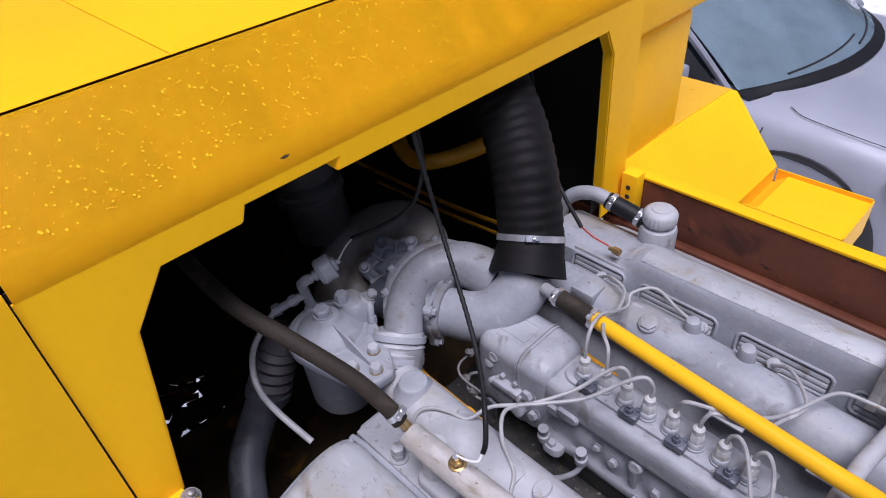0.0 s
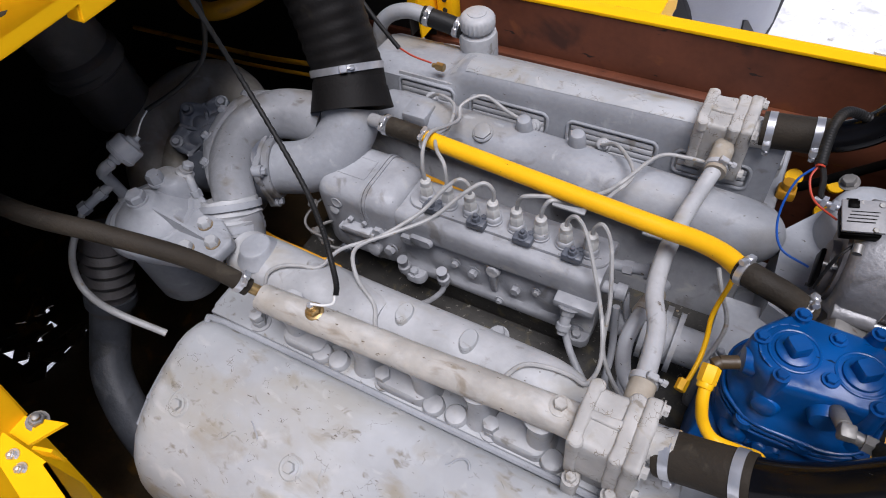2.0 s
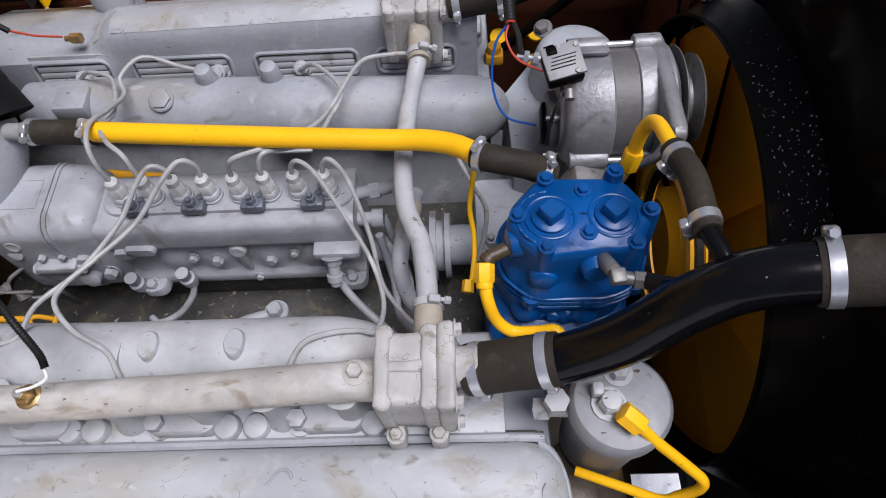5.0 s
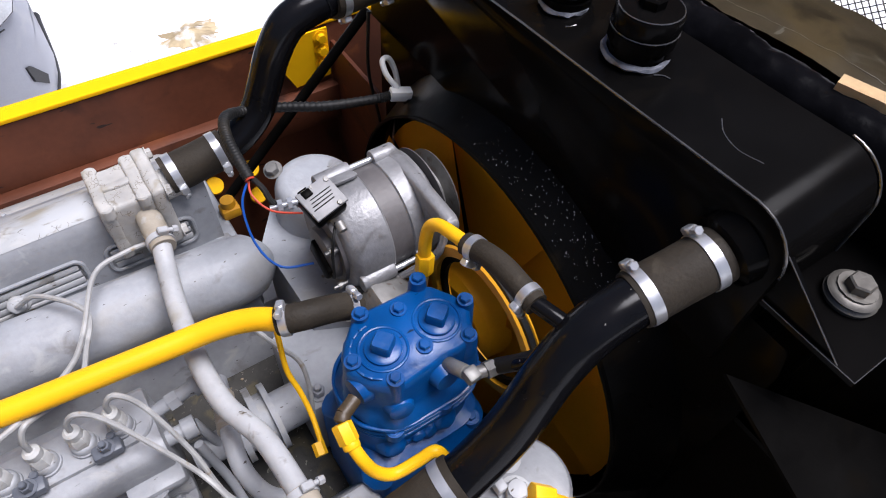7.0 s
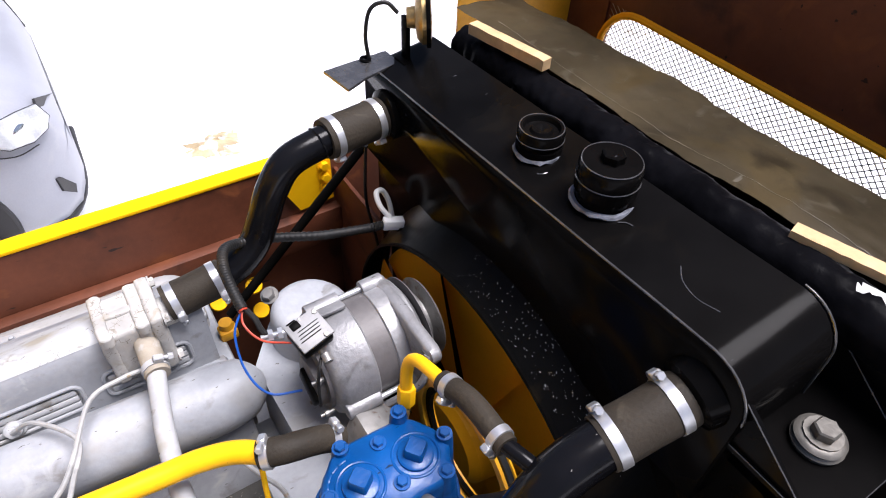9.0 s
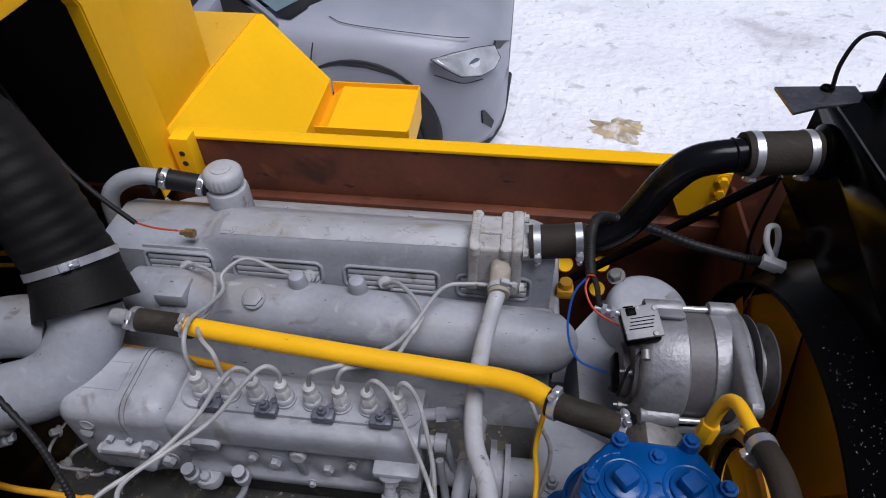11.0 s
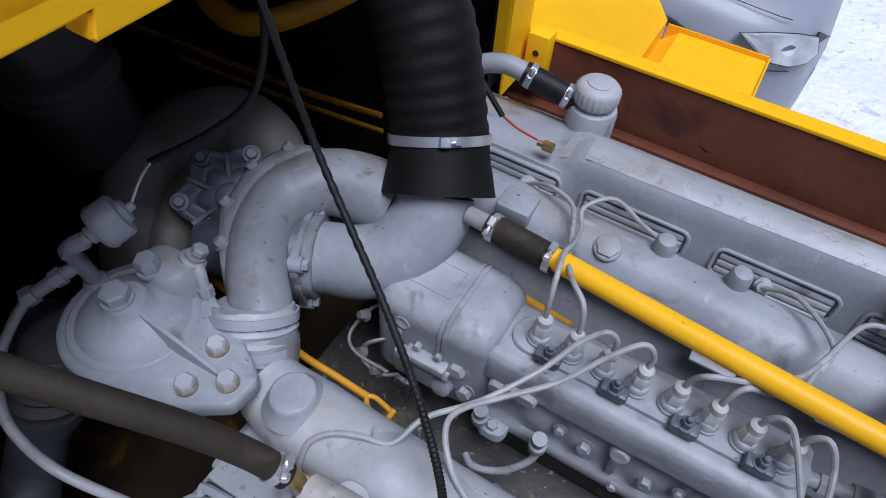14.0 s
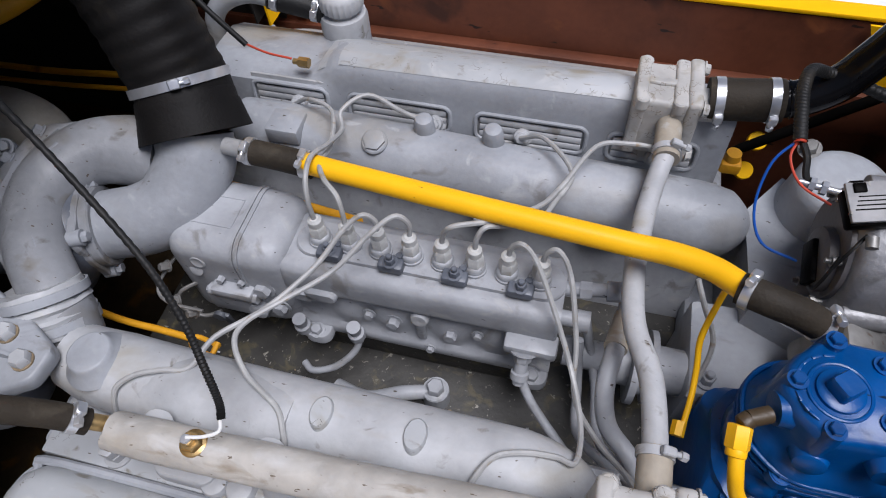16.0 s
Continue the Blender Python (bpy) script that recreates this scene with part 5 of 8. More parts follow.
for x, z, r, h in ((0.066, 1.572, 0.0065, 0.007), (0.100, 1.566, 0.0085, 0.010), (0.178, 1.563, 0.0085, 0.010), (0.214, 1.575, 0.0055, 0.006), (0.288, 1.524, 0.009, 0.008), (0.150, 1.522, 0.0055, 0.006)):
    bm = B()
    hexbolt(bm, (x, -0.040 if z > 1.53 else -0.048, z), (0, -1, 0.1), r, h)
    part("screw", bm, PUMPG, pump)
# upright rib with a round head in the middle of the front
bm = B()
loft(bm, [[(0.138 + sx * w, y, z) for sx, y in ((-1, -0.030), (-1, d), (-0.6, d - 0.002), (0.6, d - 0.002), (1, d), (1, -0.030))] for z, w, d in ((1.532, 0.0055, -0.040), (1.545, 0.006, -0.044), (1.575, 0.0065, -0.046), (1.588, 0.007, -0.047))])
lathe(bm, (0.138, -0.036, 1.592), (0, -1, 0.15), [(0, 0.013), (0.009, 0.0125), (0.012, 0.010), (0.0125, 0.005), (0.011, 0.0)], 20)
part("rib", bm, PUMPG, pump)
# mounting lugs with nuts at the corners
for x in (-0.012, 0.292):
    bm = B()
    loft(bm, [[(x + q[0] * k, -0.052 + q[1] * k, z) for q in rounded(0.040, 0.034, 0.014, 5)] for z, k in ((1.506, 1.0), (1.520, 1.0), (1.523, 0.93))])
    lug = part("mounting_lug", bm, PUMPG, pump)
    bm = B()
    hexbolt(bm, (x, -0.058, 1.523), (0, -0.15, 1), 0.008, 0.010)
    part("nut", bm, PUMPG, lug)
# flat bosses by the governor
for x, z, w, h in ((0.008, 1.612, 0.044, 0.018), (-0.018, 1.604, 0.030, 0.018)):
    bm = B()
    loft(bm, [[(x + q[0] * k, y, z + q[1] * k) for q in rounded(w, h, 0.008, 5)] for y, k in ((-0.030, 1.0), (-0.050, 1.0), (-0.053, 0.88))])
    part("boss", bm, PUMPG, pump)
bm = B()
slab(bm, (0.250, -0.066, 1.594), (0.316, -0.036, 1.613), 0.005)
pl = part("outlet_block", bm, PUMPG, pump)
bm = B()
hexbolt(bm, (0.276, -0.062, 1.600), (0, -0.6, -0.7), 0.0115, 0.013)
lathe(bm, (0.276, -0.069, 1.592), (0, -0.55, -0.8), [(0, 0.0085), (0.016, 0.0085), (0.017, 0.0115), (0.026, 0.0115), (0.027, 0.008), (0.034, 0.0075)], 14)
part("banjo_bolt", bm, PUMPG, pl)
bm = B()
hexbolt(bm, (0.306, -0.060, 1.606), (0, -1, 0.2), 0.006, 0.006, False)
part("plug", bm, PUMPG, pl)
for x, z in ((0.050, 1.522), (-0.030, 1.512)):
    bm = B()
    lathe(bm, (x, -0.058, z), (0, -0.1, 1), [(0, 0.007), (0.012, 0.007), (0.014, 0.0115), (0.027, 0.0115), (0.029, 0.008), (0.038, 0.008), (0.040, 0.0095), (0.046, 0.0095)], 14)
    part("drain_union", bm, PUMPG, pump)


def union(x, y=0.004):
    bm = B()
    lathe(bm, (x, y, 1.660), (0, 0, 1), [(0, 0.0152), (0.007, 0.0152), (0.008, 0.0138), (0.014, 0.0135), (0.016, 0.012), (0.017, 0.0105)], 20)
    u = part("delivery_valve", bm, PUMPG, pump)
    bm = B()
    lathe(bm, (x, y, 1.677), (0, 0, 1), [(0, 0.0112), (0.017, 0.0112), (0.019, 0.0095)], 6)
    lathe(bm, (x, y, 1.696), (0, 0, 1), [(0, 0.0092), (0.009, 0.0088), (0.012, 0.0055)], 16)
    part("pipe_nut", bm, NUTW, u)


for k in range(8):
    union(0.04 * k)
for k in range(4):
    x = 0.02 + 0.08 * k
    bm = B()
    slab(bm, (x - 0.016, -0.026, 1.661), (x + 0.016, -0.008, 1.676), 0.004)
    stud(bm, (x, -0.017, 1.676), (0, -0.1, 1), 0.0068, 0.010)
    hexbolt(bm, (x + 0.008, -0.006, 1.672), (0, 0, 1), 0.005, 0.006, False)
    part("lock_clip", bm, BEAR, pump, "dark lock clip between the valves")
# governor housing at the rear end
bm = B()
secs = []
for x, s in ((-0.197, 0.84), (-0.192, 0.94), (-0.184, 0.99), (-0.176, 1.0), (-0.085, 1.0), (-0.066, 0.985), (-0.052, 0.94), (-0.043, 0.87), (-0.038, 0.78)):
    secs.append([(x, 0.002 + s * q[0], 1.575 + s * q[1]) for q in rounded(0.124, 0.180, 0.030, 8)])
loft(bm, secs)
gv = part("governor_housing", bm, PUMPG, pump)
bm = B()
for x in (-0.105, -0.098):
    secs = [[(x + d, 0.002 + s * q[0], 1.575 + s * q[1]) for q in rounded(0.129, 0.185, 0.032, 8)] for d, s in ((0, 1.0), (0.005, 1.0))]
    loft(bm, secs)
part("flange_joint", bm, PUMPG, gv)
for lo, hi in (((-0.180, -0.0235, 1.6625), (-0.112, -0.021, 1.6665)), ((-0.180, 0.0225, 1.6625), (-0.112, 0.025, 1.6665)), ((-0.180, -0.021, 1.6625), (-0.1775, 0.0225, 1.6665)), ((-0.1145, -0.021, 1.6625), (-0.112, 0.0225, 1.6665))):
    bm = B()
    slab(bm, lo, hi, 0.001)
    part("panel_edge", bm, PUMPG, gv)
for y in (-0.02, 0.03):
    bm = B()
    slab(bm, (-0.200, y - 0.009, 1.640), (-0.186, y + 0.009, 1.668), 0.003)
    part("lug", bm, PUMPG, gv)
bm = B()
lathe(bm, (-0.155, -0.0575, 1.628), (0, -1, 0.1), [(0, 0.011), (0.003, 0.011), (0.004, 0.009), (0.003, 0.006)], 20)
part("cover_screw", bm, PIPEW, gv)
for x, z, r in ((-0.075, 1.588, 0.012), (-0.105, 1.548, 0.009), (-0.06, 1.545, 0.010), (-0.13, 1.60, 0.005), (-0.10, 1.602, 0.005)):
    bm = B()
    hexbolt(bm, (x, -0.0585, z), (0, -1, 0.1), r, 0.010)
    part("screw", bm, PUMPG, gv)
bm = B()
tube(bm, [(-0.20, -0.03, 1.60), (-0.215, -0.045, 1.59), (-0.218, -0.085, 1.585), (-0.20, -0.10, 1.575), (-0.15, -0.10, 1.57)], 0.0025, 8)
part("spring_wire", bm, STEEL, gv)
for x, y, z in ((-0.21, -0.06, 1.60), (-0.195, -0.09, 1.565), (-0.165, -0.10, 1.56)):
    bm = B()
    hexbolt(bm, (x, y, z), (-0.4, -0.6, 0.5), 0.006, 0.012)
    part("stop_screw", bm, STEEL, gv)
for x, y in ((-0.172, 0.03), (-0.13, 0.035), (-0.172, -0.04)):
    bm = B()
    hexbolt(bm, (x, y, 1.655 if y > 0 else 1.640), (0, 0.1 if y > 0 else -0.5, 1), 0.006, 0.006)
    part("screw", bm, PUMPG, gv)
bm = B()
lathe(bm, (-0.165, -0.055, 1.605), (0, -1, 0.4), [(0, 0.010), (0.006, 0.010), (0.007, 0.008)], 18)
part("data_plug", bm, PIPEW, gv)
bm = B()
slab(bm, (-0.145, -0.078, 1.575), (-0.085, -0.054, 1.592), 0.005)
cyl(bm, (-0.15, -0.068, 1.578), (-0.08, -0.068, 1.578), 0.009, seg=14)
slab(bm, (-0.165, -0.07, 1.52), (-0.10, -0.05, 1.57), 0.006)
lathe(bm, (-0.09, -0.06, 1.54), (0, -1, 0.2), [(0, 0.014), (0.012, 0.014), (0.014, 0.01)], 16)
part("linkage_boss", bm, PUMPG, gv)
bm = B()
tube(bm, [(-0.178, -0.055, 1.565), (-0.20, -0.075, 1.56), (-0.205, -0.085, 1.535), (-0.175, -0.085, 1.52), (-0.15, -0.075, 1.525)], 0.003, 8)
part("link_rod", bm, STEEL, gv)
bm = B()
box(bm, (-0.135, -0.083, 1.515), (0.012, 0.006, 0.07), 0.002, rot=(10, 8, 0))
lathe(bm, (-0.138, -0.088, 1.545), (0, -1, 0), [(0, 0.009), (0.006, 0.009)], 12)
part("control_lever", bm, DARKG, gv)
# the governor stands a little higher than the pump
reshape(family(gv), lambda q: q + Vector((0.0, 0.008, 0.013)))
# small pipe stub and regulator at the drive end
bm = B()
cyl(bm, (0.312, 0.02, 1.632), (0.372, 0.025, 1.64), 0.009, seg=14)
lathe(bm, (0.330, 0.021, 1.634), (1, 0.08, 0.1), [(0, 0.012), (0.014, 0.012)], 6)
lathe(bm, (0.362, 0.024, 1.637), (1, 0.08, 0.1), [(0, 0.013), (0.02, 0.013)], 16)
lathe(bm, (0.312, -0.012, 1.615), (1, 0, 0), [(0, 0.010), (0.02, 0.010), (0.02, 0.014), (0.036, 0.014)], 14)
part("return_union", bm, PUMPG, pump)

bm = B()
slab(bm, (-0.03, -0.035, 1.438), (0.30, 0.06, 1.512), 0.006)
part("cradle", bm, FLOORG, pump, "dark dirt-specked cradle under the pump")

# ---- high pressure lines ----
LINES = [
    [(0.0, 0.004, 1.70), (-0.002, 0.006, 1.735), (-0.006, 0.022, 1.760), (-0.012, 0.056, 1.760), (-0.012, 0.10, 1.735), (-0.02, 0.16, 1.70), (-0.03, 0.19, 1.705), (0.0, 0.220, 1.712), (0.045, 0.225, 1.685), (0.085, 0.238, 1.655)],
    [(0.04, 0.004, 1.70), (0.038, 0.008, 1.728), (0.030, 0.018, 1.744), (0.010, 0.034, 1.750), (-0.006, 0.062, 1.745), (-0.02, 0.12, 1.71), (-0.045, 0.19, 1.70), (-0.09, 0.215, 1.692), (-0.13, 0.238, 1.655)],
    [(0.08, 0.004, 1.70), (0.080, 0.004, 1.726), (0.066, 0.000, 1.738), (0.045, -0.018, 1.722), (0.022, -0.055, 1.698), (-0.017, -0.115, 1.688), (-0.055, -0.166, 1.696), (-0.070, -0.203, 1.689), (-0.100, -0.214, 1.690), (-0.126, -0.226, 1.689), (-0.143, -0.243, 1.680), (-0.146, -0.260, 1.650), (-0.146, -0.266, 1.605)],
    [(0.12, 0.004, 1.70), (0.120, 0.008, 1.726), (0.105, 0.004, 1.742), (0.080, -0.018, 1.728), (0.045, -0.058, 1.70), (0.0, -0.103, 1.692), (-0.030, -0.14, 1.694), (-0.030, -0.168, 1.698), (-0.004, -0.198, 1.690), (0.038, -0.222, 1.685), (0.052, -0.243, 1.677), (0.056, -0.258, 1.657), (0.056, -0.267, 1.63), (0.056, -0.268, 1.60)],
    [(0.16, 0.004, 1.70), (0.164, 0.004, 1.728), (0.178, 0.004, 1.745), (0.215, 0.025, 1.738), (0.26, 0.075, 1.712), (0.284, 0.118, 1.705), (0.318, 0.195, 1.705), (0.36, 0.214, 1.70), (0.40, 0.214, 1.70)],
    [(0.20, 0.004, 1.70), (0.202, 0.006, 1.726), (0.212, 0.014, 1.740), (0.236, 0.032, 1.724), (0.264, 0.055, 1.708), (0.280, 0.098, 1.700), (0.294, 0.150, 1.700), (0.250, 0.212, 1.688), (0.215, 0.238, 1.655)],
    [(0.24, 0.004, 1.70), (0.243, 0.004, 1.724), (0.256, 0.002, 1.735), (0.274, -0.006, 1.716), (0.302, -0.039, 1.678), (0.334, -0.083, 1.625), (0.353, -0.145, 1.625), (0.350, -0.198, 1.660), (0.330, -0.200, 1.668), (0.300, -0.205, 1.676), (0.270, -0.217, 1.680), (0.254, -0.241, 1.674), (0.250, -0.258, 1.655), (0.250, -0.266, 1.63), (0.250, -0.267, 1.60)],
    [(0.28, 0.004, 1.70), (0.283, 0.004, 1.724), (0.296, 0.002, 1.735), (0.314, -0.012, 1.708), (0.334, -0.055, 1.642), (0.345, -0.10, 1.588), (0.375, -0.15, 1.60), (0.405, -0.19, 1.63), (0.42, -0.215, 1.645)],
]
for pts in LINES:
    bm = B()
    tube(bm, pts, 0.0033, 8, 6)
    solo("fuel_line", bm, CABLE, "thin pale grey steel injector pipe from the pump", "pipe", "injector pipes")
for pts in ([(0.34, -0.03, 1.60), (0.352, -0.06, 1.52), (0.36, -0.11, 1.50), (0.39, -0.16, 1.56), (0.42, -0.19, 1.60)],
            [(0.345, 0.0, 1.60), (0.372, -0.05, 1.53), (0.385, -0.12, 1.52), (0.42, -0.17, 1.57)]):
    bm = B()
    tube(bm, pts, 0.006, 10, 6)
    solo("drain_pipe", bm, PUMPG, "grey low-pressure pipe beside the pump", "pipe", "drain pipes")
bm = B()
tube(bm, [(0.272, -0.060, 1.592), (0.276, -0.074, 1.562), (0.30, -0.10, 1.53), (0.36, -0.15, 1.50)], 0.006, 10)
solo("return_pipe", bm, PUMPG, "grey return pipe leaving the pump", "pipe")
bm = B()
tube(bm, [(0.055, -0.058, 1.545), (0.048, -0.072, 1.515), (0.022, -0.092, 1.492), (-0.012, -0.100, 1.478), (-0.03, -0.09, 1.475)], 0.005, 10)
solo("return_pipe", bm, PUMPG, "grey return pipe curling under the pump", "pipe")

sp = thing("breather_tube", (0.385, -0.05, 1.6), "grey tube with a tan rubber sleeve beside the bypass pipe", "pipe")
bm = B()
tube(bm, [(0.392, 0.03, 1.61), (0.386, -0.02, 1.632), (0.378, -0.06, 1.64), (0.374, -0.10, 1.628), (0.385, -0.13, 1.60), (0.414, -0.155, 1.585), (0.44, -0.20, 1.59)], 0.011, 14)
part("tube", bm, PUMPG, sp)
bm = B()
tube(bm, [(0.389, 0.0, 1.623), (0.3845, -0.025, 1.634), (0.379, -0.052, 1.639)], 0.0138, 16)
part("sleeve", bm, TANS, sp)

# ---- cross pipe between the thermostats ----
cp = thing("bypass_pipe", (0.40, 0.0, 1.68), "pale grey coolant bypass pipe with clamped rubber sleeves", "pipe")
bm = B()
tube(bm, [(0.416, -0.225, 1.712), (0.415, -0.176, 1.712), (0.408, -0.11, 1.706), (0.388, -0.05, 1.700), (0.383, 0.02, 1.698), (0.388, 0.10, 1.698), (0.398, 0.165, 1.704), (0.405, 0.20, 1.715), (0.405, 0.245, 1.716)], 0.0125, 16)
part("pipe", bm, PIPEW, cp)
for pts, ends in (([(0.416, -0.24, 1.713), (0.416, -0.185, 1.713)], ((0.416, -0.19, 1.713), (0.416, -0.236, 1.713))), ([(0.405, 0.185, 1.712), (0.405, 0.25, 1.717)], ((0.405, 0.196, 1.713),))):
    bm = B()
    tube(bm, pts, 0.0165, 18)
    slv = part("rubber_sleeve", bm, TANS, cp)
    for e in ends:
        clamp(slv, e, (0, 1, 0.05), 0.017, (0.4, 0, 1), 0.009, PIPEW)

# ---- yellow pipe ----
yp = thing("coolant_pipe", (0.2, 0.03, 1.72), "bright yellow painted coolant pipe over the pump", "pipe")
bm = B()
tube(bm, [(-0.028, 0.062, 1.738), (0.095, 0.045, 1.745), (0.242, 0.028, 1.750), (0.368, 0.017, 1.751), (0.416, 0.009, 1.757), (0.453, -0.006, 1.764), (0.485, -0.033, 1.773)], 0.0135, 20)
part("pipe", bm, YPIPE, yp)
h1 = thing("coolant_hose", (-0.06, 0.066, 1.73), "short brown-black rubber hose with two clamps", "hose", "coolant hoses")
bm = B()
tube(bm, [(-0.112, 0.068, 1.735), (-0.06, 0.066, 1.734), (-0.018, 0.063, 1.733)], 0.0165, 20)
part("rubber", bm, HOSE, h1)
clamp(h1, (-0.103, 0.068, 1.735), (1, -0.03, 0), 0.0168, (0, -0.5, 1), 0.009)
clamp(h1, (-0.027, 0.064, 1.733), (1, -0.03, 0), 0.0168, (0, -0.1, 1), 0.009)
h2 = thing("coolant_hose", (0.52, -0.03, 1.74), "short brown-black rubber hose at the compressor", "hose", "coolant hoses")
bm = B()
tube(bm, [(0.474, -0.025, 1.769), (0.50, -0.036, 1.773), (0.535, -0.038, 1.762), (0.565, -0.038, 1.743)], 0.0165, 20)
part("rubber", bm, HOSE, h2)
clamp(h2, (0.482, -0.030, 1.771), (1, -0.5, 0.2), 0.0168, (0, 0.4, 1), 0.009)
clamp(h2, (0.556, -0.038, 1.749), (1, -0.1, -0.4), 0.0168, (0, 0.4, 1), 0.009)
bm = B()
cyl(bm, (-0.14, 0.072, 1.733), (-0.105, 0.068, 1.735), 0.0115, seg=16)
solo("pipe_stub", bm, GREY, "grey pipe stub on the intake elbow", "pipe")

# ---- radiator hoses and black pipes ----
def hose(name, p0, p1, R, ups, label, frac=(0.14, 0.86)):
    p0, p1 = Vector(p0), Vector(p1)
    t = thing(name, (p0 + p1) / 2 - Vector((0, 0, R)), label, "hose", "radiator hoses")
    bm = B()
    d = (p1 - p0)
    lathe(bm, p0, d, [(0, R * 0.86), (0, R), (0.004, R * 1.02), (d.length * 0.5, R * 1.0), (d.length - 0.004, R * 1.02), (d.length, R), (d.length, R * 0.86)], 32)
    part("rubber", bm, HOSE, t)
    for f, up in zip(frac, ups):
        clamp(t, p0 + d * f, d, R * 1.015, up, 0.011)
    return t


hose("radiator_hose", (0.457, -0.268, 1.716), (0.551, -0.270, 1.751), 0.0275, ((0, -1, -1), (0, -1, -1)), "wide brown-black rubber hose with two silver clamps")
hose("radiator_hose", (0.447, 0.281, 1.734), (0.535, 0.284, 1.744), 0.0270, ((0, -1, -0.2), (0, -1, -0.2)), "wide brown-black rubber hose with two silver clamps")
hose("radiator_hose", (0.738, -0.2575, 1.9050), (0.823, -0.271, 1.934), 0.0280, ((-0.3, 0.9, 0.5), (-0.3, 0.9, 0.5)), "wide brown-black rubber hose at the radiator inlet", (0.12, 0.84))
hose("radiator_hose", (0.722, 0.306, 1.907), (0.820, 0.317, 1.909), 0.0300, ((0, -0.7, -1), (0, -0.7, -1)), "wide brown-black rubber hose at the radiator")
bp = thing("coolant_tube", (0.64, -0.27, 1.7), "gloss black steel coolant tube bent up to the radiator", "pipe")
bm = B()
tube(bm, [(0.525, -0.270, 1.741), (0.560, -0.271, 1.757), (0.609, -0.268, 1.799), (0.657, -0.258, 1.856), (0.697, -0.256, 1.893), (0.760, -0.260, 1.913)], 0.0255, 28)
part("tube", bm, BLACKT, bp)
bm = B()
tube(bm, [(0.684, -0.252, 1.885), (0.676, -0.230, 1.889), (0.668, -0.205, 1.890)], 0.0085, 14)
part("branch", bm, BLACKT, bp)
bm = B()
tube(bm, [(0.668, -0.252, 1.866), (0.662, -0.238, 1.838), (0.648, -0.212, 1.796)], 0.0075, 12)
part("branch", bm, BLACKT, bp)
bp2 = thing("coolant_tube", (0.62, 0.29, 1.7), "gloss black steel coolant tube with two bends", "pipe")
bm = B()
tube(bm, [(0.52, 0.284, 1.743), (0.555, 0.288, 1.750), (0.590, 0.294, 1.775), (0.613, 0.299, 1.813), (0.634, 0.301, 1.857), (0.666, 0.303, 1.893), (0.730, 0.306, 1.908)], 0.0235, 26)
part("tube", bm, BLACKT, bp2)
for q, d in (((0.542, 0.2865, 1.746), (1, 0.05, 0.25)), ((0.712, 0.3052, 1.905), (1, 0.1, 0.2))):
    bm = B()
    torus(bm, q, d, 0.0235, 0.0016, 28, 8)
    part("end_bead", bm, BLACKT, bp2)
h3 = thing("coolant_hose", (0.66, -0.16, 1.87), "slim brown-black rubber hose with two clamps", "hose", "coolant hoses")
bm = B()
tube(bm, [(0.662, -0.106, 1.873), (0.668, -0.15, 1.887), (0.668, -0.208, 1.890)], 0.0125, 18)
part("rubber", bm, HOSE, h3)
clamp(h3, (0.664, -0.118, 1.877), (0.1, -1, 0.3), 0.0128, (-0.6, 0, -0.6), 0.009)
clamp(h3, (0.668, -0.197, 1.890), (0, -1, 0.1), 0.0128, (-0.8, 0, -0.4), 0.009)


# ---- air compressor ----
comp = thing("air_compressor", (0.58, -0.12, 1.42), "blue enamelled two-cylinder air compressor", "compressor")


def outline(xc, yc, L, W, r, z, n=10):
    return [(xc + q[0], yc + q[1], z) for q in rounded(L, W, r, n)]


bm = B()
loft(bm, [outline(0.575, -0.127, 0.178, 0.150, 0.03, z) for z in (1.42, 1.60)] + [outline(0.577, -0.125, 0.170, 0.135, 0.045, z) for z in (1.612, 1.622)] + [outline(0.580, -0.122, 0.160, 0.115, 0.05, z) for z in (1.628, 1.665)] + [outline(0.583, -0.121, 0.166, 0.122, 0.055, z) for z in (1.672, 1.682)])
for v in bm.verts:
    v.co += 0.0026 * noise.noise_vector(v.co * 45) + 0.0016 * noise.noise_vector(v.co * 110)
cb = part("crankcase", bm, BLUE, comp)
bm = B()
loft(bm, [outline(0.585, -0.119, L, W, r, z) for L, W, r, z in ((0.168, 0.122, 0.055, 1.686), (0.172, 0.126, 0.058, 1.690), (0.172, 0.126, 0.058, 1.702), (0.162, 0.112, 0.052, 1.709), (0.154, 0.102, 0.046, 1.722), (0.152, 0.099, 0.044, 1.745), (0.154, 0.100, 0.045, 1.766), (0.150, 0.097, 0.044, 1.774), (0.140, 0.088, 0.042, 1.779))])
HEADB = ((0.552, -0.073), (0.661, -0.118), (0.518, -0.118), (0.640, -0.156), (0.546, -0.158), (0.628, -0.070))
for v in bm.verts:
    near = min((Vector((x, y)) - v.co.xy).length for x, y in HEADB)
    outw = Vector((v.co.x - 0.585, (v.co.y + 0.119) * 1.4, 0)).normalized()
    v.co += outw * (0.008 * max(0.0, 1 - near / 0.026) - 0.0045) * (1.0 if v.co.z > 1.705 else 0.4)
    v.co += 0.0022 * noise.noise_vector(v.co * 60) + 0.0030 * noise.noise_vector(v.co * 22)
hd = part("cylinder_head", bm, BLUE, comp, sharp=55)
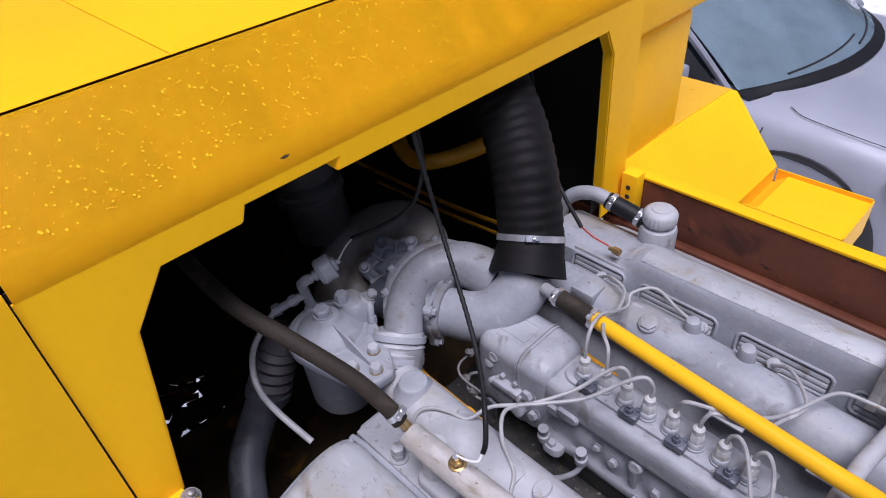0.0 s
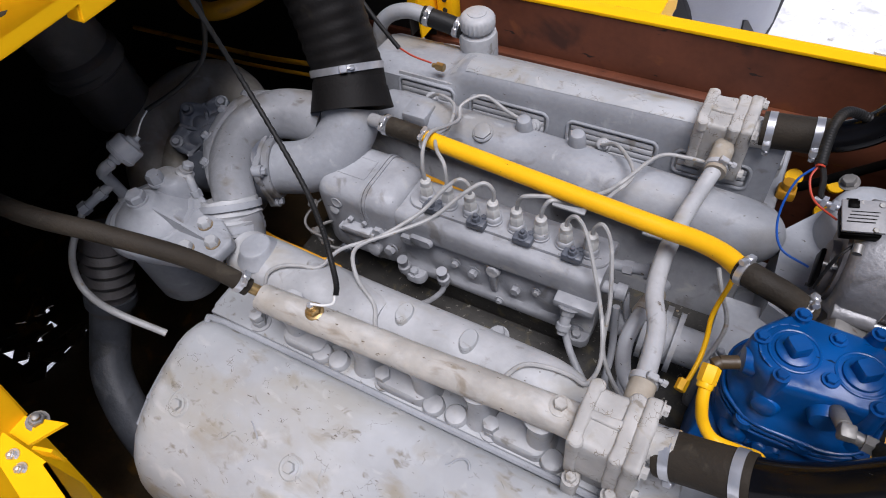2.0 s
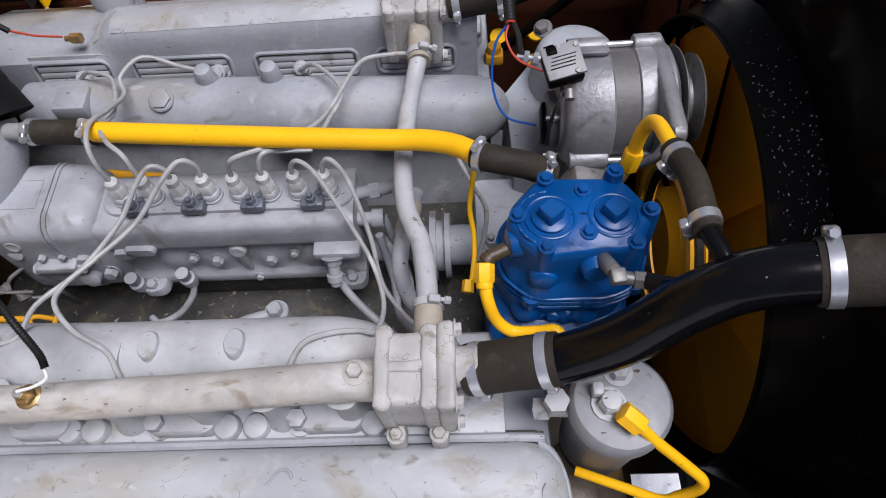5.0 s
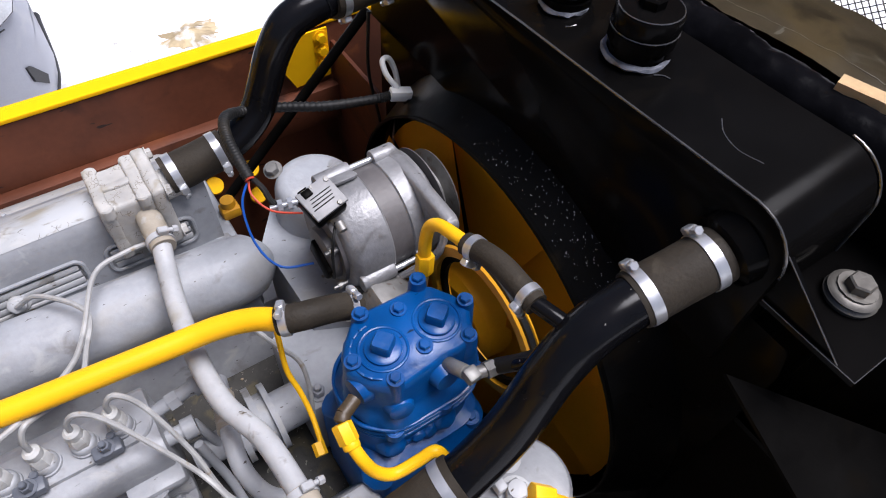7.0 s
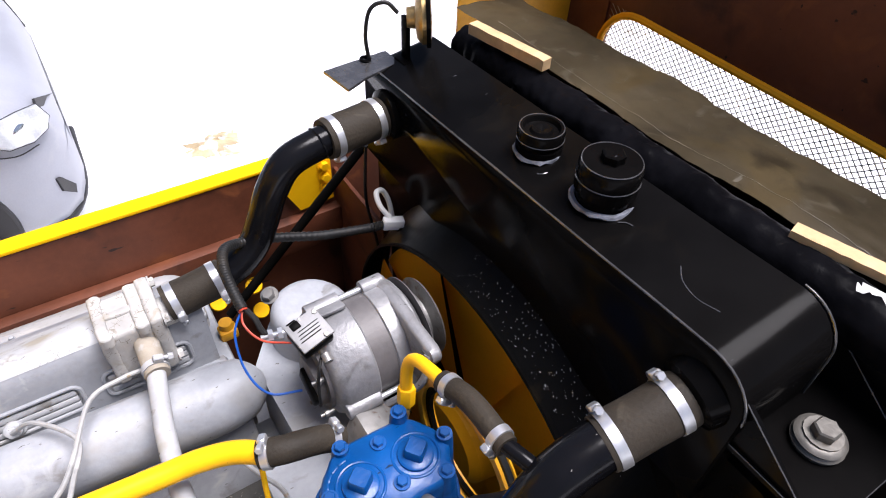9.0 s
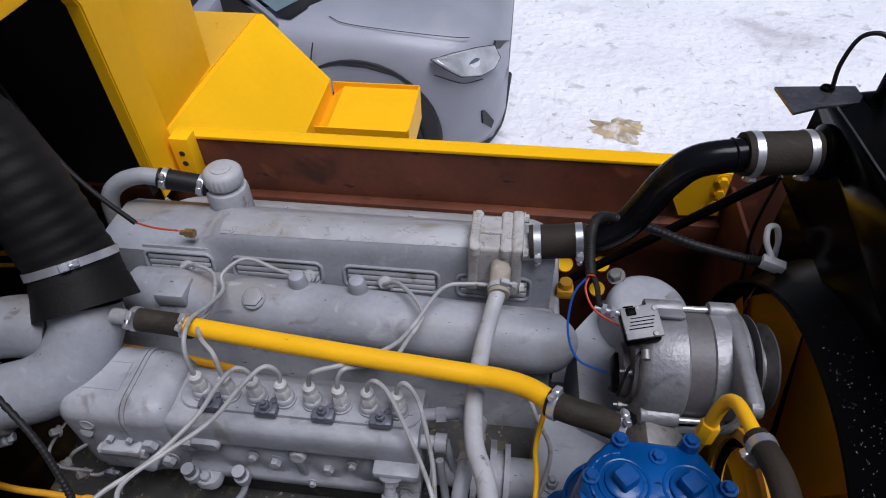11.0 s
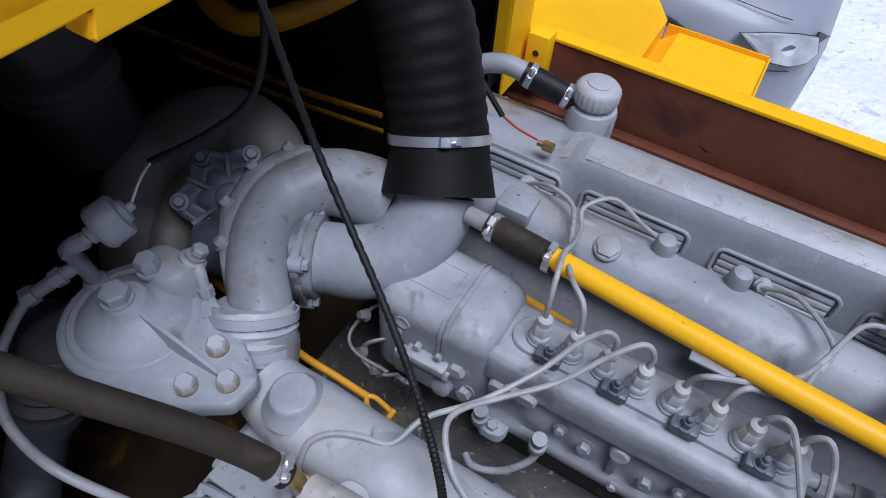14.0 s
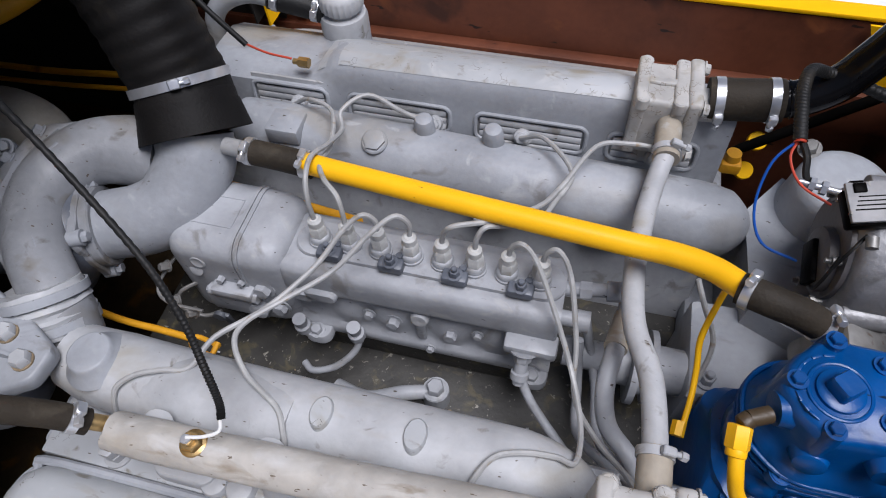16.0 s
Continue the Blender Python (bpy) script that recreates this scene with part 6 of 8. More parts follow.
for z, r in ((1.688, 0.0030), (1.6985, 0.0026), (1.678, 0.0026)):
    bm = B()
    ring = [Vector(q) + 0.0016 * noise.noise_vector(Vector(q) * 40) for q in outline(0.585, -0.119, 0.172, 0.126, 0.058, z, 12)]
    sweep(bm, ring + [ring[0]], r, 8, cap=False)
    part("cast_ridge", bm, BLUE, cb)
for x in (0.553, 0.621):
    bm = B()
    torus(bm, (x, -0.121, 1.7795), (0, 0, 1), 0.0265, 0.0020, 30, 8)
    lathe(bm, (x, -0.121, 1.778), (0, 0, 1), [(0, 0.021), (0.005, 0.0205), (0.0065, 0.018)], 30)
    ol = rounded(0.022, 0.022, 0.0035, 3)
    a = radians(38)
    loft(bm, [[(x + s * (q[0] * math.cos(a) - q[1] * math.sin(a)), -0.121 + s * (q[0] * math.sin(a) + q[1] * math.cos(a)), z) for q in ol] for z, s in ((1.784, 1.0), (1.796, 1.0), (1.799, 0.88))])
    part("valve_plug", bm, BLUE, hd)
for x, y, z in ((0.552, -0.073, 1.784), (0.592, -0.088, 1.781), (0.661, -0.118, 1.784), (0.518, -0.118, 1.781), (0.592, -0.142, 1.781), (0.640, -0.156, 1.781), (0.546, -0.158, 1.781), (0.628, -0.070, 1.790)):
    bm = B()
    lathe(bm, (x, y, 1.704), (0, 0, 1), [(0, 0.0165), (0.012, 0.0140), (z - 1.712, 0.0105), (z - 1.704, 0.0088)], 18)
    hexbolt(bm, (x, y, z), (0, 0, 1), 0.0065, 0.006)
    part("head_bolt", bm, BLUE, hd)
for x, y, z in ((0.535, -0.178, 1.694), (0.60, -0.18, 1.694), (0.655, -0.165, 1.694), (0.515, -0.188, 1.616), (0.575, -0.194, 1.616), (0.64, -0.19, 1.616)):
    bm = B()
    lathe(bm, (x, y + 0.004, z - 0.012), (0, 0, 1), [(0, 0.012), (0.012, 0.011)], 16)
    hexbolt(bm, (x, y + 0.004, z), (0, 0, 1), 0.0065, 0.006)
    part("flange_bolt", bm, BLUE, cb)
bm = B()
lathe(bm, (0.545, -0.172, 1.730), (-0.2, -1, 0.2), [(-0.01, 0.018), (0.002, 0.014), (0.004, 0.010), (0.004, 0)], 20)
part("port_boss", bm, BLUE, hd)
bm = B()
lathe(bm, (0.60, -0.170, 1.752), (0, -1, 0.1), [(-0.008, 0.019), (0.006, 0.0155), (0.009, 0.014)], 20)
part("port_boss", bm, BLUE, hd)
bm = B()
lathe(bm, (0.520, -0.134, 1.752), (-1, -0.2, 0), [(0, 0.019), (0.012, 0.016), (0.0125, 0)], 20)
part("port_boss", bm, BLUE, hd)
for x, y, z, rr_, n in ((0.53, -0.180, 1.652, 0.013, (-0.2, -1, 0.3)), (0.60, -0.183, 1.650, 0.014, (0, -1, 0.3)), (0.502, -0.13, 1.655, 0.013, (-1, -0.2, 0.2)), (0.62, -0.194, 1.60, 0.011, (0, -1, 0.5))):
    bm = B()
    lathe(bm, (x, y, z), n, [(-0.01, rr_ * 1.5), (0.0, rr_ * 1.1), (0.004, rr_ * 0.8), (0.005, rr_ * 0.45), (0.005, 0)], 18)
    for v in bm.verts:
        v.co += 0.002 * noise.noise_vector(v.co * 60)
    part("cast_lump", bm, BLUE, cb)
random.seed(5)
for k in range(16):
    a = radians(170 + 190 * k / 15)
    z = random.choice((1.618, 1.645, 1.66, 1.675))
    s = 0.080 if z < 1.63 else 0.077
    p = Vector((0.580 + s * math.cos(a), -0.123 + 0.058 * math.sin(a), z))
    bm = B()
    rr_ = random.uniform(0.007, 0.013)
    lathe(bm, p, (math.cos(a), math.sin(a), 0.25), [(-0.008, rr_ * 1.4), (0.0, rr_ * 1.1), (0.004, rr_ * 0.7), (0.005, 0)], 14)
    for v in bm.verts:
        v.co += 0.003 * noise.noise_vector(v.co * 50)
    part("cast_lump", bm, BLUE, cb)
# raised casting mark as plain bars
for a0 in (100, 118, 136, 152, 200, 216, 232):
    bm = B()
    a = radians(a0)
    box(bm, (0.553 + 0.036 * math.cos(a), -0.121 + 0.034 * math.sin(a), 1.7790), (0.003, 0.010, 0.003), 0.0006, rot=(0, 0, a0))
    part("cast_mark", bm, BLUE, hd)
bm = B()
cyl(bm, (0.606, -0.166, 1.766), (0.611, -0.192, 1.784), 0.0082, seg=14, bev=0.001)
box(bm, (0.613, -0.198, 1.786), (0.016, 0.016, 0.016), 0.003, rot=(8, 0, 5))
cyl(bm, (0.619, -0.199, 1.786), (0.645, -0.205, 1.787), 0.0070, seg=14)
lathe(bm, (0.628, -0.2020, 1.7865), (1, -0.1, 0), [(0, 0.0098), (0.011, 0.0098)], 6)
part("elbow_fitting", bm, STEEL, comp, "dull steel elbow fitting")
bm = B()
tube(bm, [(0.642, -0.2045, 1.787), (0.656, -0.222, 1.812), (0.664, -0.236, 1.838)], 0.0090, 14)
part("rubber_elbow", bm, RUB, comp)
# yellow air line at the left of the compressor
al = thing("air_line", (0.5, -0.2, 1.7), "bright yellow bent air line with a hexagon nut", "pipe", "air lines")
bm = B()
cyl(bm, (0.505, -0.143, 1.752), (0.486, -0.152, 1.752), 0.0082, seg=12)
cyl(bm, (0.488, -0.151, 1.752), (0.480, -0.158, 1.750), 0.0085, seg=14, bev=0.002)
part("fitting", bm, OILY, al, "brown oily fitting")
bm = B()
cyl(bm, (0.4803, -0.158, 1.750), (0.4797, -0.178, 1.740), 0.0112, seg=6, bev=0.002)
cyl(bm, (0.4798, -0.176, 1.741), (0.4796, -0.184, 1.737), 0.0095, seg=16, bev=0.002)
part("nut", bm, YPIPE, al)
bm = B()
tube(bm, [(0.480, -0.178, 1.741), (0.483, -0.195, 1.728), (0.492, -0.207, 1.704), (0.510, -0.215, 1.688), (0.538, -0.218, 1.692), (0.558, -0.221, 1.700), (0.566, -0.232, 1.688), (0.570, -0.245, 1.670)], 0.0072, 14)
part("pipe", bm, YPIPE, al)
al = thing("air_line", (0.65, -0.07, 1.8), "bright yellow arched air line with a hexagon nut", "pipe", "air lines")
bm = B()
cyl(bm, (0.636, -0.066, 1.760), (0.648, -0.054, 1.775), 0.007, seg=14)
part("fitting", bm, BRASS, al, "brass fitting")
bm = B()
cyl(bm, (0.647, -0.055, 1.772), (0.651, -0.050, 1.797), 0.0112, seg=6, bev=0.001)
part("nut", bm, YPIPE, al)
bm = B()
tube(bm, [(0.650, -0.050, 1.790), (0.653, -0.046, 1.818), (0.657, -0.046, 1.838), (0.660, -0.056, 1.852), (0.661, -0.075, 1.862), (0.662, -0.108, 1.874)], 0.0076, 14)
part("pipe", bm, YPIPE, al)
bm = B()
tube(bm, [(0.476, 0.002, 1.730), (0.474, -0.004, 1.70), (0.468, -0.028, 1.660), (0.472, -0.050, 1.632), (0.472, -0.078, 1.614), (0.466, -0.115, 1.602)], 0.0036, 10)
cyl(bm, (0.463, -0.108, 1.604), (0.461, -0.124, 1.600), 0.008, seg=6)
solo("oil_line", bm, YPIPE, "thin bright yellow oil line with an end nut", "pipe")
bm = B()
tube(bm, [(0.455, 0.03, 1.69), (0.47, 0.01, 1.665), (0.49, -0.01, 1.63), (0.488, -0.035, 1.60), (0.478, -0.06, 1.57)], 0.0032, 8)
solo("fuel_line", bm, CABLE, "thin pale grey pipe behind the yellow oil line", "pipe", "injector pipes")
# drive belt glimpsed behind the compressor
bm = B()
lathe(bm, (0.690, -0.115, 1.70), (1, 0, 0), [(0, 0.092), (0, 0.105), (0.003, 0.107), (0.006, 0.100), (0.012, 0.100), (0.015, 0.107), (0.018, 0.105), (0.018, 0.092), (0, 0.092)], 48, cap=False)
pul = thing("compressor_pulley", (0.7, -0.115, 1.6), "yellow edged belt pulley beside the fan", "pulley")
part("wheel", bm, YELIN, pul)
bm = B()
lathe(bm, (0.696, -0.115, 1.70), (1, 0, 0), [(0, 0.082), (0, 0.092), (0.006, 0.092), (0.006, 0.082), (0, 0.082)], 40, cap=False)
part("inner_rim", bm, BLACKM, pul, "black inner rim of the pulley")
bm = B()
torus(bm, (0.699, -0.115, 1.70), (1, 0, 0), 0.1045, 0.005, 48, 8)
part("belt", bm, RUB, pul)

# ---- alternator ----
alt = thing("alternator", (0.65, 0.08, 1.62), "cast aluminium alternator with a top-mounted regulator", "alternator")
AX = Vector((1, 0.02, 0.0))
AP = Vector((0.552, 0.085, 1.718))
bm = B()
lathe(bm, AP + Vector((0.036, 0, 0)), AX, [(0, 0.04), (0, 0.060), (0.005, 0.070), (0.014, 0.0755), (0.057, 0.077), (0.060, 0.074)], 44)
rh = part("rear_housing", bm, ALU, alt)
for a in (62, 192, 282, 332):
    bm = B()
    b0 = Vector((0.596, 0.085 + 0.076 * math.cos(radians(a)), 1.718 + 0.076 * math.sin(radians(a))))
    cyl(bm, b0, b0 + Vector((0.049, 0.0015, 0)), 0.0125, seg=16, bev=0.002)
    part("bolt_lug", bm, ALU, rh)
bm = B()
loft(bm, [[(x, 0.119 + k * q[0] * 0.88 - k * q[1] * 0.47, 1.783 + k * q[0] * -0.47 + k * q[1] * 0.88) for q in rounded(0.050, 0.030, 0.012, 5)] for x, k in ((0.594, 0.55), (0.600, 0.85), (0.610, 1.0), (0.640, 1.0), (0.644, 0.9))])
part("flat_lug", bm, ALU, rh)
bm = B()
lathe(bm, AP + Vector((0.094, 0.002, 0)), AX, [(0, 0.070), (0, 0.0745), (0.032, 0.0745), (0.032, 0.070)], 44)
part("stator_core", bm, ALUD, alt, "dark laminated stator core")
bm = B()
lathe(bm, AP + Vector((0.124, 0.0025, 0)), AX, [(0, 0.073), (0.003, 0.077), (0.03, 0.078), (0.046, 0.074), (0.054, 0.06), (0.058, 0.035)], 44)
fh = part("front_housing", bm, ALU, alt)
for a in (62, 192, 282, 332):
    bm = B()
    b0 = Vector((0.678, 0.087 + 0.077 * math.cos(radians(a)), 1.718 + 0.077 * math.sin(radians(a))))
    cyl(bm, b0, b0 + Vector((0.034, 0.0007, 0)), 0.0125, seg=16, bev=0.002)
    part("bolt_lug", bm, ALU, fh)
bm = B()
hull = []
ears = ((0.125, 1.779, 0.014), (-0.018, 1.786, 0.012), (0.10, 1.640, 0.014))
for k in range(72):
    d = Vector((math.cos(2 * math.pi * k / 72), math.sin(2 * math.pi * k / 72)))
    far = max([0.0770] + [(Vector((y, z)) - Vector((0.087, 1.718))).dot(d) + r for y, z, r in ears])
    hull.append((d, far))
pts = []
for k in range(72):
    d0, h0 = hull[k]
    d1, h1 = hull[(k + 1) % 72]
    det = d0.x * d1.y - d0.y * d1.x
    pts.append(((h0 * d1.y - h1 * d0.y) / det, (h1 * d0.x - h0 * d1.x) / det))
loft(bm, [[(x, 0.087 + y * k, 1.718 + z * k) for y, z in pts] for x, k in ((0.698, 0.96), (0.701, 1.0), (0.713, 1.0), (0.716, 0.97))])
flg = part("mounting_flange", bm, ALU, fh, sharp=50)
bm = B()
torus(bm, (0.6985, -0.014, 1.783), (1, 0, 0), 0.0075, 0.002, 18, 6)
part("ear_bush", bm, STEEL, flg)
for a in (62, 192, 282):
    b0 = Vector((0.643, 0.0855 + 0.079 * math.cos(radians(a)), 1.718 + 0.079 * math.sin(radians(a))))
    bm = B()
    cyl(bm, b0, b0 + Vector((0.038, 0.0007, 0)), 0.0042, seg=10)
    part("tie_bolt", bm, ZINC, alt)
bm = B()
lathe(bm, AP + Vector((0.186, 0.004, 0)), AX, [(0, 0.03), (0, 0.058), (0.003, 0.060), (0.010, 0.040), (0.014, 0.040), (0.021, 0.060), (0.024, 0.058), (0.024, 0.02)], 40)
part("pulley", bm, STEEL, alt)
bm = B()
lathe(bm, AP + Vector((0.183, 0.004, 0)), AX, [(0, 0.055), (0, 0.070), (0.0015, 0.070), (0.0015, 0.055)], 40)
part("fan_disc", bm, ALUD, alt)
# rear cap, terminals
bm = B()
lathe(bm, AP + Vector((0.020, -0.012, -0.008)), AX, [(0, 0.03), (0.002, 0.036), (0.016, 0.038)], 30)
part("rear_cap", bm, ALUD, alt)
bm = B()
lathe(bm, AP + Vector((0.031, 0, 0)), AX, [(0, 0.02), (0, 0.058), (0.008, 0.060)], 36)
part("rear_face", bm, ALUD, alt, "dark rear face with terminals")
bm = B()
box(bm, (0.572, 0.070, 1.705), (0.012, 0.050, 0.030), 0.003, rot=(20, 0, 0))
part("brush_holder", bm, BLACKM, alt)
for pts in ([(0.575, 0.04, 1.76), (0.570, 0.03, 1.74), (0.570, 0.032, 1.71), (0.575, 0.05, 1.69)], [(0.588, 0.05, 1.79), (0.576, 0.035, 1.78), (0.570, 0.03, 1.755)]):
    bm = B()
    tube(bm, pts, 0.002, 6)
    part("lead", bm, RUB, alt)
for y, z, r in ((0.045, 1.745, 0.006), (0.05, 1.700, 0.006), (0.12, 1.765, 0.0075), (0.10, 1.78, 0.006), (0.03, 1.69, 0.005), (0.07, 1.665, 0.006)):
    bm = B()
    lathe(bm, (0.586, y, z), (-1, 0, 0), [(0, r * 0.6), (0.008, r * 0.6), (0.008, r), (0.013, r), (0.013, r * 0.5), (0.019, r * 0.5)], 8)
    part("terminal", bm, STEEL, alt)
# regulator
bm = B()
box(bm, (0.584, 0.074, 1.801), (0.044, 0.040, 0.016), 0.003, rot=(18, -6, 12))
reg = part("regulator", bm, BLACKM, alt, "black voltage regulator with a finned plate")
bm = B()
box(bm, (0.5835, 0.0725, 1.811), (0.046, 0.042, 0.005), 0.0012, rot=(18, -6, 12))
fp = part("fin_plate", bm, FINP, reg, "pale ribbed cooling plate")
fp.location += Vector((0, 0, 0.0035))
for k in range(5):
    bm = B()
    box(bm, (0.5835 + 0.003 * (k - 2.0) * 0.2, 0.0725 + (k - 2.0) * 0.0046, 1.8168 + (k - 2.0) * 0.0014), (0.030, 0.0013, 0.0012), 0, rot=(18, -6, 12))
    part("fin", bm, BLACKM, reg, "dark slot between the ribs")
bm = B()
box(bm, (0.568, 0.086, 1.818), (0.013, 0.011, 0.006), 0.001, rot=(18, -6, 12))
part("plug_socket", bm, BLACKM, reg)
for dx, dy in ((-0.004, 0.017), (0.015, 0.018), (-0.017, -0.014), (0.016, -0.014)):
    bm = B()
    hexbolt(bm, (0.5835 + dx, 0.0725 + dy, 1.8135 + dy * 0.32 + dx * 0.1), (0.1, -0.3, 1), 0.0038, 0.004, False)
    part("screw", bm, STEEL, reg)
bm = B()
box(bm, (0.5700, 0.0830, 1.8195), (0.012, 0.010, 0.006), 0.001, rot=(18, -6, 12))
part("relay_block", bm, BLACKM, reg)
bm = B()
cyl(bm, (0.590, 0.045, 1.794), (0.590, 0.034, 1.790), 0.006, seg=10)
part("lug", bm, STEEL, reg)
bm = B()
cyl(bm, (0.575, 0.115, 1.775), (0.535, 0.125, 1.772), 0.004, seg=10)
part("output_stud", bm, ZINC, alt)
for d in (0.0, 0.012):
    bm = B()
    lathe(bm, (0.562 - d, 0.118 + d * 0.25, 1.774), (-1, 0.25, 0), [(0, 0.008), (0.006, 0.008)], 6)
    part("stud_nut", bm, ZINC, alt)
# adjusting strap
bm = B()
tube(bm, [(0.63, 0.02, 1.66), (0.66, -0.005, 1.70), (0.685, -0.03, 1.755), (0.70, -0.02, 1.79)], 0.0055, 8)
part("adjusting_strap", bm, ALU, alt)
bm = B()
box(bm, (0.615, -0.015, 1.655), (0.06, 0.05, 0.09), 0.008, rot=(0, 20, 0))
part("foot_bracket", bm, STEEL, alt)

# ---- small oil filter at the front of the near bank ----
of = thing("oil_filter", (0.627, -0.302, 1.45), "grey metal centrifugal oil filter with a flat cap", "filter")
bm = B()
lathe(bm, (0.627, -0.302, 1.48), (0, 0, 1), [(0, 0.035), (0.02, 0.047), (0.16, 0.049), (0.165, 0.055), (0.185, 0.055), (0.192, 0.050), (0.196, 0.03), (0.197, 0)], 40)
part("bowl", bm, OUTP, of)
bm = B()
hexbolt(bm, (0.612, -0.306, 1.677), (0, 0, 1), 0.013, 0.014)
lathe(bm, (0.612, -0.306, 1.690), (0, 0, 1), [(0, 0.010), (0.004, 0.010), (0.005, 0.006)], 14)
part("cap_bolt", bm, PIPEW, of)
bm = B()
hexbolt(bm, (0.626, -0.272, 1.677), (0, 0, 1), 0.011, 0.013)
part("cap_bolt", bm, PIPEW, of)
bm = B()
slab(bm, (0.594, -0.30, 1.677), (0.606, -0.286, 1.694), 0.003)
part("clip", bm, PIPEW, of)
for p, q in (((0.578, -0.30, 1.64), (0.545, -0.295, 1.63)), ((0.56, -0.297, 1.635), (0.56, -0.297, 1.66))):
    bm = B()
    cyl(bm, p, q, 0.010, seg=14)
    lathe(bm, q, Vector(q) - Vector(p), [(-0.01, 0.014), (0.006, 0.014)], 6)
    part("side_union", bm, PIPEW, of)
reshape(family(of), lambda q: q + Vector((-0.007, 0.002, 0.022)))
al = thing("air_line", (0.66, -0.35, 1.6), "bright yellow oil line doubling back below the filter", "pipe", "air lines")
bm = B()
cyl(bm, (0.613, -0.316, 1.717), (0.632, -0.330, 1.708), 0.0125, seg=6, bev=0.001)
part("nut", bm, YPIPE, al)
bm = B()
tube(bm, [(0.629, -0.328, 1.709), (0.652, -0.342, 1.686), (0.690, -0.362, 1.652), (0.706, -0.374, 1.640), (0.705, -0.380, 1.622), (0.690, -0.383, 1.595), (0.674, -0.385, 1.582), (0.64, -0.370, 1.568), (0.585, -0.346, 1.552)], 0.0062, 12)
part("pipe", bm, YPIPE, al)
# bits below the filter: oily bracket
bm = B()
slab(bm, (0.57, -0.42, 1.30), (0.62, -0.30, 1.50), 0.006)
slab(bm, (0.60, -0.46, 1.18), (0.70, -0.28, 1.30), 0.01)
solo("engine_mount", bm, OILY, "oily orange-brown engine mount bracket", "bracket")

# ---- turbocharger and intake ----
turbo = thing("turbocharger", (-0.42, 0.0, 1.5), "grey painted turbocharger with a sooty centre housing", "turbocharger")
bm = B()
tube(bm, [(-0.256, -0.186, 1.640), (-0.268, -0.168, 1.662), (-0.288, -0.145, 1.680), (-0.322, -0.112, 1.690), (-0.352, -0.066, 1.698), (-0.360, -0.008, 1.704), (-0.335, 0.040, 1.706), (-0.295, 0.062, 1.700), (-0.245, 0.070, 1.690)], [0.038, 0.039, 0.036, 0.036, 0.038, 0.041, 0.044, 0.047, 0.05], 26)
part("outlet_pipe", bm, OUTP, turbo)
bm = B()
tube(bm, [(-0.270, -0.150, 1.700), (-0.300, -0.120, 1.716), (-0.338, -0.075, 1.727), (-0.357, -0.020, 1.738), (-0.345, 0.020, 1.745)], 0.0045, 8)
part("cast_seam", bm, GREY, turbo)
bm = B()
ridge = [(-0.330, -0.142, 1.684), (-0.363, -0.107, 1.698), (-0.394, -0.062, 1.710), (-0.401, -0.003, 1.720), (-0.380, 0.043, 1.728), (-0.340, 0.066, 1.728)]
tube(bm, ridge, [0.010, 0.015, 0.016, 0.016, 0.015, 0.009], 10)
for v in bm.verts:
    v.co += 0.0025 * noise.noise_vector(v.co * 45)
scr = part("scroll_flange", bm, OUTP, turbo)
bm = B()
tube(bm, [(x + 0.018, y + 0.004, z + 0.008) for x, y, z in ridge[1:5]], 0.007, 8)
part("scroll_rib", bm, GREY, scr)
for q in ridge[1:5]:
    bm = B()
    hexbolt(bm, Vector(q) + Vector((-0.008, -0.004, 0.010)), (-0.6, -0.2, 0.8), 0.0075, 0.010)
    part("flange_bolt", bm, GREY, scr)
D = Vector((1.0, 0.42, 0.05)).normalized()
C0 = Vector((-0.318, -0.038, 1.648))
bm = B()
lathe(bm, C0 - D * 0.055, D, [(0, 0.05), (0.004, 0.082), (0.012, 0.086), (0.026, 0.086), (0.034, 0.074), (0.05, 0.060), (0.062, 0.058)], 40)
part("compressor_housing", bm, BEAR, turbo)
bm = B()
loft(bm, [[C0 + D * d + k_ * (0.058 + 0.010 * max(0.0, math.cos(4 * (2 * math.pi * j / 48 - radians(40))))) * (math.cos(2 * math.pi * j / 48) * D.cross(Vector((0, 0, 1))).normalized() + math.sin(2 * math.pi * j / 48) * D.cross(Vector((0, 0, 1))).normalized().cross(D)) for j in range(48)] for d, k_ in ((0.002, 0.96), (0.004, 1.0), (0.012, 1.0), (0.014, 0.97))])
loft(bm, [[C0 + D * d + k_ * 0.055 * (math.cos(2 * math.pi * j / 36) * D.cross(Vector((0, 0, 1))).normalized() + math.sin(2 * math.pi * j / 36) * D.cross(Vector((0, 0, 1))).normalized().cross(D)) for j in range(36)] for d, k_ in ((0.012, 1.0), (0.024, 1.0), (0.026, 0.96))])
part("inlet_flange", bm, OUTP, turbo)
sidev = D.cross(Vector((0, 0, 1))).normalized()
upv = sidev.cross(D)
for k in range(4):
    a = radians(40 + 90 * k)
    q = C0 + D * 0.018 + 0.060 * (math.cos(a) * sidev + math.sin(a) * upv)
    bm = B()
    cyl(bm, q - D * 0.016, q, 0.011, seg=14)
    hexbolt(bm, q, D, 0.0075, 0.008)
    part("flange_bolt", bm, GREY, turbo)
bm = B()
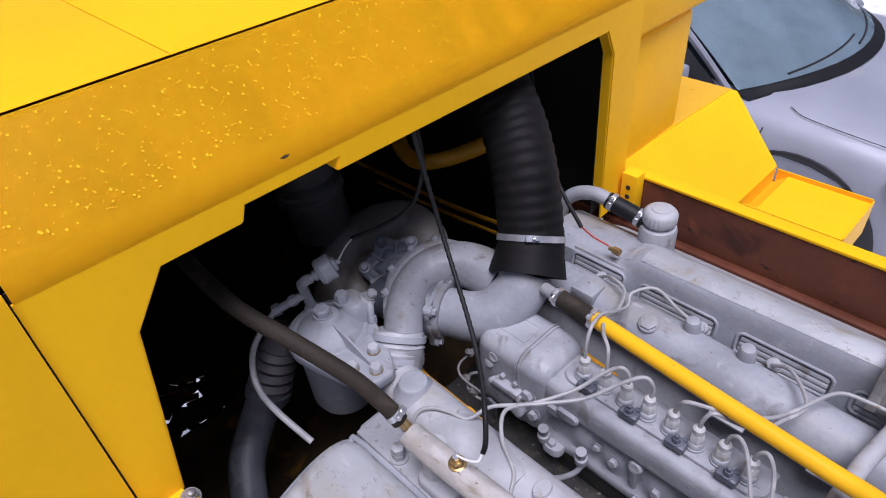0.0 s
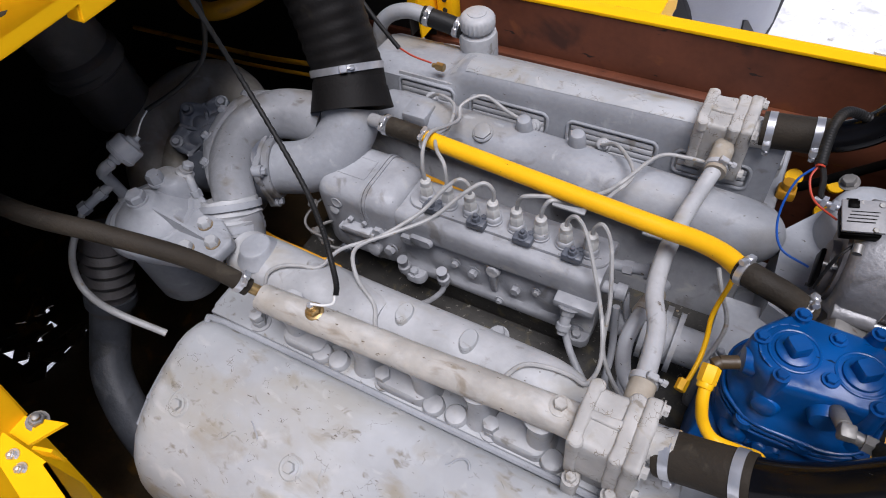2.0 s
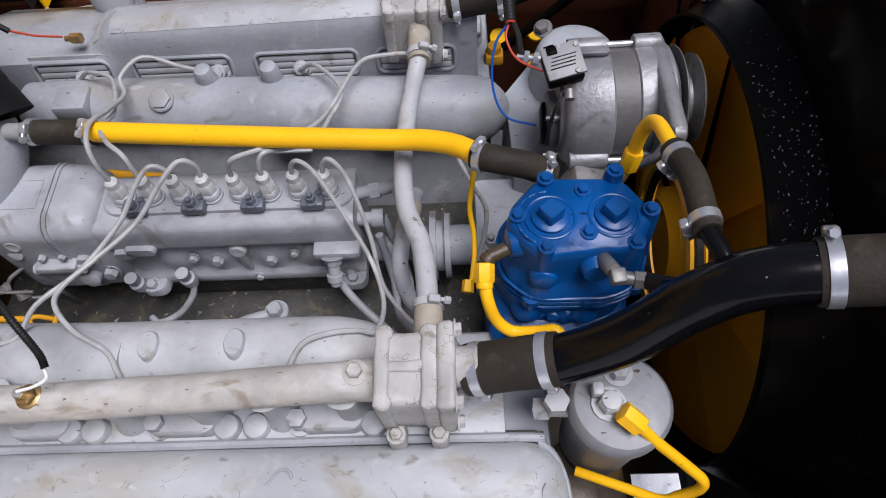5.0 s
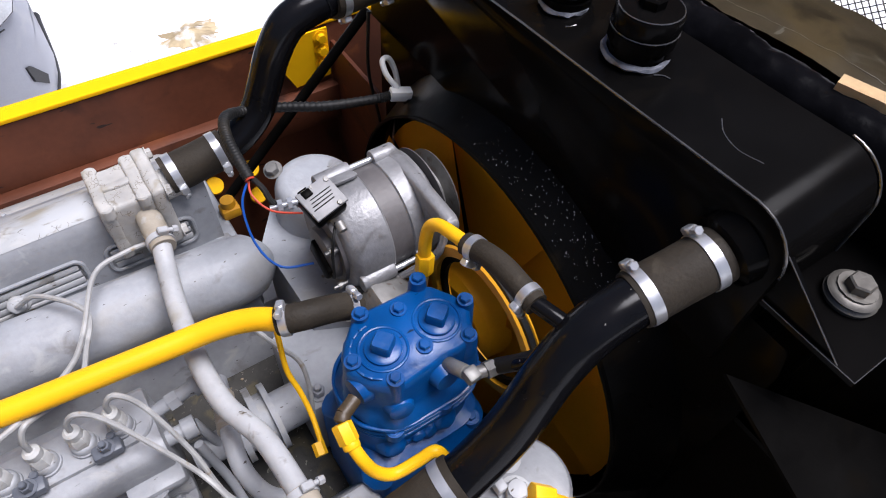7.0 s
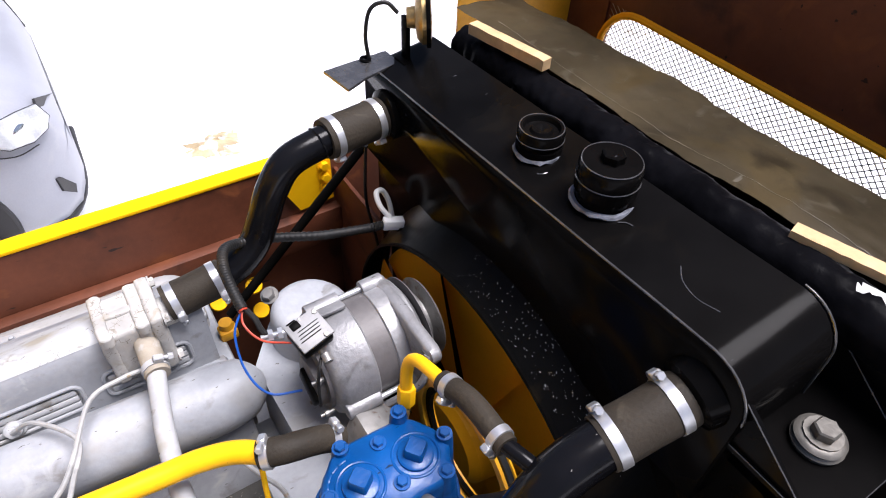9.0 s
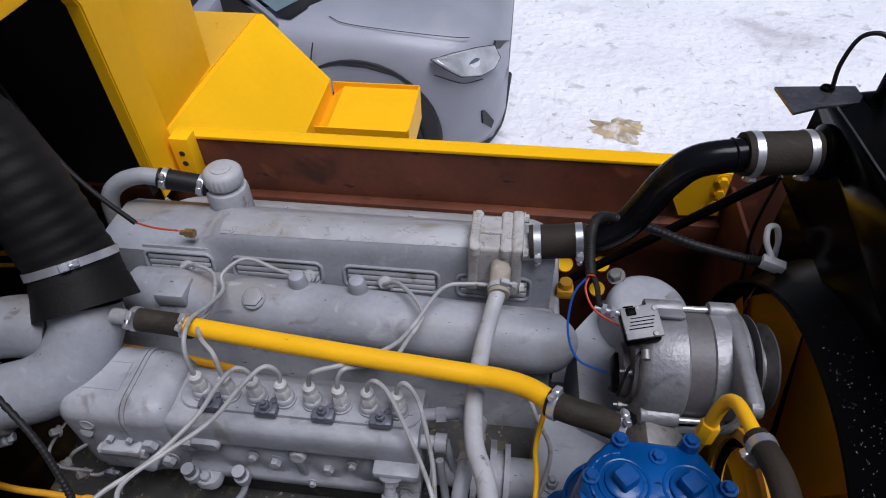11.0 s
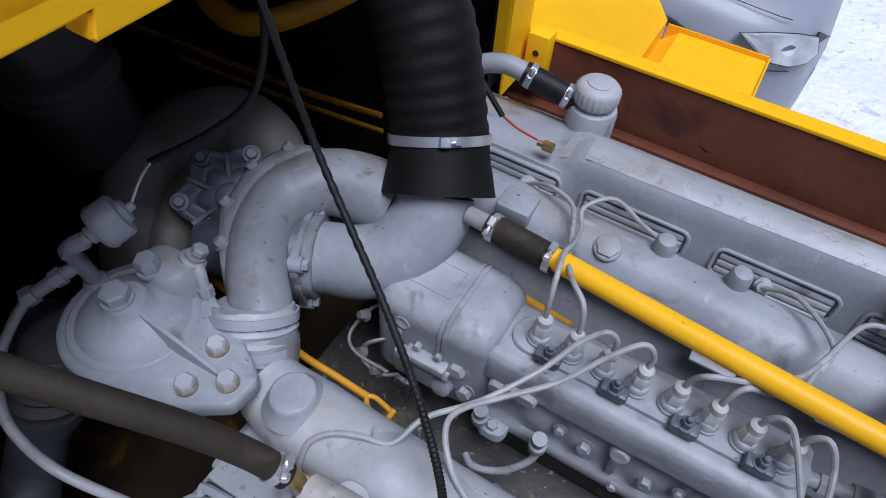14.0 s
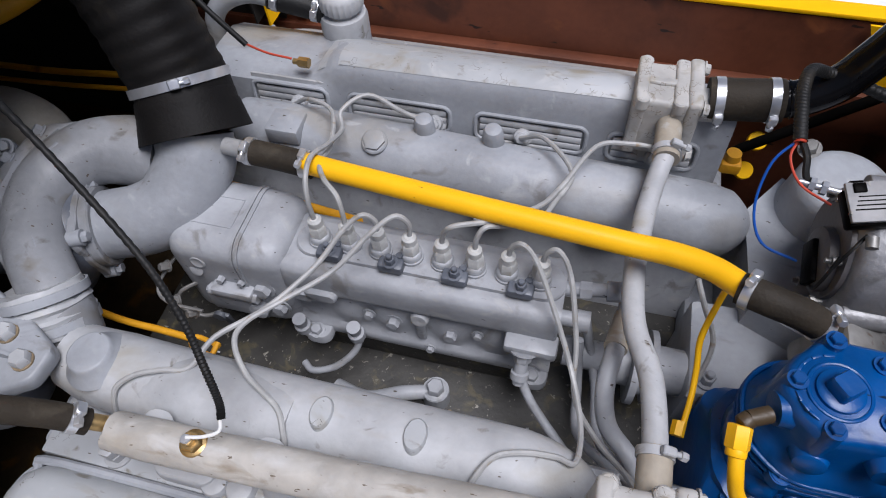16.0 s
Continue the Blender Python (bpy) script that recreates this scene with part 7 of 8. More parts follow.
tube(bm, [C0 + D * 0.008, C0 + D * 0.035, (-0.245, -0.014, 1.658), (-0.212, 0.008, 1.668), (-0.196, 0.040, 1.686), (-0.190, 0.066, 1.705), (-0.195, 0.086, 1.728)], [0.046, 0.047, 0.048, 0.049, 0.050, 0.051, 0.050], 30)
part("inlet_elbow", bm, GREY, turbo)
bm = B()
lathe(bm, C0 - D * 0.17, D, [(0.03, 0.030), (0.035, 0.040), (0.09, 0.042), (0.095, 0.058), (0.118, 0.062)], 36)
part("centre_housing", bm, BEAR, turbo, "dark sooty bearing housing")
bm = B()
tube(bm, [(-0.505, -0.165, 1.585), (-0.535, -0.125, 1.635), (-0.575, -0.055, 1.665), (-0.580, 0.03, 1.675), (-0.545, 0.088, 1.675), (-0.49, 0.095, 1.66), (-0.45, 0.075, 1.62)], [0.036, 0.044, 0.052, 0.055, 0.054, 0.05, 0.045], 28)
part("turbine_housing", bm, TURB, turbo)
bm = B()
tube(bm, [(-0.47, -0.145, 1.60), (-0.488, -0.105, 1.64), (-0.512, -0.05, 1.655), (-0.513, 0.0, 1.655)], [0.024, 0.028, 0.03, 0.03], 20)
part("turbine_neck", bm, TURB, turbo)
PA = Vector((0.50, -0.42, 0.75)).normalized()
PC = Vector((-0.426, -0.040, 1.694))
pu = PA.orthogonal().normalized()
pw = PA.cross(pu)


def on_plate(r, a, d=0.0):
    """A point of the bolted plate at radius r, angle a and height d."""
    return PC + PA * d + r * (math.cos(a) * pu + math.sin(a) * pw)


bm = B()
sec = []
for d, sc_ in ((-0.08, 0.85), (-0.012, 0.86), (-0.006, 1.0), (0.004, 1.0), (0.006, 0.97), (0.006, 0.82), (0.001, 0.74), (0.000, 0.60), (0.006, 0.52), (0.010, 0.42), (0.011, 0.2)):
    sec.append([on_plate(sc_ * (0.066 + 0.008 * math.cos(6 * 2 * math.pi * k / 60)), 2 * math.pi * k / 60, d) for k in range(60)])
loft(bm, sec)
for v in bm.verts:
    v.co += 0.0014 * noise.noise_vector(v.co * 55)
bplate = part("bearing_plate", bm, BEAR, turbo, "dark oily bolted plate", sharp=50)
for k in range(6):
    a = 2 * math.pi * k / 6
    bm = B()
    lathe(bm, on_plate(0.062, a, 0.002), PA, [(0, 0.0125), (0.007, 0.0115), (0.008, 0.009)], 16)
    hexbolt(bm, on_plate(0.062, a, 0.009), PA, 0.0075, 0.009)
    part("bolt", bm, GREY if k % 2 else BEAR, bplate)
for k in range(6):
    a = 2 * math.pi * (k + 0.5) / 6
    bm = B()
    loft(bm, [[on_plate(r, a + w / r, h) for w, h in ((-0.005, -0.002), (-0.0025, top), (0.0025, top), (0.005, -0.002))] for r, top in ((0.026, 0.010), (0.045, 0.006), (0.058, 0.008))])
    part("rib", bm, BEAR, bplate)
bm = B()
lathe(bm, on_plate(0.0, 0.0, 0.009), PA, [(0, 0.020), (0.006, 0.018), (0.008, 0.014), (0.008, 0.0)], 24)
part("oil_boss", bm, BEAR, bplate)
bm = B()
bm = B()
prof = []
for k in range(26):
    z = 0.30 * k / 25
    prof.append((z, 0.060 + (0.0028 if k % 2 else 0.0) + (0.008 if 9 <= k <= 11 else 0)))
lathe(bm, (-0.64, -0.055, 1.70), (-0.05, -0.1, 1), prof, 30)
bel = thing("exhaust_bellows", (-0.64, -0.055, 1.70), "sooty grey exhaust bellows rising under the hood", "pipe")
part("bellows", bm, SOOT, bel)
bm = B()
lathe(bm, (-0.647, -0.068, 1.80), (-0.05, -0.1, 1), [(0, 0.068), (0.003, 0.071), (0.014, 0.071), (0.017, 0.068)], 30)
part("band_clamp", bm, SOOT, bel)
# sleeve joining outlet pipe and manifold
slv = thing("intake_sleeve", (-0.26, -0.18, 1.62), "grey painted rubber sleeve with two clamps", "hose")
SD = Vector((-0.35, 0.55, 0.75)).normalized()
S0 = Vector((-0.272, -0.184, 1.644))
bm = B()
prof = []
for k in range(15):
    prof.append((0.062 * k / 14, 0.0475 + 0.0018 * math.sin(k * 1.7) + 0.001 * math.sin(k * 4.1)))
lathe(bm, S0, SD, prof, 32)
for v in bm.verts:
    v.co += 0.0028 * noise.noise_vector(v.co * 38) + 0.0012 * noise.noise_vector(v.co * 110)
part("rubber", bm, PIPEW, slv)
clamp(slv, S0 + SD * 0.012, SD, 0.0500, (-0.9, -0.5, 0.4), 0.011, GREY)
clamp(slv, S0 + SD * 0.050, SD, 0.0500, (-0.9, -0.5, 0.5), 0.011, GREY)
# large corrugated intake hose
ih = thing("intake_hose", (-0.26, 0.15, 1.75), "wide black corrugated rubber intake hose with a band clamp", "hose")
axis = spline([(-0.194, 0.090, 1.722), (-0.206, 0.111, 1.748), (-0.219, 0.131, 1.775), (-0.262, 0.165, 1.872), (-0.318, 0.198, 1.945), (-0.385, 0.215, 2.015), (-0.48, 0.215, 2.08), (-0.60, 0.20, 2.13)], 14)
bm = B()
fineax, finer = [], []
for i in range(len(axis) - 1):
    for k in range(3):
        t = k / 3
        fineax.append(axis[i].lerp(axis[i + 1], t))
s = 0.0
for i, q in enumerate(fineax):
    if i:
        s += (fineax[i] - fineax[i - 1]).length
    finer.append(0.0735 - 0.20 * s if s < 0.052 else 0.0625 if s < 0.075 else 0.0618 + 0.0009 * math.sin((s - 0.075) / 0.021 * 2 * math.pi) + 0.0009 * noise.noise(Vector((s * 30, 0, 0))))
sweep(bm, fineax, finer, 36)
part("rubber", bm, RUBB, ih, sharp=60)
clamp(ih, (-0.2185, 0.130, 1.774), (-0.025, 0.036, 0.060), 0.0640, (0.5, -0.7, 0.5), 0.012)

# ---- fuel filter ----
ff = thing("fuel_filter", (-0.385, -0.235, 1.5), "grey painted fuel filter with a ribbed cast lid", "filter")
bm = B()
lathe(bm, (-0.382, -0.236, 1.52), (0, 0, 1), [(0, 0.04), (0.006, 0.056), (0.02, 0.062), (0.17, 0.066), (0.185, 0.068)], 40)
part("canister", bm, GREY, ff)
bm = B()
FXY = Vector((-0.382, -0.236))
hull = []
ends = ((-0.268, -0.210, 0.014), (-0.236, -0.232, 0.017), (-0.236, -0.252, 0.015), (-0.275, -0.278, 0.014))
for k in range(96):
    d = Vector((math.cos(2 * math.pi * k / 96), math.sin(2 * math.pi * k / 96)))
    far = max([0.080] + [(Vector((x, y)) - FXY).dot(d) + r for x, y, r in ends])
    hull.append((d, far))
pts = []
for k in range(96):
    d0, h0 = hull[k]
    d1, h1 = hull[(k + 1) % 96]
    det = d0.x * d1.y - d0.y * d1.x
    pts.append((FXY.x + (h0 * d1.y - h1 * d0.y) / det, FXY.y + (h1 * d0.x - h0 * d1.x) / det))
mx_, my_ = sum(p[0] for p in pts) / 96, sum(p[1] for p in pts) / 96
loft(bm, [[(mx_ + (x - mx_) * k, my_ + (y - my_) * k, z) for x, y in pts] for z, k in ((1.682, 0.985), (1.686, 1.0), (1.697, 1.0), (1.7015, 0.985), (1.703, 0.95))])
for v in bm.verts:
    v.co += 0.0006 * noise.noise_vector(v.co * 70)
lid = part("lid", bm, GREY, ff, sharp=50)
bm = B()
lathe(bm, (-0.382, -0.236, 1.700), (0, 0, 1), [(0, 0.071), (0.004, 0.0695), (0.0055, 0.0665), (0.0035, 0.0640), (0.0035, 0.0615), (0.007, 0.059), (0.014, 0.052), (0.021, 0.042), (0.027, 0.031), (0.032, 0.024), (0.038, 0.022), (0.039, 0.020), (0.039, 0.0)], 56)
for v in bm.verts:
    v.co += 0.0006 * noise.noise_vector(v.co * 60)
part("dome", bm, GREY, lid, sharp=50)
bm = B()
sec = []
for z, k in ((1.697, 1.0), (1.712, 0.93), (1.725, 0.84), (1.735, 0.72), (1.738, 0.60)):
    sec.append([(-0.384 + q[0] * k, -0.180 + q[1] * k, z) for q in rounded(0.082, 0.062, 0.030, 7)])
loft(bm, sec)
part("inlet_boss", bm, GREY, lid, sharp=60)
bm = B()
loft(bm, [[(-0.368, -0.2415, 1.735), (-0.368, -0.2365, 1.735), (-0.368, -0.231, 1.706), (-0.368, -0.247, 1.706)], [(-0.31, -0.2420, 1.722), (-0.31, -0.2380, 1.722), (-0.31, -0.234, 1.700), (-0.31, -0.246, 1.700)], [(-0.256, -0.2430, 1.708), (-0.256, -0.2395, 1.708), (-0.256, -0.238, 1.700), (-0.256, -0.245, 1.700)]])
part("rib", bm, GREY, lid)
for p, r, h in (((-0.280, -0.218, 1.703), 0.0098, 0.011), ((-0.275, -0.268, 1.703), 0.0098, 0.011), ((-0.243, -0.243, 1.703), 0.0098, 0.011), ((-0.386, -0.241, 1.740), 0.0140, 0.014), ((-0.391, -0.194, 1.736), 0.0120, 0.017)):
    small = r == 0.0098
    bm = B()
    lathe(bm, Vector(p) - Vector((0, 0, 0.002)), (0, 0, 1), [(0, r * 1.28), (0.004, r * 1.22)], 20)
    wsh = part("washer", bm, RUSTT if small else GREY, lid, "rust-tanned washer" if small else "")
    bm = B()
    lathe(bm, Vector(p) + Vector((0, 0, 0.002)), (0, 0, 1), [(0, r * 1.12), (h * 0.8, r * 1.12), (h, r * 0.92), (h, 0)], 6)
    part("bolt", bm, PIPEW if small else GREY, wsh)
# bleed banjo on the boss, with its small return pipe
bm = B()
lathe(bm, (-0.372, -0.166, 1.716), (0.35, 0.45, 0.8), [(0, 0.012), (0.008, 0.012), (0.010, 0.0155), (0.020, 0.0155), (0.022, 0.011), (0.027, 0.011)], 18)
hexbolt(bm, (-0.361, -0.151, 1.739), (0.35, 0.45, 0.8), 0.0095, 0.009, False)
tube(bm, [(-0.358, -0.160, 1.728), (-0.346, -0.168, 1.718), (-0.338, -0.174, 1.702), (-0.335, -0.174, 1.680)], [0.008, 0.007, 0.0055, 0.005], 12)
lathe(bm, (-0.342, -0.171, 1.712), (0.25, -0.2, -1), [(0, 0.0095), (0.014, 0.0095)], 6)
part("bleed_union", bm, GREY, lid)
# pressure sender and its fittings at the filter
bm = B()
SB, SA = Vector((-0.426, -0.226, 1.792)), Vector((0.34, 0.88, 0.30)).normalized()
lathe(bm, SB, SA, [(-0.006, 0.007), (0.005, 0.007), (0.007, 0.010), (0.013, 0.010), (0.015, 0.021), (0.019, 0.0245), (0.042, 0.0245), (0.045, 0.0225), (0.046, 0.014), (0.051, 0.012), (0.053, 0.005), (0.060, 0.004)], 30)
snd = part("pressure_sender", bm, GREY, ff)
bm = B()
torus(bm, SB + SA * 0.022, SA, 0.0243, 0.0015, 28, 6)
part("crimped_seam", bm, GREY, snd)
bm = B()
tube(bm, [(-0.452, -0.226, 1.700), (-0.452, -0.230, 1.738), (-0.447, -0.235, 1.765), (-0.436, -0.235, 1.785), (-0.425, -0.225, 1.792)], 0.0092, 14)
lathe(bm, (-0.452, -0.226, 1.692), (0, 0, 1), [(0, 0.016), (0.014, 0.0145), (0.018, 0.011)], 18)
lathe(bm, (-0.444, -0.236, 1.774), (0.5, 0.1, 0.7), [(-0.006, 0.0108), (0.008, 0.0108)], 6)
tube(bm, [(-0.452, -0.231, 1.742), (-0.464, -0.256, 1.733), (-0.482, -0.289, 1.718)], 0.0078, 12)
lathe(bm, (-0.460, -0.248, 1.736), (-0.45, -0.85, -0.30), [(0, 0.0108), (0.013, 0.0108)], 6)
lathe(bm, (-0.475, -0.277, 1.7245), (-0.45, -0.85, -0.30), [(0, 0.0115), (0.013, 0.0115)], 6)
part("tee_fitting", bm, GREY, ff)

# ---- pipes and wires at the rear ----
hh = thing("heater_hose", (-0.4, -0.33, 1.75), "long dull brown-black rubber heater hose", "hose")
bm = B()
tube(bm, [(-0.95, -0.42, 2.04), (-0.666, -0.412, 1.986), (-0.490, -0.402, 1.927), (-0.372, -0.388, 1.878), (-0.280, -0.356, 1.842), (-0.198, -0.318, 1.791), (-0.156, -0.297, 1.745), (-0.130, -0.288, 1.713)], 0.0135, 18)
part("rubber", bm, HOSE, hh)
clamp(hh, (-0.139, -0.2905, 1.724), (1, 0.35, -1.2), 0.0138, (0.2, 0.3, 1), 0.010)
ct = thing("crossover_tube", (-0.5, -0.4, 1.3), "thick dark grey tube with a ribbed joint", "pipe")
bm = B()
tube(bm, [(-0.522, -0.340, 1.495), (-0.528, -0.382, 1.430), (-0.500, -0.432, 1.39), (-0.455, -0.465, 1.36), (-0.405, -0.492, 1.315), (-0.325, -0.512, 1.285), (-0.23, -0.52, 1.27)], 0.037, 26)
part("tube", bm, DARKG, ct)
bm = B()
prof = []
for k in range(29):
    prof.append((0.17 * k / 28, 0.041 + 0.004 * math.cos(k * math.pi / 2) if 6 < k < 24 else 0.040))
lathe(bm, (-0.518, -0.346, 1.488), (0.06, 0.42, 0.9), prof, 30)
part("ribbed_joint", bm, ALUD, ct)
bm = B()
lathe(bm, (-0.518, -0.340, 1.500), (0.06, 0.42, 0.9), [(0, 0.046), (0.018, 0.046)], 30)
part("collar", bm, DARKG, ct)
bm = B()
hexbolt(bm, (-0.345, -0.49, 1.322), (0.2, 0, 1), 0.011, 0.012)
part("bolt", bm, STEEL, ct)
bm = B()
tube(bm, [(-0.480, -0.287, 1.719), (-0.486, -0.311, 1.697), (-0.472, -0.348, 1.678), (-0.428, -0.378, 1.672), (-0.396, -0.388, 1.652), (-0.345, -0.388, 1.640), (-0.285, -0.371, 1.598)], 0.0058, 10)
solo("return_line", bm, CABLE, "pale grey flexible return line round the filter", "pipe")
wl = thing("wire_loom", (-0.15, -0.12, 1.8), "black corrugated wire loom hanging over the engine", "wire")
bm = B()
line = spline([(-0.345, -0.045, 2.15), (-0.300, -0.063, 2.065), (-0.247, -0.067, 1.893), (-0.125, -0.132, 1.797), (-0.056, -0.183, 1.772), (-0.012, -0.224, 1.770), (0.012, -0.250, 1.758), (0.018, -0.263, 1.750)], 36)
sweep(bm, line, [0.0040 + 0.0005 * math.sin(i * 2.1) for i in range(len(line))], 10)
part("sleeve", bm, RUB, wl)
bm = B()
tube(bm, [(0.016, -0.261, 1.752), (0.018, -0.272, 1.744), (0.006, -0.280, 1.742), (-0.011, -0.285, 1.742)], 0.0018, 8)
part("wire_end", bm, WIREW, wl, "white bare wire end")
wl = thing("wire_loom", (-0.42, -0.09, 1.8), "black sleeved wire to the pressure sender", "wire")
bm = B()
tube(bm, [(-0.337, -0.040, 2.12), (-0.339, -0.022, 2.046), (-0.341, -0.013, 1.956), (-0.360, -0.030, 1.876), (-0.400, -0.068, 1.832), (-0.438, -0.122, 1.812)], 0.0042, 10)
part("sleeve", bm, RUB, wl)
bm = B()
tube(bm, [(-0.436, -0.120, 1.813), (-0.424, -0.146, 1.814), (-0.408, -0.174, 1.810)], 0.0015, 8)
part("wire_end", bm, WIREW, wl)
wl = thing("wire_loom", (-0.25, 0.27, 1.78), "black sleeved wire to the far sender", "wire")
bm = B()
tube(bm, [(-0.42, 0.36, 2.05), (-0.385, 0.340, 1.94), (-0.30, 0.285, 1.845), (-0.243, 0.258, 1.80), (-0.185, 0.246, 1.748)], 0.0042, 10)
part("sleeve", bm, RUB, wl)
bm = B()
tube(bm, [(-0.187, 0.246, 1.750), (-0.165, 0.258, 1.728), (-0.138, 0.275, 1.708)], 0.0018, 8)
part("wire_end", bm, WIRER, wl, "red wire end")
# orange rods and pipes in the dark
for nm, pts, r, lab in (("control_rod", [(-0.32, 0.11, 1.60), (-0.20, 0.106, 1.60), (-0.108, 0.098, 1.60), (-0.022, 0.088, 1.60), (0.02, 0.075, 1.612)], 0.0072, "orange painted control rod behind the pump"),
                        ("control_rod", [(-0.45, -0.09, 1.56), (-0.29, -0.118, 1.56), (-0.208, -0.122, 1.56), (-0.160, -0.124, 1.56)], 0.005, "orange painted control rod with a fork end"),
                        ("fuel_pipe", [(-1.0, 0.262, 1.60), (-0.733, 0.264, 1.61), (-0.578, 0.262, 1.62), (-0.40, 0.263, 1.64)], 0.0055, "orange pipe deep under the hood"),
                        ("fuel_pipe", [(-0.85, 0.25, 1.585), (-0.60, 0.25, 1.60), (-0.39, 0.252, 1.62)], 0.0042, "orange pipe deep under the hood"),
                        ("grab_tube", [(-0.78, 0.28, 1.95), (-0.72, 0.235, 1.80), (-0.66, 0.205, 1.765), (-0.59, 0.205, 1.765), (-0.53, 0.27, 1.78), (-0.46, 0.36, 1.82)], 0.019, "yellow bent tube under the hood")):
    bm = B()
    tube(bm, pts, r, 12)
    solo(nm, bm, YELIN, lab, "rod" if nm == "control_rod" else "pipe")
bm = B()
for s in (-1, 1):
    tube(bm, [(-0.162, -0.124, 1.56), (-0.150, -0.128 + s * 0.008, 1.56), (-0.118, -0.134 + s * 0.008, 1.56)], 0.0035, 8)
cyl(bm, (-0.122, -0.146, 1.56), (-0.122, -0.122, 1.56), 0.004, seg=10)
solo("rod_fork", bm, YELIN, "orange fork end of the control rod", "fork")

# ---- breather on the far cover ----
br = thing("breather", (-0.10, 0.395, 1.62), "grey metal crankcase breather with a screw cap", "breather")
bm = B()
lathe(bm, (-0.100, 0.398, 1.615), (0, 0, 1), [(0, 0.042), (0.010, 0.040), (0.018, 0.034), (0.022, 0.036), (0.030, 0.0385), (0.084, 0.0385), (0.092, 0.036), (0.096, 0.028), (0.103, 0.027)], 36)
part("body", bm, PIPEW, br)
bm = B()
lathe(bm, (-0.100, 0.398, 1.716), (0, 0, 1), [(0, 0.027), (0.002, 0.0335), (0.008, 0.0345), (0.010, 0.0345), (0.022, 0.0345), (0.026, 0.0320), (0.030, 0.028), (0.032, 0.022), (0.032, 0)], 96)
for v in bm.verts:
    dx, dy = v.co.x + 0.100, v.co.y - 0.398
    if math.hypot(dx, dy) > 0.033:
        f = 1 + 0.022 * math.cos(24 * math.atan2(dy, dx))
        v.co.x, v.co.y = -0.100 + dx * f, 0.398 + dy * f
cap = part("cap", bm, PIPEW, br)
bm = B()
lathe(bm, (-0.100, 0.398, 1.7475), (0, 0, 1), [(0, 0.019), (0.002, 0.019), (0.003, 0.017), (0.003, 0.0)], 30)
part("cap_disc", bm, PIPEW, cap)
bh = thing("breather_hose", (-0.2, 0.39, 1.70), "short black rubber breather hose with two clamps", "hose")
bm = B()
tube(bm, [(-0.128, 0.394, 1.705), (-0.165, 0.390, 1.716), (-0.215, 0.384, 1.728)], 0.0185, 20)
part("rubber", bm, RUB, bh)
clamp(bh, (-0.142, 0.392, 1.710), (-1, -0.1, 0.25), 0.0188, (0, -1, 0.3), 0.010)
clamp(bh, (-0.203, 0.385, 1.726), (-1, -0.1, 0.25), 0.0188, (0, -1, 0.3), 0.010)
bm = B()
tube(bm, [(-0.205, 0.385, 1.726), (-0.245, 0.38, 1.733), (-0.285, 0.370, 1.722), (-0.31, 0.36, 1.69), (-0.315, 0.35, 1.62)], 0.0155, 18)
solo("breather_pipe", bm, GREY, "grey bent breather pipe behind the far cover", "pipe")

# ---- wiring by the alternator ----
lm = thing("alternator_loom", (0.62, 0.27, 1.75), "black corrugated wiring loom looped over a coolant tube", "wire")
bm = B()
line = spline([(0.790, 0.256, 1.752), (0.76, 0.264, 1.750), (0.69, 0.278, 1.757), (0.625, 0.288, 1.775), (0.575, 0.290, 1.788), (0.543, 0.268, 1.808), (0.530, 0.232, 1.812), (0.527, 0.195, 1.808), (0.528, 0.160, 1.797)], 24)
sweep(bm, line, [0.0072 + 0.0007 * math.sin(i * 2.1) for i in range(len(line))], 12)
part("sleeve", bm, RUB, lm, sharp=60)
bm = B()
box(bm, (0.802, 0.252, 1.752), (0.034, 0.016, 0.018), 0.002, rot=(0, 10, -15))
cn = part("connector", bm, WIREW, lm, "white plastic connector")
bm = B()
tube(bm, [(0.800, 0.258, 1.760), (0.790, 0.272, 1.778), (0.792, 0.288, 1.792), (0.806, 0.294, 1.788), (0.815, 0.290, 1.765), (0.818, 0.285, 1.735)], 0.0045, 10)
part("wire_loop", bm, WIREW, cn)
bm = B()
box(bm, (0.814, 0.246, 1.738), (0.014, 0.014, 0.016), 0.002)
part("plug_end", bm, BLACKM, cn)
bm = B()
tube(bm, [(0.528, 0.163, 1.798), (0.508, 0.148, 1.770), (0.505, 0.120, 1.725), (0.522, 0.092, 1.697), (0.562, 0.078, 1.692)], 0.0017, 8)
part("blue_wire", bm, WIREB, lm)
bm = B()
tube(bm, [(0.527, 0.163, 1.796), (0.522, 0.145, 1.785), (0.535, 0.118, 1.775), (0.566, 0.098, 1.772)], 0.0015, 8)
part("red_wire", bm, WIRER, lm)
bm = B()
tube(bm, [(0.530, 0.165, 1.797), (0.537, 0.145, 1.79), (0.540, 0.13, 1.778), (0.550, 0.120, 1.768)], 0.0040, 8)
part("black_wire", bm, RUB, lm)
bm = B()
torus(bm, (0.528, 0.160, 1.797), (0, 0.9, 0.3), 0.0045, 0.0022, 14, 6)
part("red_tape", bm, WIRER, lm)
bm = B()
sweep(bm, [Vector((0.842, 0.42, 1.79)), Vector((0.545, 0.425, 1.50))], 0.0085, 12)
solo("stay_rod", bm, BLACKM, "straight black stay rod to the radiator", "rod")
bm = B()
tube(bm, [(0.832, 0.40, 1.80), (0.820, 0.385, 1.70), (0.832, 0.375, 1.60), (0.842, 0.37, 1.50)], 0.003, 8)
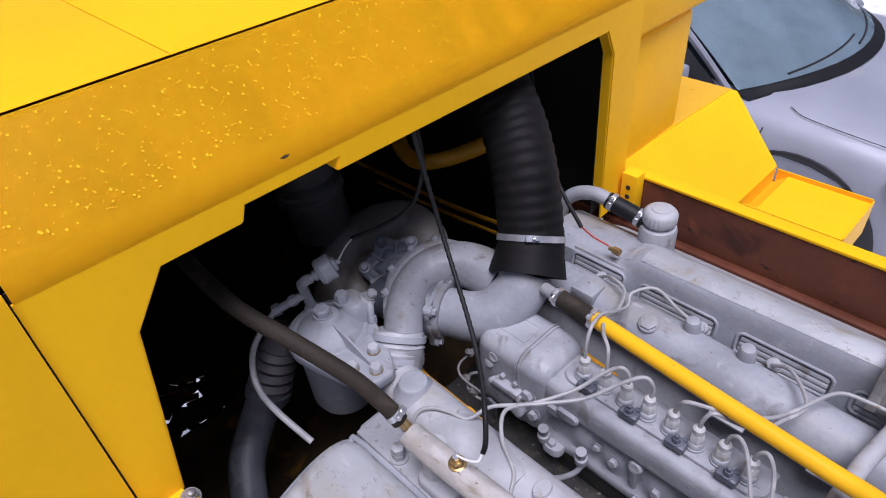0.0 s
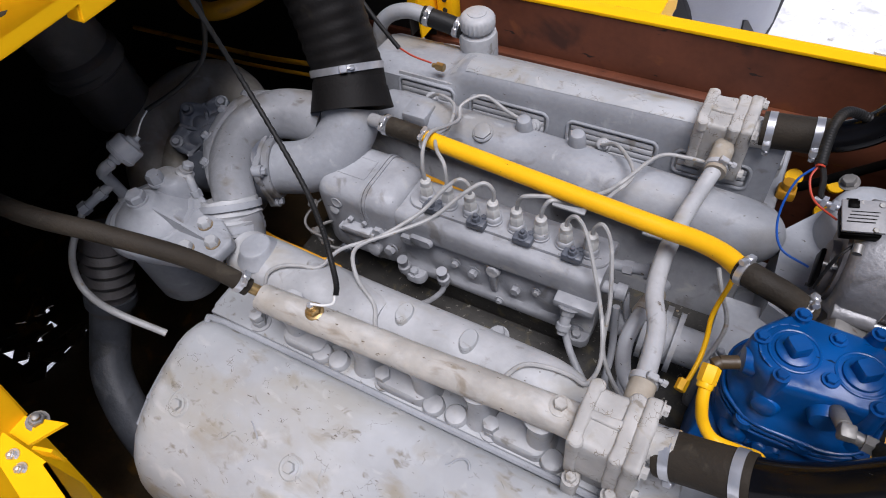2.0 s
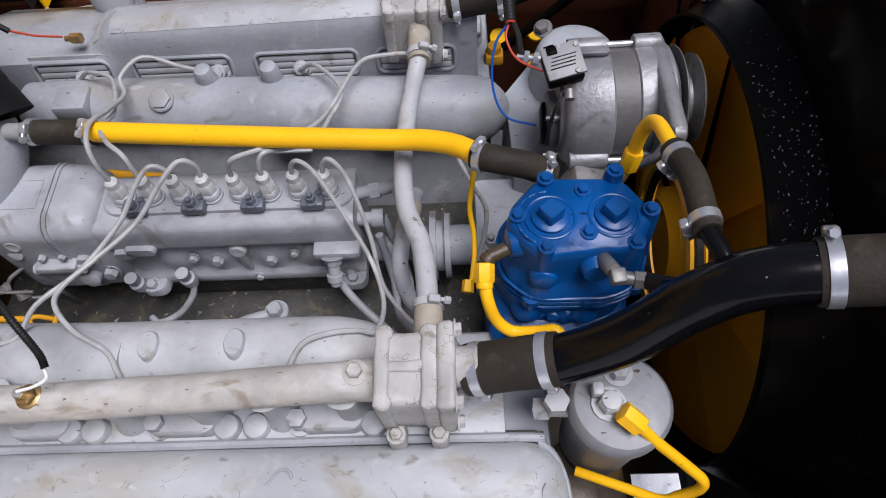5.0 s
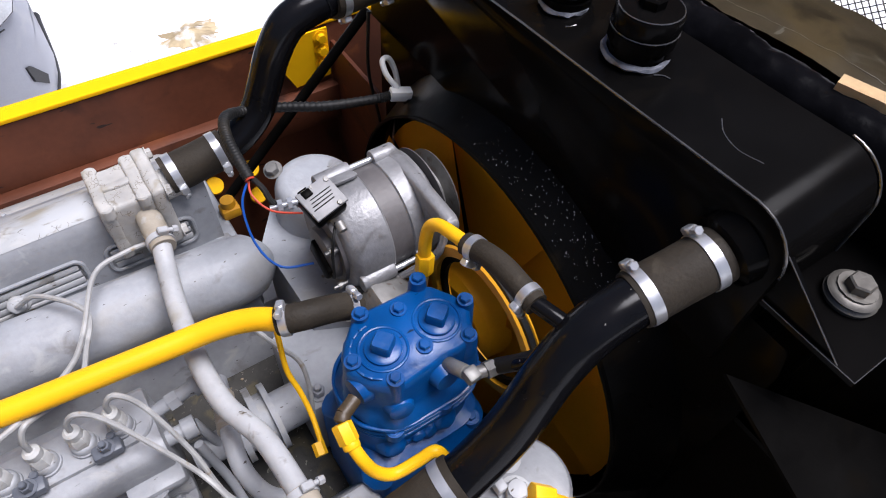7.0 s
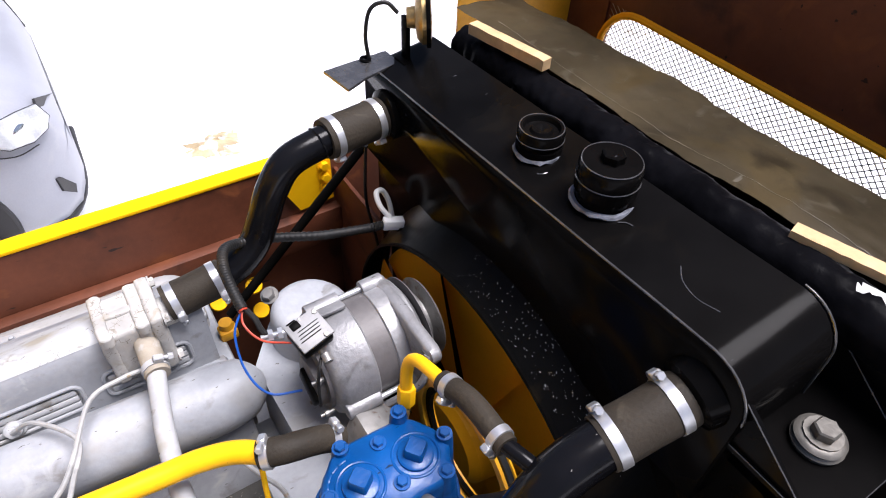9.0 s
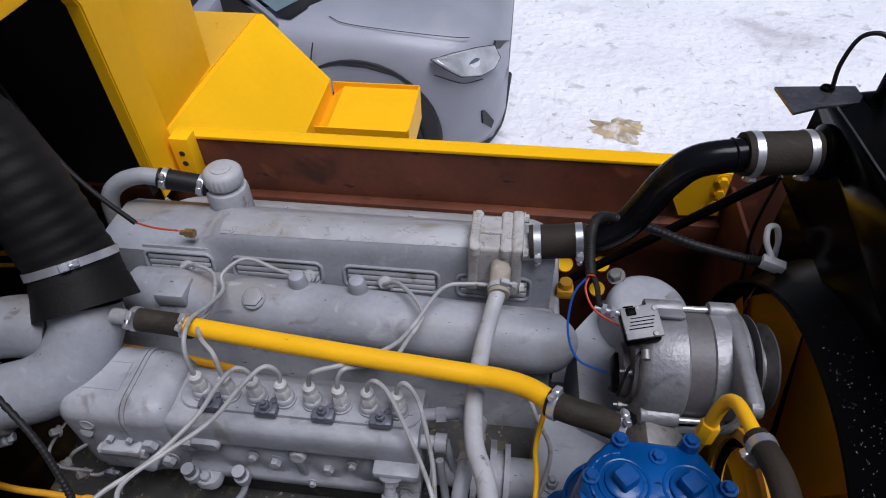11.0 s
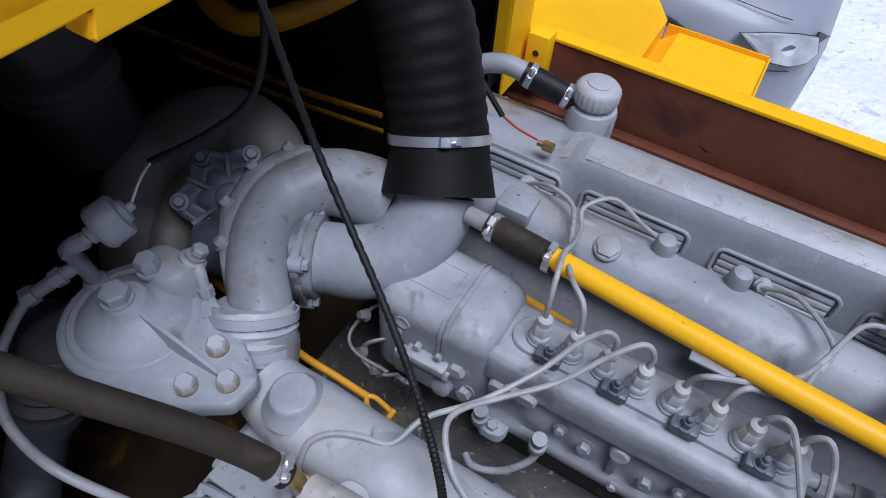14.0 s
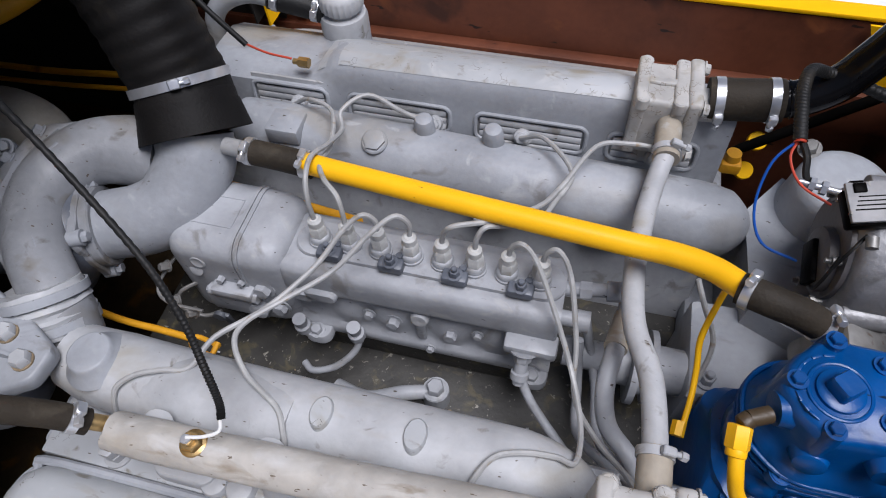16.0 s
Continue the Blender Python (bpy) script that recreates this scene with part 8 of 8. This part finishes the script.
solo("thin_cable", bm, RUB, "thin black cable on the end plate", "wire")
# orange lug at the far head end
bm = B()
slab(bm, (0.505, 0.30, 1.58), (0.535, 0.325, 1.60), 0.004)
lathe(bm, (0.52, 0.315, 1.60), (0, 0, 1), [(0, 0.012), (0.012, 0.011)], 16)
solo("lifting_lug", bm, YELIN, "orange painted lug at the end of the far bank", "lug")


# ---- parked car ----
car = thing("car", (-1.5, 3.27, 0), "dusty grey parked car with hazy headlights", "car")
NX, CY = 0.365, 3.27


def car_section(u, w, top, crown, low=0.26, tuck=0.0):
    """One cross-section of the lower body at u metres behind the nose."""
    x = NX - u
    right = [(w * 0.90 - tuck, low), (w * 0.985 - tuck, low + 0.10), (w, low + 0.28), (w * 0.995, top - 0.20), (w * 0.965, top - 0.09), (w * 0.90, top - 0.025), (w * 0.74, top + crown * 0.45), (w * 0.4, top + crown * 0.85), (0, top + crown)]
    pts = [(x, CY - y, z) for y, z in right] + [(x, CY + y, z) for y, z in right[-2::-1]]
    return pts


bm = B()
rows = [(0.0, 0.50, 0.70, 0.02, 0.34), (0.02, 0.60, 0.76, 0.03, 0.30), (0.06, 0.725, 0.83, 0.035, 0.27), (0.14, 0.82, 0.89, 0.035, 0.26), (0.27, 0.885, 0.935, 0.035, 0.26), (0.45, 0.91, 0.965, 0.035, 0.27), (0.7, 0.92, 0.99, 0.035, 0.28), (1.0, 0.92, 1.01, 0.035, 0.28), (1.25, 0.92, 1.03, 0.02, 0.28), (2.2, 0.92, 1.05, 0.0, 0.28), (3.4, 0.92, 1.06, 0.0, 0.28), (4.1, 0.88, 1.05, 0.0, 0.32), (4.35, 0.78, 0.98, 0.0, 0.40)]
loft(bm, [car_section(u, w, t, c, l) for u, w, t, c, l in rows])
body = part("body", bm, CARP, car, sharp=60)
bm = B()


def cab(u, w0, z0, w1, z1):
    x = NX - u
    return [(x, CY - w0, z0), (x, CY - w0 * 0.97, z0 + (z1 - z0) * 0.25), (x, CY - w1, z1 - 0.03), (x, CY - w1 * 0.8, z1), (x, CY + w1 * 0.8, z1), (x, CY + w1, z1 - 0.03), (x, CY + w0 * 0.97, z0 + (z1 - z0) * 0.25), (x, CY + w0, z0)]


loft(bm, [cab(1.90, 0.87, 1.03, 0.66, 1.535), cab(1.98, 0.87, 1.03, 0.66, 1.54), cab(2.3, 0.87, 1.04, 0.66, 1.59), cab(3.2, 0.87, 1.05, 0.64, 1.57), cab(4.0, 0.84, 1.05, 0.60, 1.35), cab(4.2, 0.82, 1.04, 0.60, 1.10)])
part("cabin", bm, CARP, car, sharp=60)
for sg in (-1, 1):
    bm = B()
    sec = []
    for i in range(9):
        t = i / 8
        u, w, z = 1.14 + 0.80 * t, 0.835 - 0.20 * t, 1.015 + 0.50 * t + 0.03 * math.sin(math.pi * t)
        sec.append([(NX - u + 0.03 * math.cos(a) - 0.01, CY + sg * (w + 0.035 * math.cos(a)), z + 0.03 * math.sin(a)) for a in (radians(45 * k) for k in range(8))])
    loft(bm, sec)
    part("windscreen_pillar", bm, CARP, car)
    bm = B()
    plate(bm, [(NX - 1.16, CY + sg * 0.855, 1.0), (NX - 1.94, CY + sg * 0.655, 1.50), (NX - 2.3, CY + sg * 0.68, 1.50), (NX - 2.3, CY + sg * 0.88, 1.0)][::sg], 0.01)
    part("side_window", bm, CARB, car)
bm = B()
slab(bm, (NX - 1.85, CY - 0.72, 0.98), (NX - 1.15, CY + 0.72, 1.05), 0.02)
part("dashboard", bm, CARB, car)
# windscreen, plenum, wipers
bm = B()
gl = []
for i in range(9):
    t = i / 8
    row = []
    for j in range(13):
        s = j / 12 * 2 - 1
        w = 0.80 + (0.60 - 0.80) * t
        u = 0.85 + 1.02 * t + 0.30 * (s * s) * (1 - 0.7 * t)
        z = 1.075 + 0.465 * t + 0.03 * math.sin(math.pi * t) - 0.03 * s * s
        row.append(bm.verts.new((NX - u, CY + w * s, z)))
    gl.append(row)
for a, b in zip(gl, gl[1:]):
    for j in range(12):
        bm.faces.new((a[j], a[j + 1], b[j + 1], b[j]))
bmesh.ops.solidify(bm, geom=bm.faces[:], thickness=0.008)
part("windscreen", bm, GLASS, car, "windscreen with the sky's reflection in its pale blue colour")
bm = B()
pl = []
for i in range(4):
    t = i / 3
    row = []
    for j in range(13):
        s = j / 12 * 2 - 1
        u = 0.785 + 0.075 * t + 0.30 * s * s
        row.append(bm.verts.new((NX - u, CY + 0.80 * s, 1.046 + 0.032 * t - 0.034 * s * s)))
    pl.append(row)
for a, b in zip(pl, pl[1:]):
    for j in range(12):
        bm.faces.new((a[j], a[j + 1], b[j + 1], b[j]))
bmesh.ops.solidify(bm, geom=bm.faces[:], thickness=0.006)
part("cowl_panel", bm, CARB, car)
for s0, s1 in ((-0.55, 0.05), (0.0, 0.6)):
    bm = B()
    sw = [s0 + (s1 - s0) * k / 5 for k in range(6)]
    tube(bm, [(NX - (0.875 + 0.30 * (q / 0.8) ** 2 + 0.05 * k / 5), CY + q, 1.092 - 0.03 * (q / 0.8) ** 2 + 0.022 * k / 5) for k, q in enumerate(sw)], 0.006, 8)
    part("wiper", bm, CARB, car)
# bonnet shut line
for sg in (-1, 1):
    bm = B()
    tube(bm, [(NX - 0.20, CY + sg * 0.735, 0.919), (NX - 0.27, CY + sg * 0.775, 0.938), (NX - 0.5, CY + sg * 0.80, 0.966), (NX - 0.8, CY + sg * 0.79, 0.992), (NX - 0.90, CY + sg * 0.75, 1.008)], 0.0022, 6)
    part("shut_line", bm, CARB, body)
bm = B()
tube(bm, [(NX - 0.95, CY - 0.915, 0.95), (NX - 0.98, CY - 0.922, 0.80), (NX - 0.99, CY - 0.922, 0.5)], 0.004, 6)
part("door_gap", bm, CARB, body)
bm = B()
box(bm, (NX - 1.42, CY - 0.98, 1.09), (0.10, 0.20, 0.14), 0.03)
part("mirror", bm, CARP, car)
# lamps
for sg in (-1, 1):
    bm = B()
    ring = [(-0.015, 0.905, 0.882), (0.06, 0.918, 0.842), (0.13, 0.895, 0.792), (0.22, 0.830, 0.765), (0.285, 0.752, 0.768), (0.308, 0.705, 0.800), (0.278, 0.715, 0.872), (0.20, 0.795, 0.898), (0.09, 0.872, 0.904)]
    ring = [Vector((NX - 0.352 + x, CY + sg * y, z)) for x, y, z in ring]
    cen = sum(ring, Vector()) / len(ring)
    outw = Vector((0.55, sg * 0.8, 0.35)).normalized()
    loft(bm, [[q - outw * 0.03 for q in ring], [q + outw * 0.006 for q in ring], [cen + (q - cen) * 0.93 + outw * 0.014 for q in ring], [cen + (q - cen) * 0.6 + outw * 0.024 for q in ring]])
    hl = part("headlight", bm, LAMPG, car)
    bm = B()
    rr = [cen + (q - cen) * 1.04 - outw * 0.002 for q in ring]
    sweep(bm, rr + [rr[0]], 0.0018, 6, cap=False)
    part("surround", bm, CARB, hl)
    bm = B()
    lathe(bm, cen + outw * 0.015, outw, [(0, 0.04), (0.008, 0.036), (0.014, 0.02), (0.015, 0)], 20)
    part("projector", bm, CHROME, hl)
    bm = B()
    plate(bm, [(NX - 0.066, CY + sg * 0.715, 0.43), (NX - 0.108, CY + sg * 0.780, 0.53), (NX - 0.128, CY + sg * 0.800, 0.54), (NX - 0.122, CY + sg * 0.792, 0.46), (NX - 0.078, CY + sg * 0.722, 0.385)][::sg], 0.014)
    part("fog_recess", bm, CARB, car)
    bm = B()
    plate(bm, [(NX - 0.085, CY + sg * 0.69, 0.80), (NX - 0.035, CY + sg * 0.50, 0.78), (NX - 0.012, CY + sg * 0.40, 0.74), (NX - 0.080, CY + sg * 0.64, 0.86)][::sg], 0.012)
    part("grille_corner", bm, CARB, car)
bm = B()
slab(bm, (NX - 0.05, CY - 0.42, 0.60), (NX + 0.002, CY + 0.42, 0.70), 0.01)
part("grille", bm, CARB, car)
bm = B()
tube(bm, [(NX - 0.36, CY - 0.905, 0.80), (NX - 0.22, CY - 0.868, 0.74), (NX - 0.12, CY - 0.81, 0.735)], 0.003, 6)
part("bumper_gap", bm, CARB, body)
bm = B()
tube(bm, [(NX - 0.50, CY - 0.83, 0.265), (NX - 0.2, CY - 0.78, 0.255), (NX - 0.04, CY - 0.55, 0.275), (NX - 0.0, CY, 0.30)], 0.022, 10)
part("lower_lip", bm, CARB, car)
# wheels with arches
for u in (0.765, 3.45):
    for sg in (-1, 1):
        c = Vector((NX - u, CY + sg * 0.80, 0.36))
        bm = B()
        lathe(bm, c + Vector((0, sg * 0.052, 0.06)), (0, sg, 0), [(0, 0.30), (0, 0.445), (0.060, 0.440), (0.064, 0.428), (0.056, 0.415), (0.056, 0.0)], 44)
        part("wheel_arch", bm, CARB, car)
        bm = B()
        lathe(bm, c - Vector((0, sg * 0.06, 0)), (0, sg, 0), [(0, 0.26), (0, 0.335), (0.015, 0.345), (0.18, 0.345), (0.192, 0.335), (0.195, 0.26), (0.185, 0.245)], 44)
        wh = part("wheel", bm, TYRE, car)
        bm = B()
        lathe(bm, c + Vector((0, sg * 0.05, 0)), (0, sg, 0), [(0, 0.245), (0.08, 0.245), (0.075, 0.235), (0.045, 0.22), (0.05, 0.05), (0.06, 0.0)], 36)
        part("rim", bm, ALU, wh)


# ---- raindrops, last ----
drops("raindrop", hood, 720, on_slope, 0.0014, WATER)
drops("raindrop", fend, 50, on_fender, 0.0035, WATER)


def on_shroud():
    a = radians(random.gauss(104, 13))
    x = random.uniform(0.788, 0.846)
    r = shroud_radius(x) + 0.0004
    return (x, FC.y + r * math.cos(a), FC.z + r * math.sin(a)), (-0.45, math.cos(a), math.sin(a))


drops("melt_fleck", sh, 230, on_shroud, 0.00032, FLECK, 3.0, 0.6)
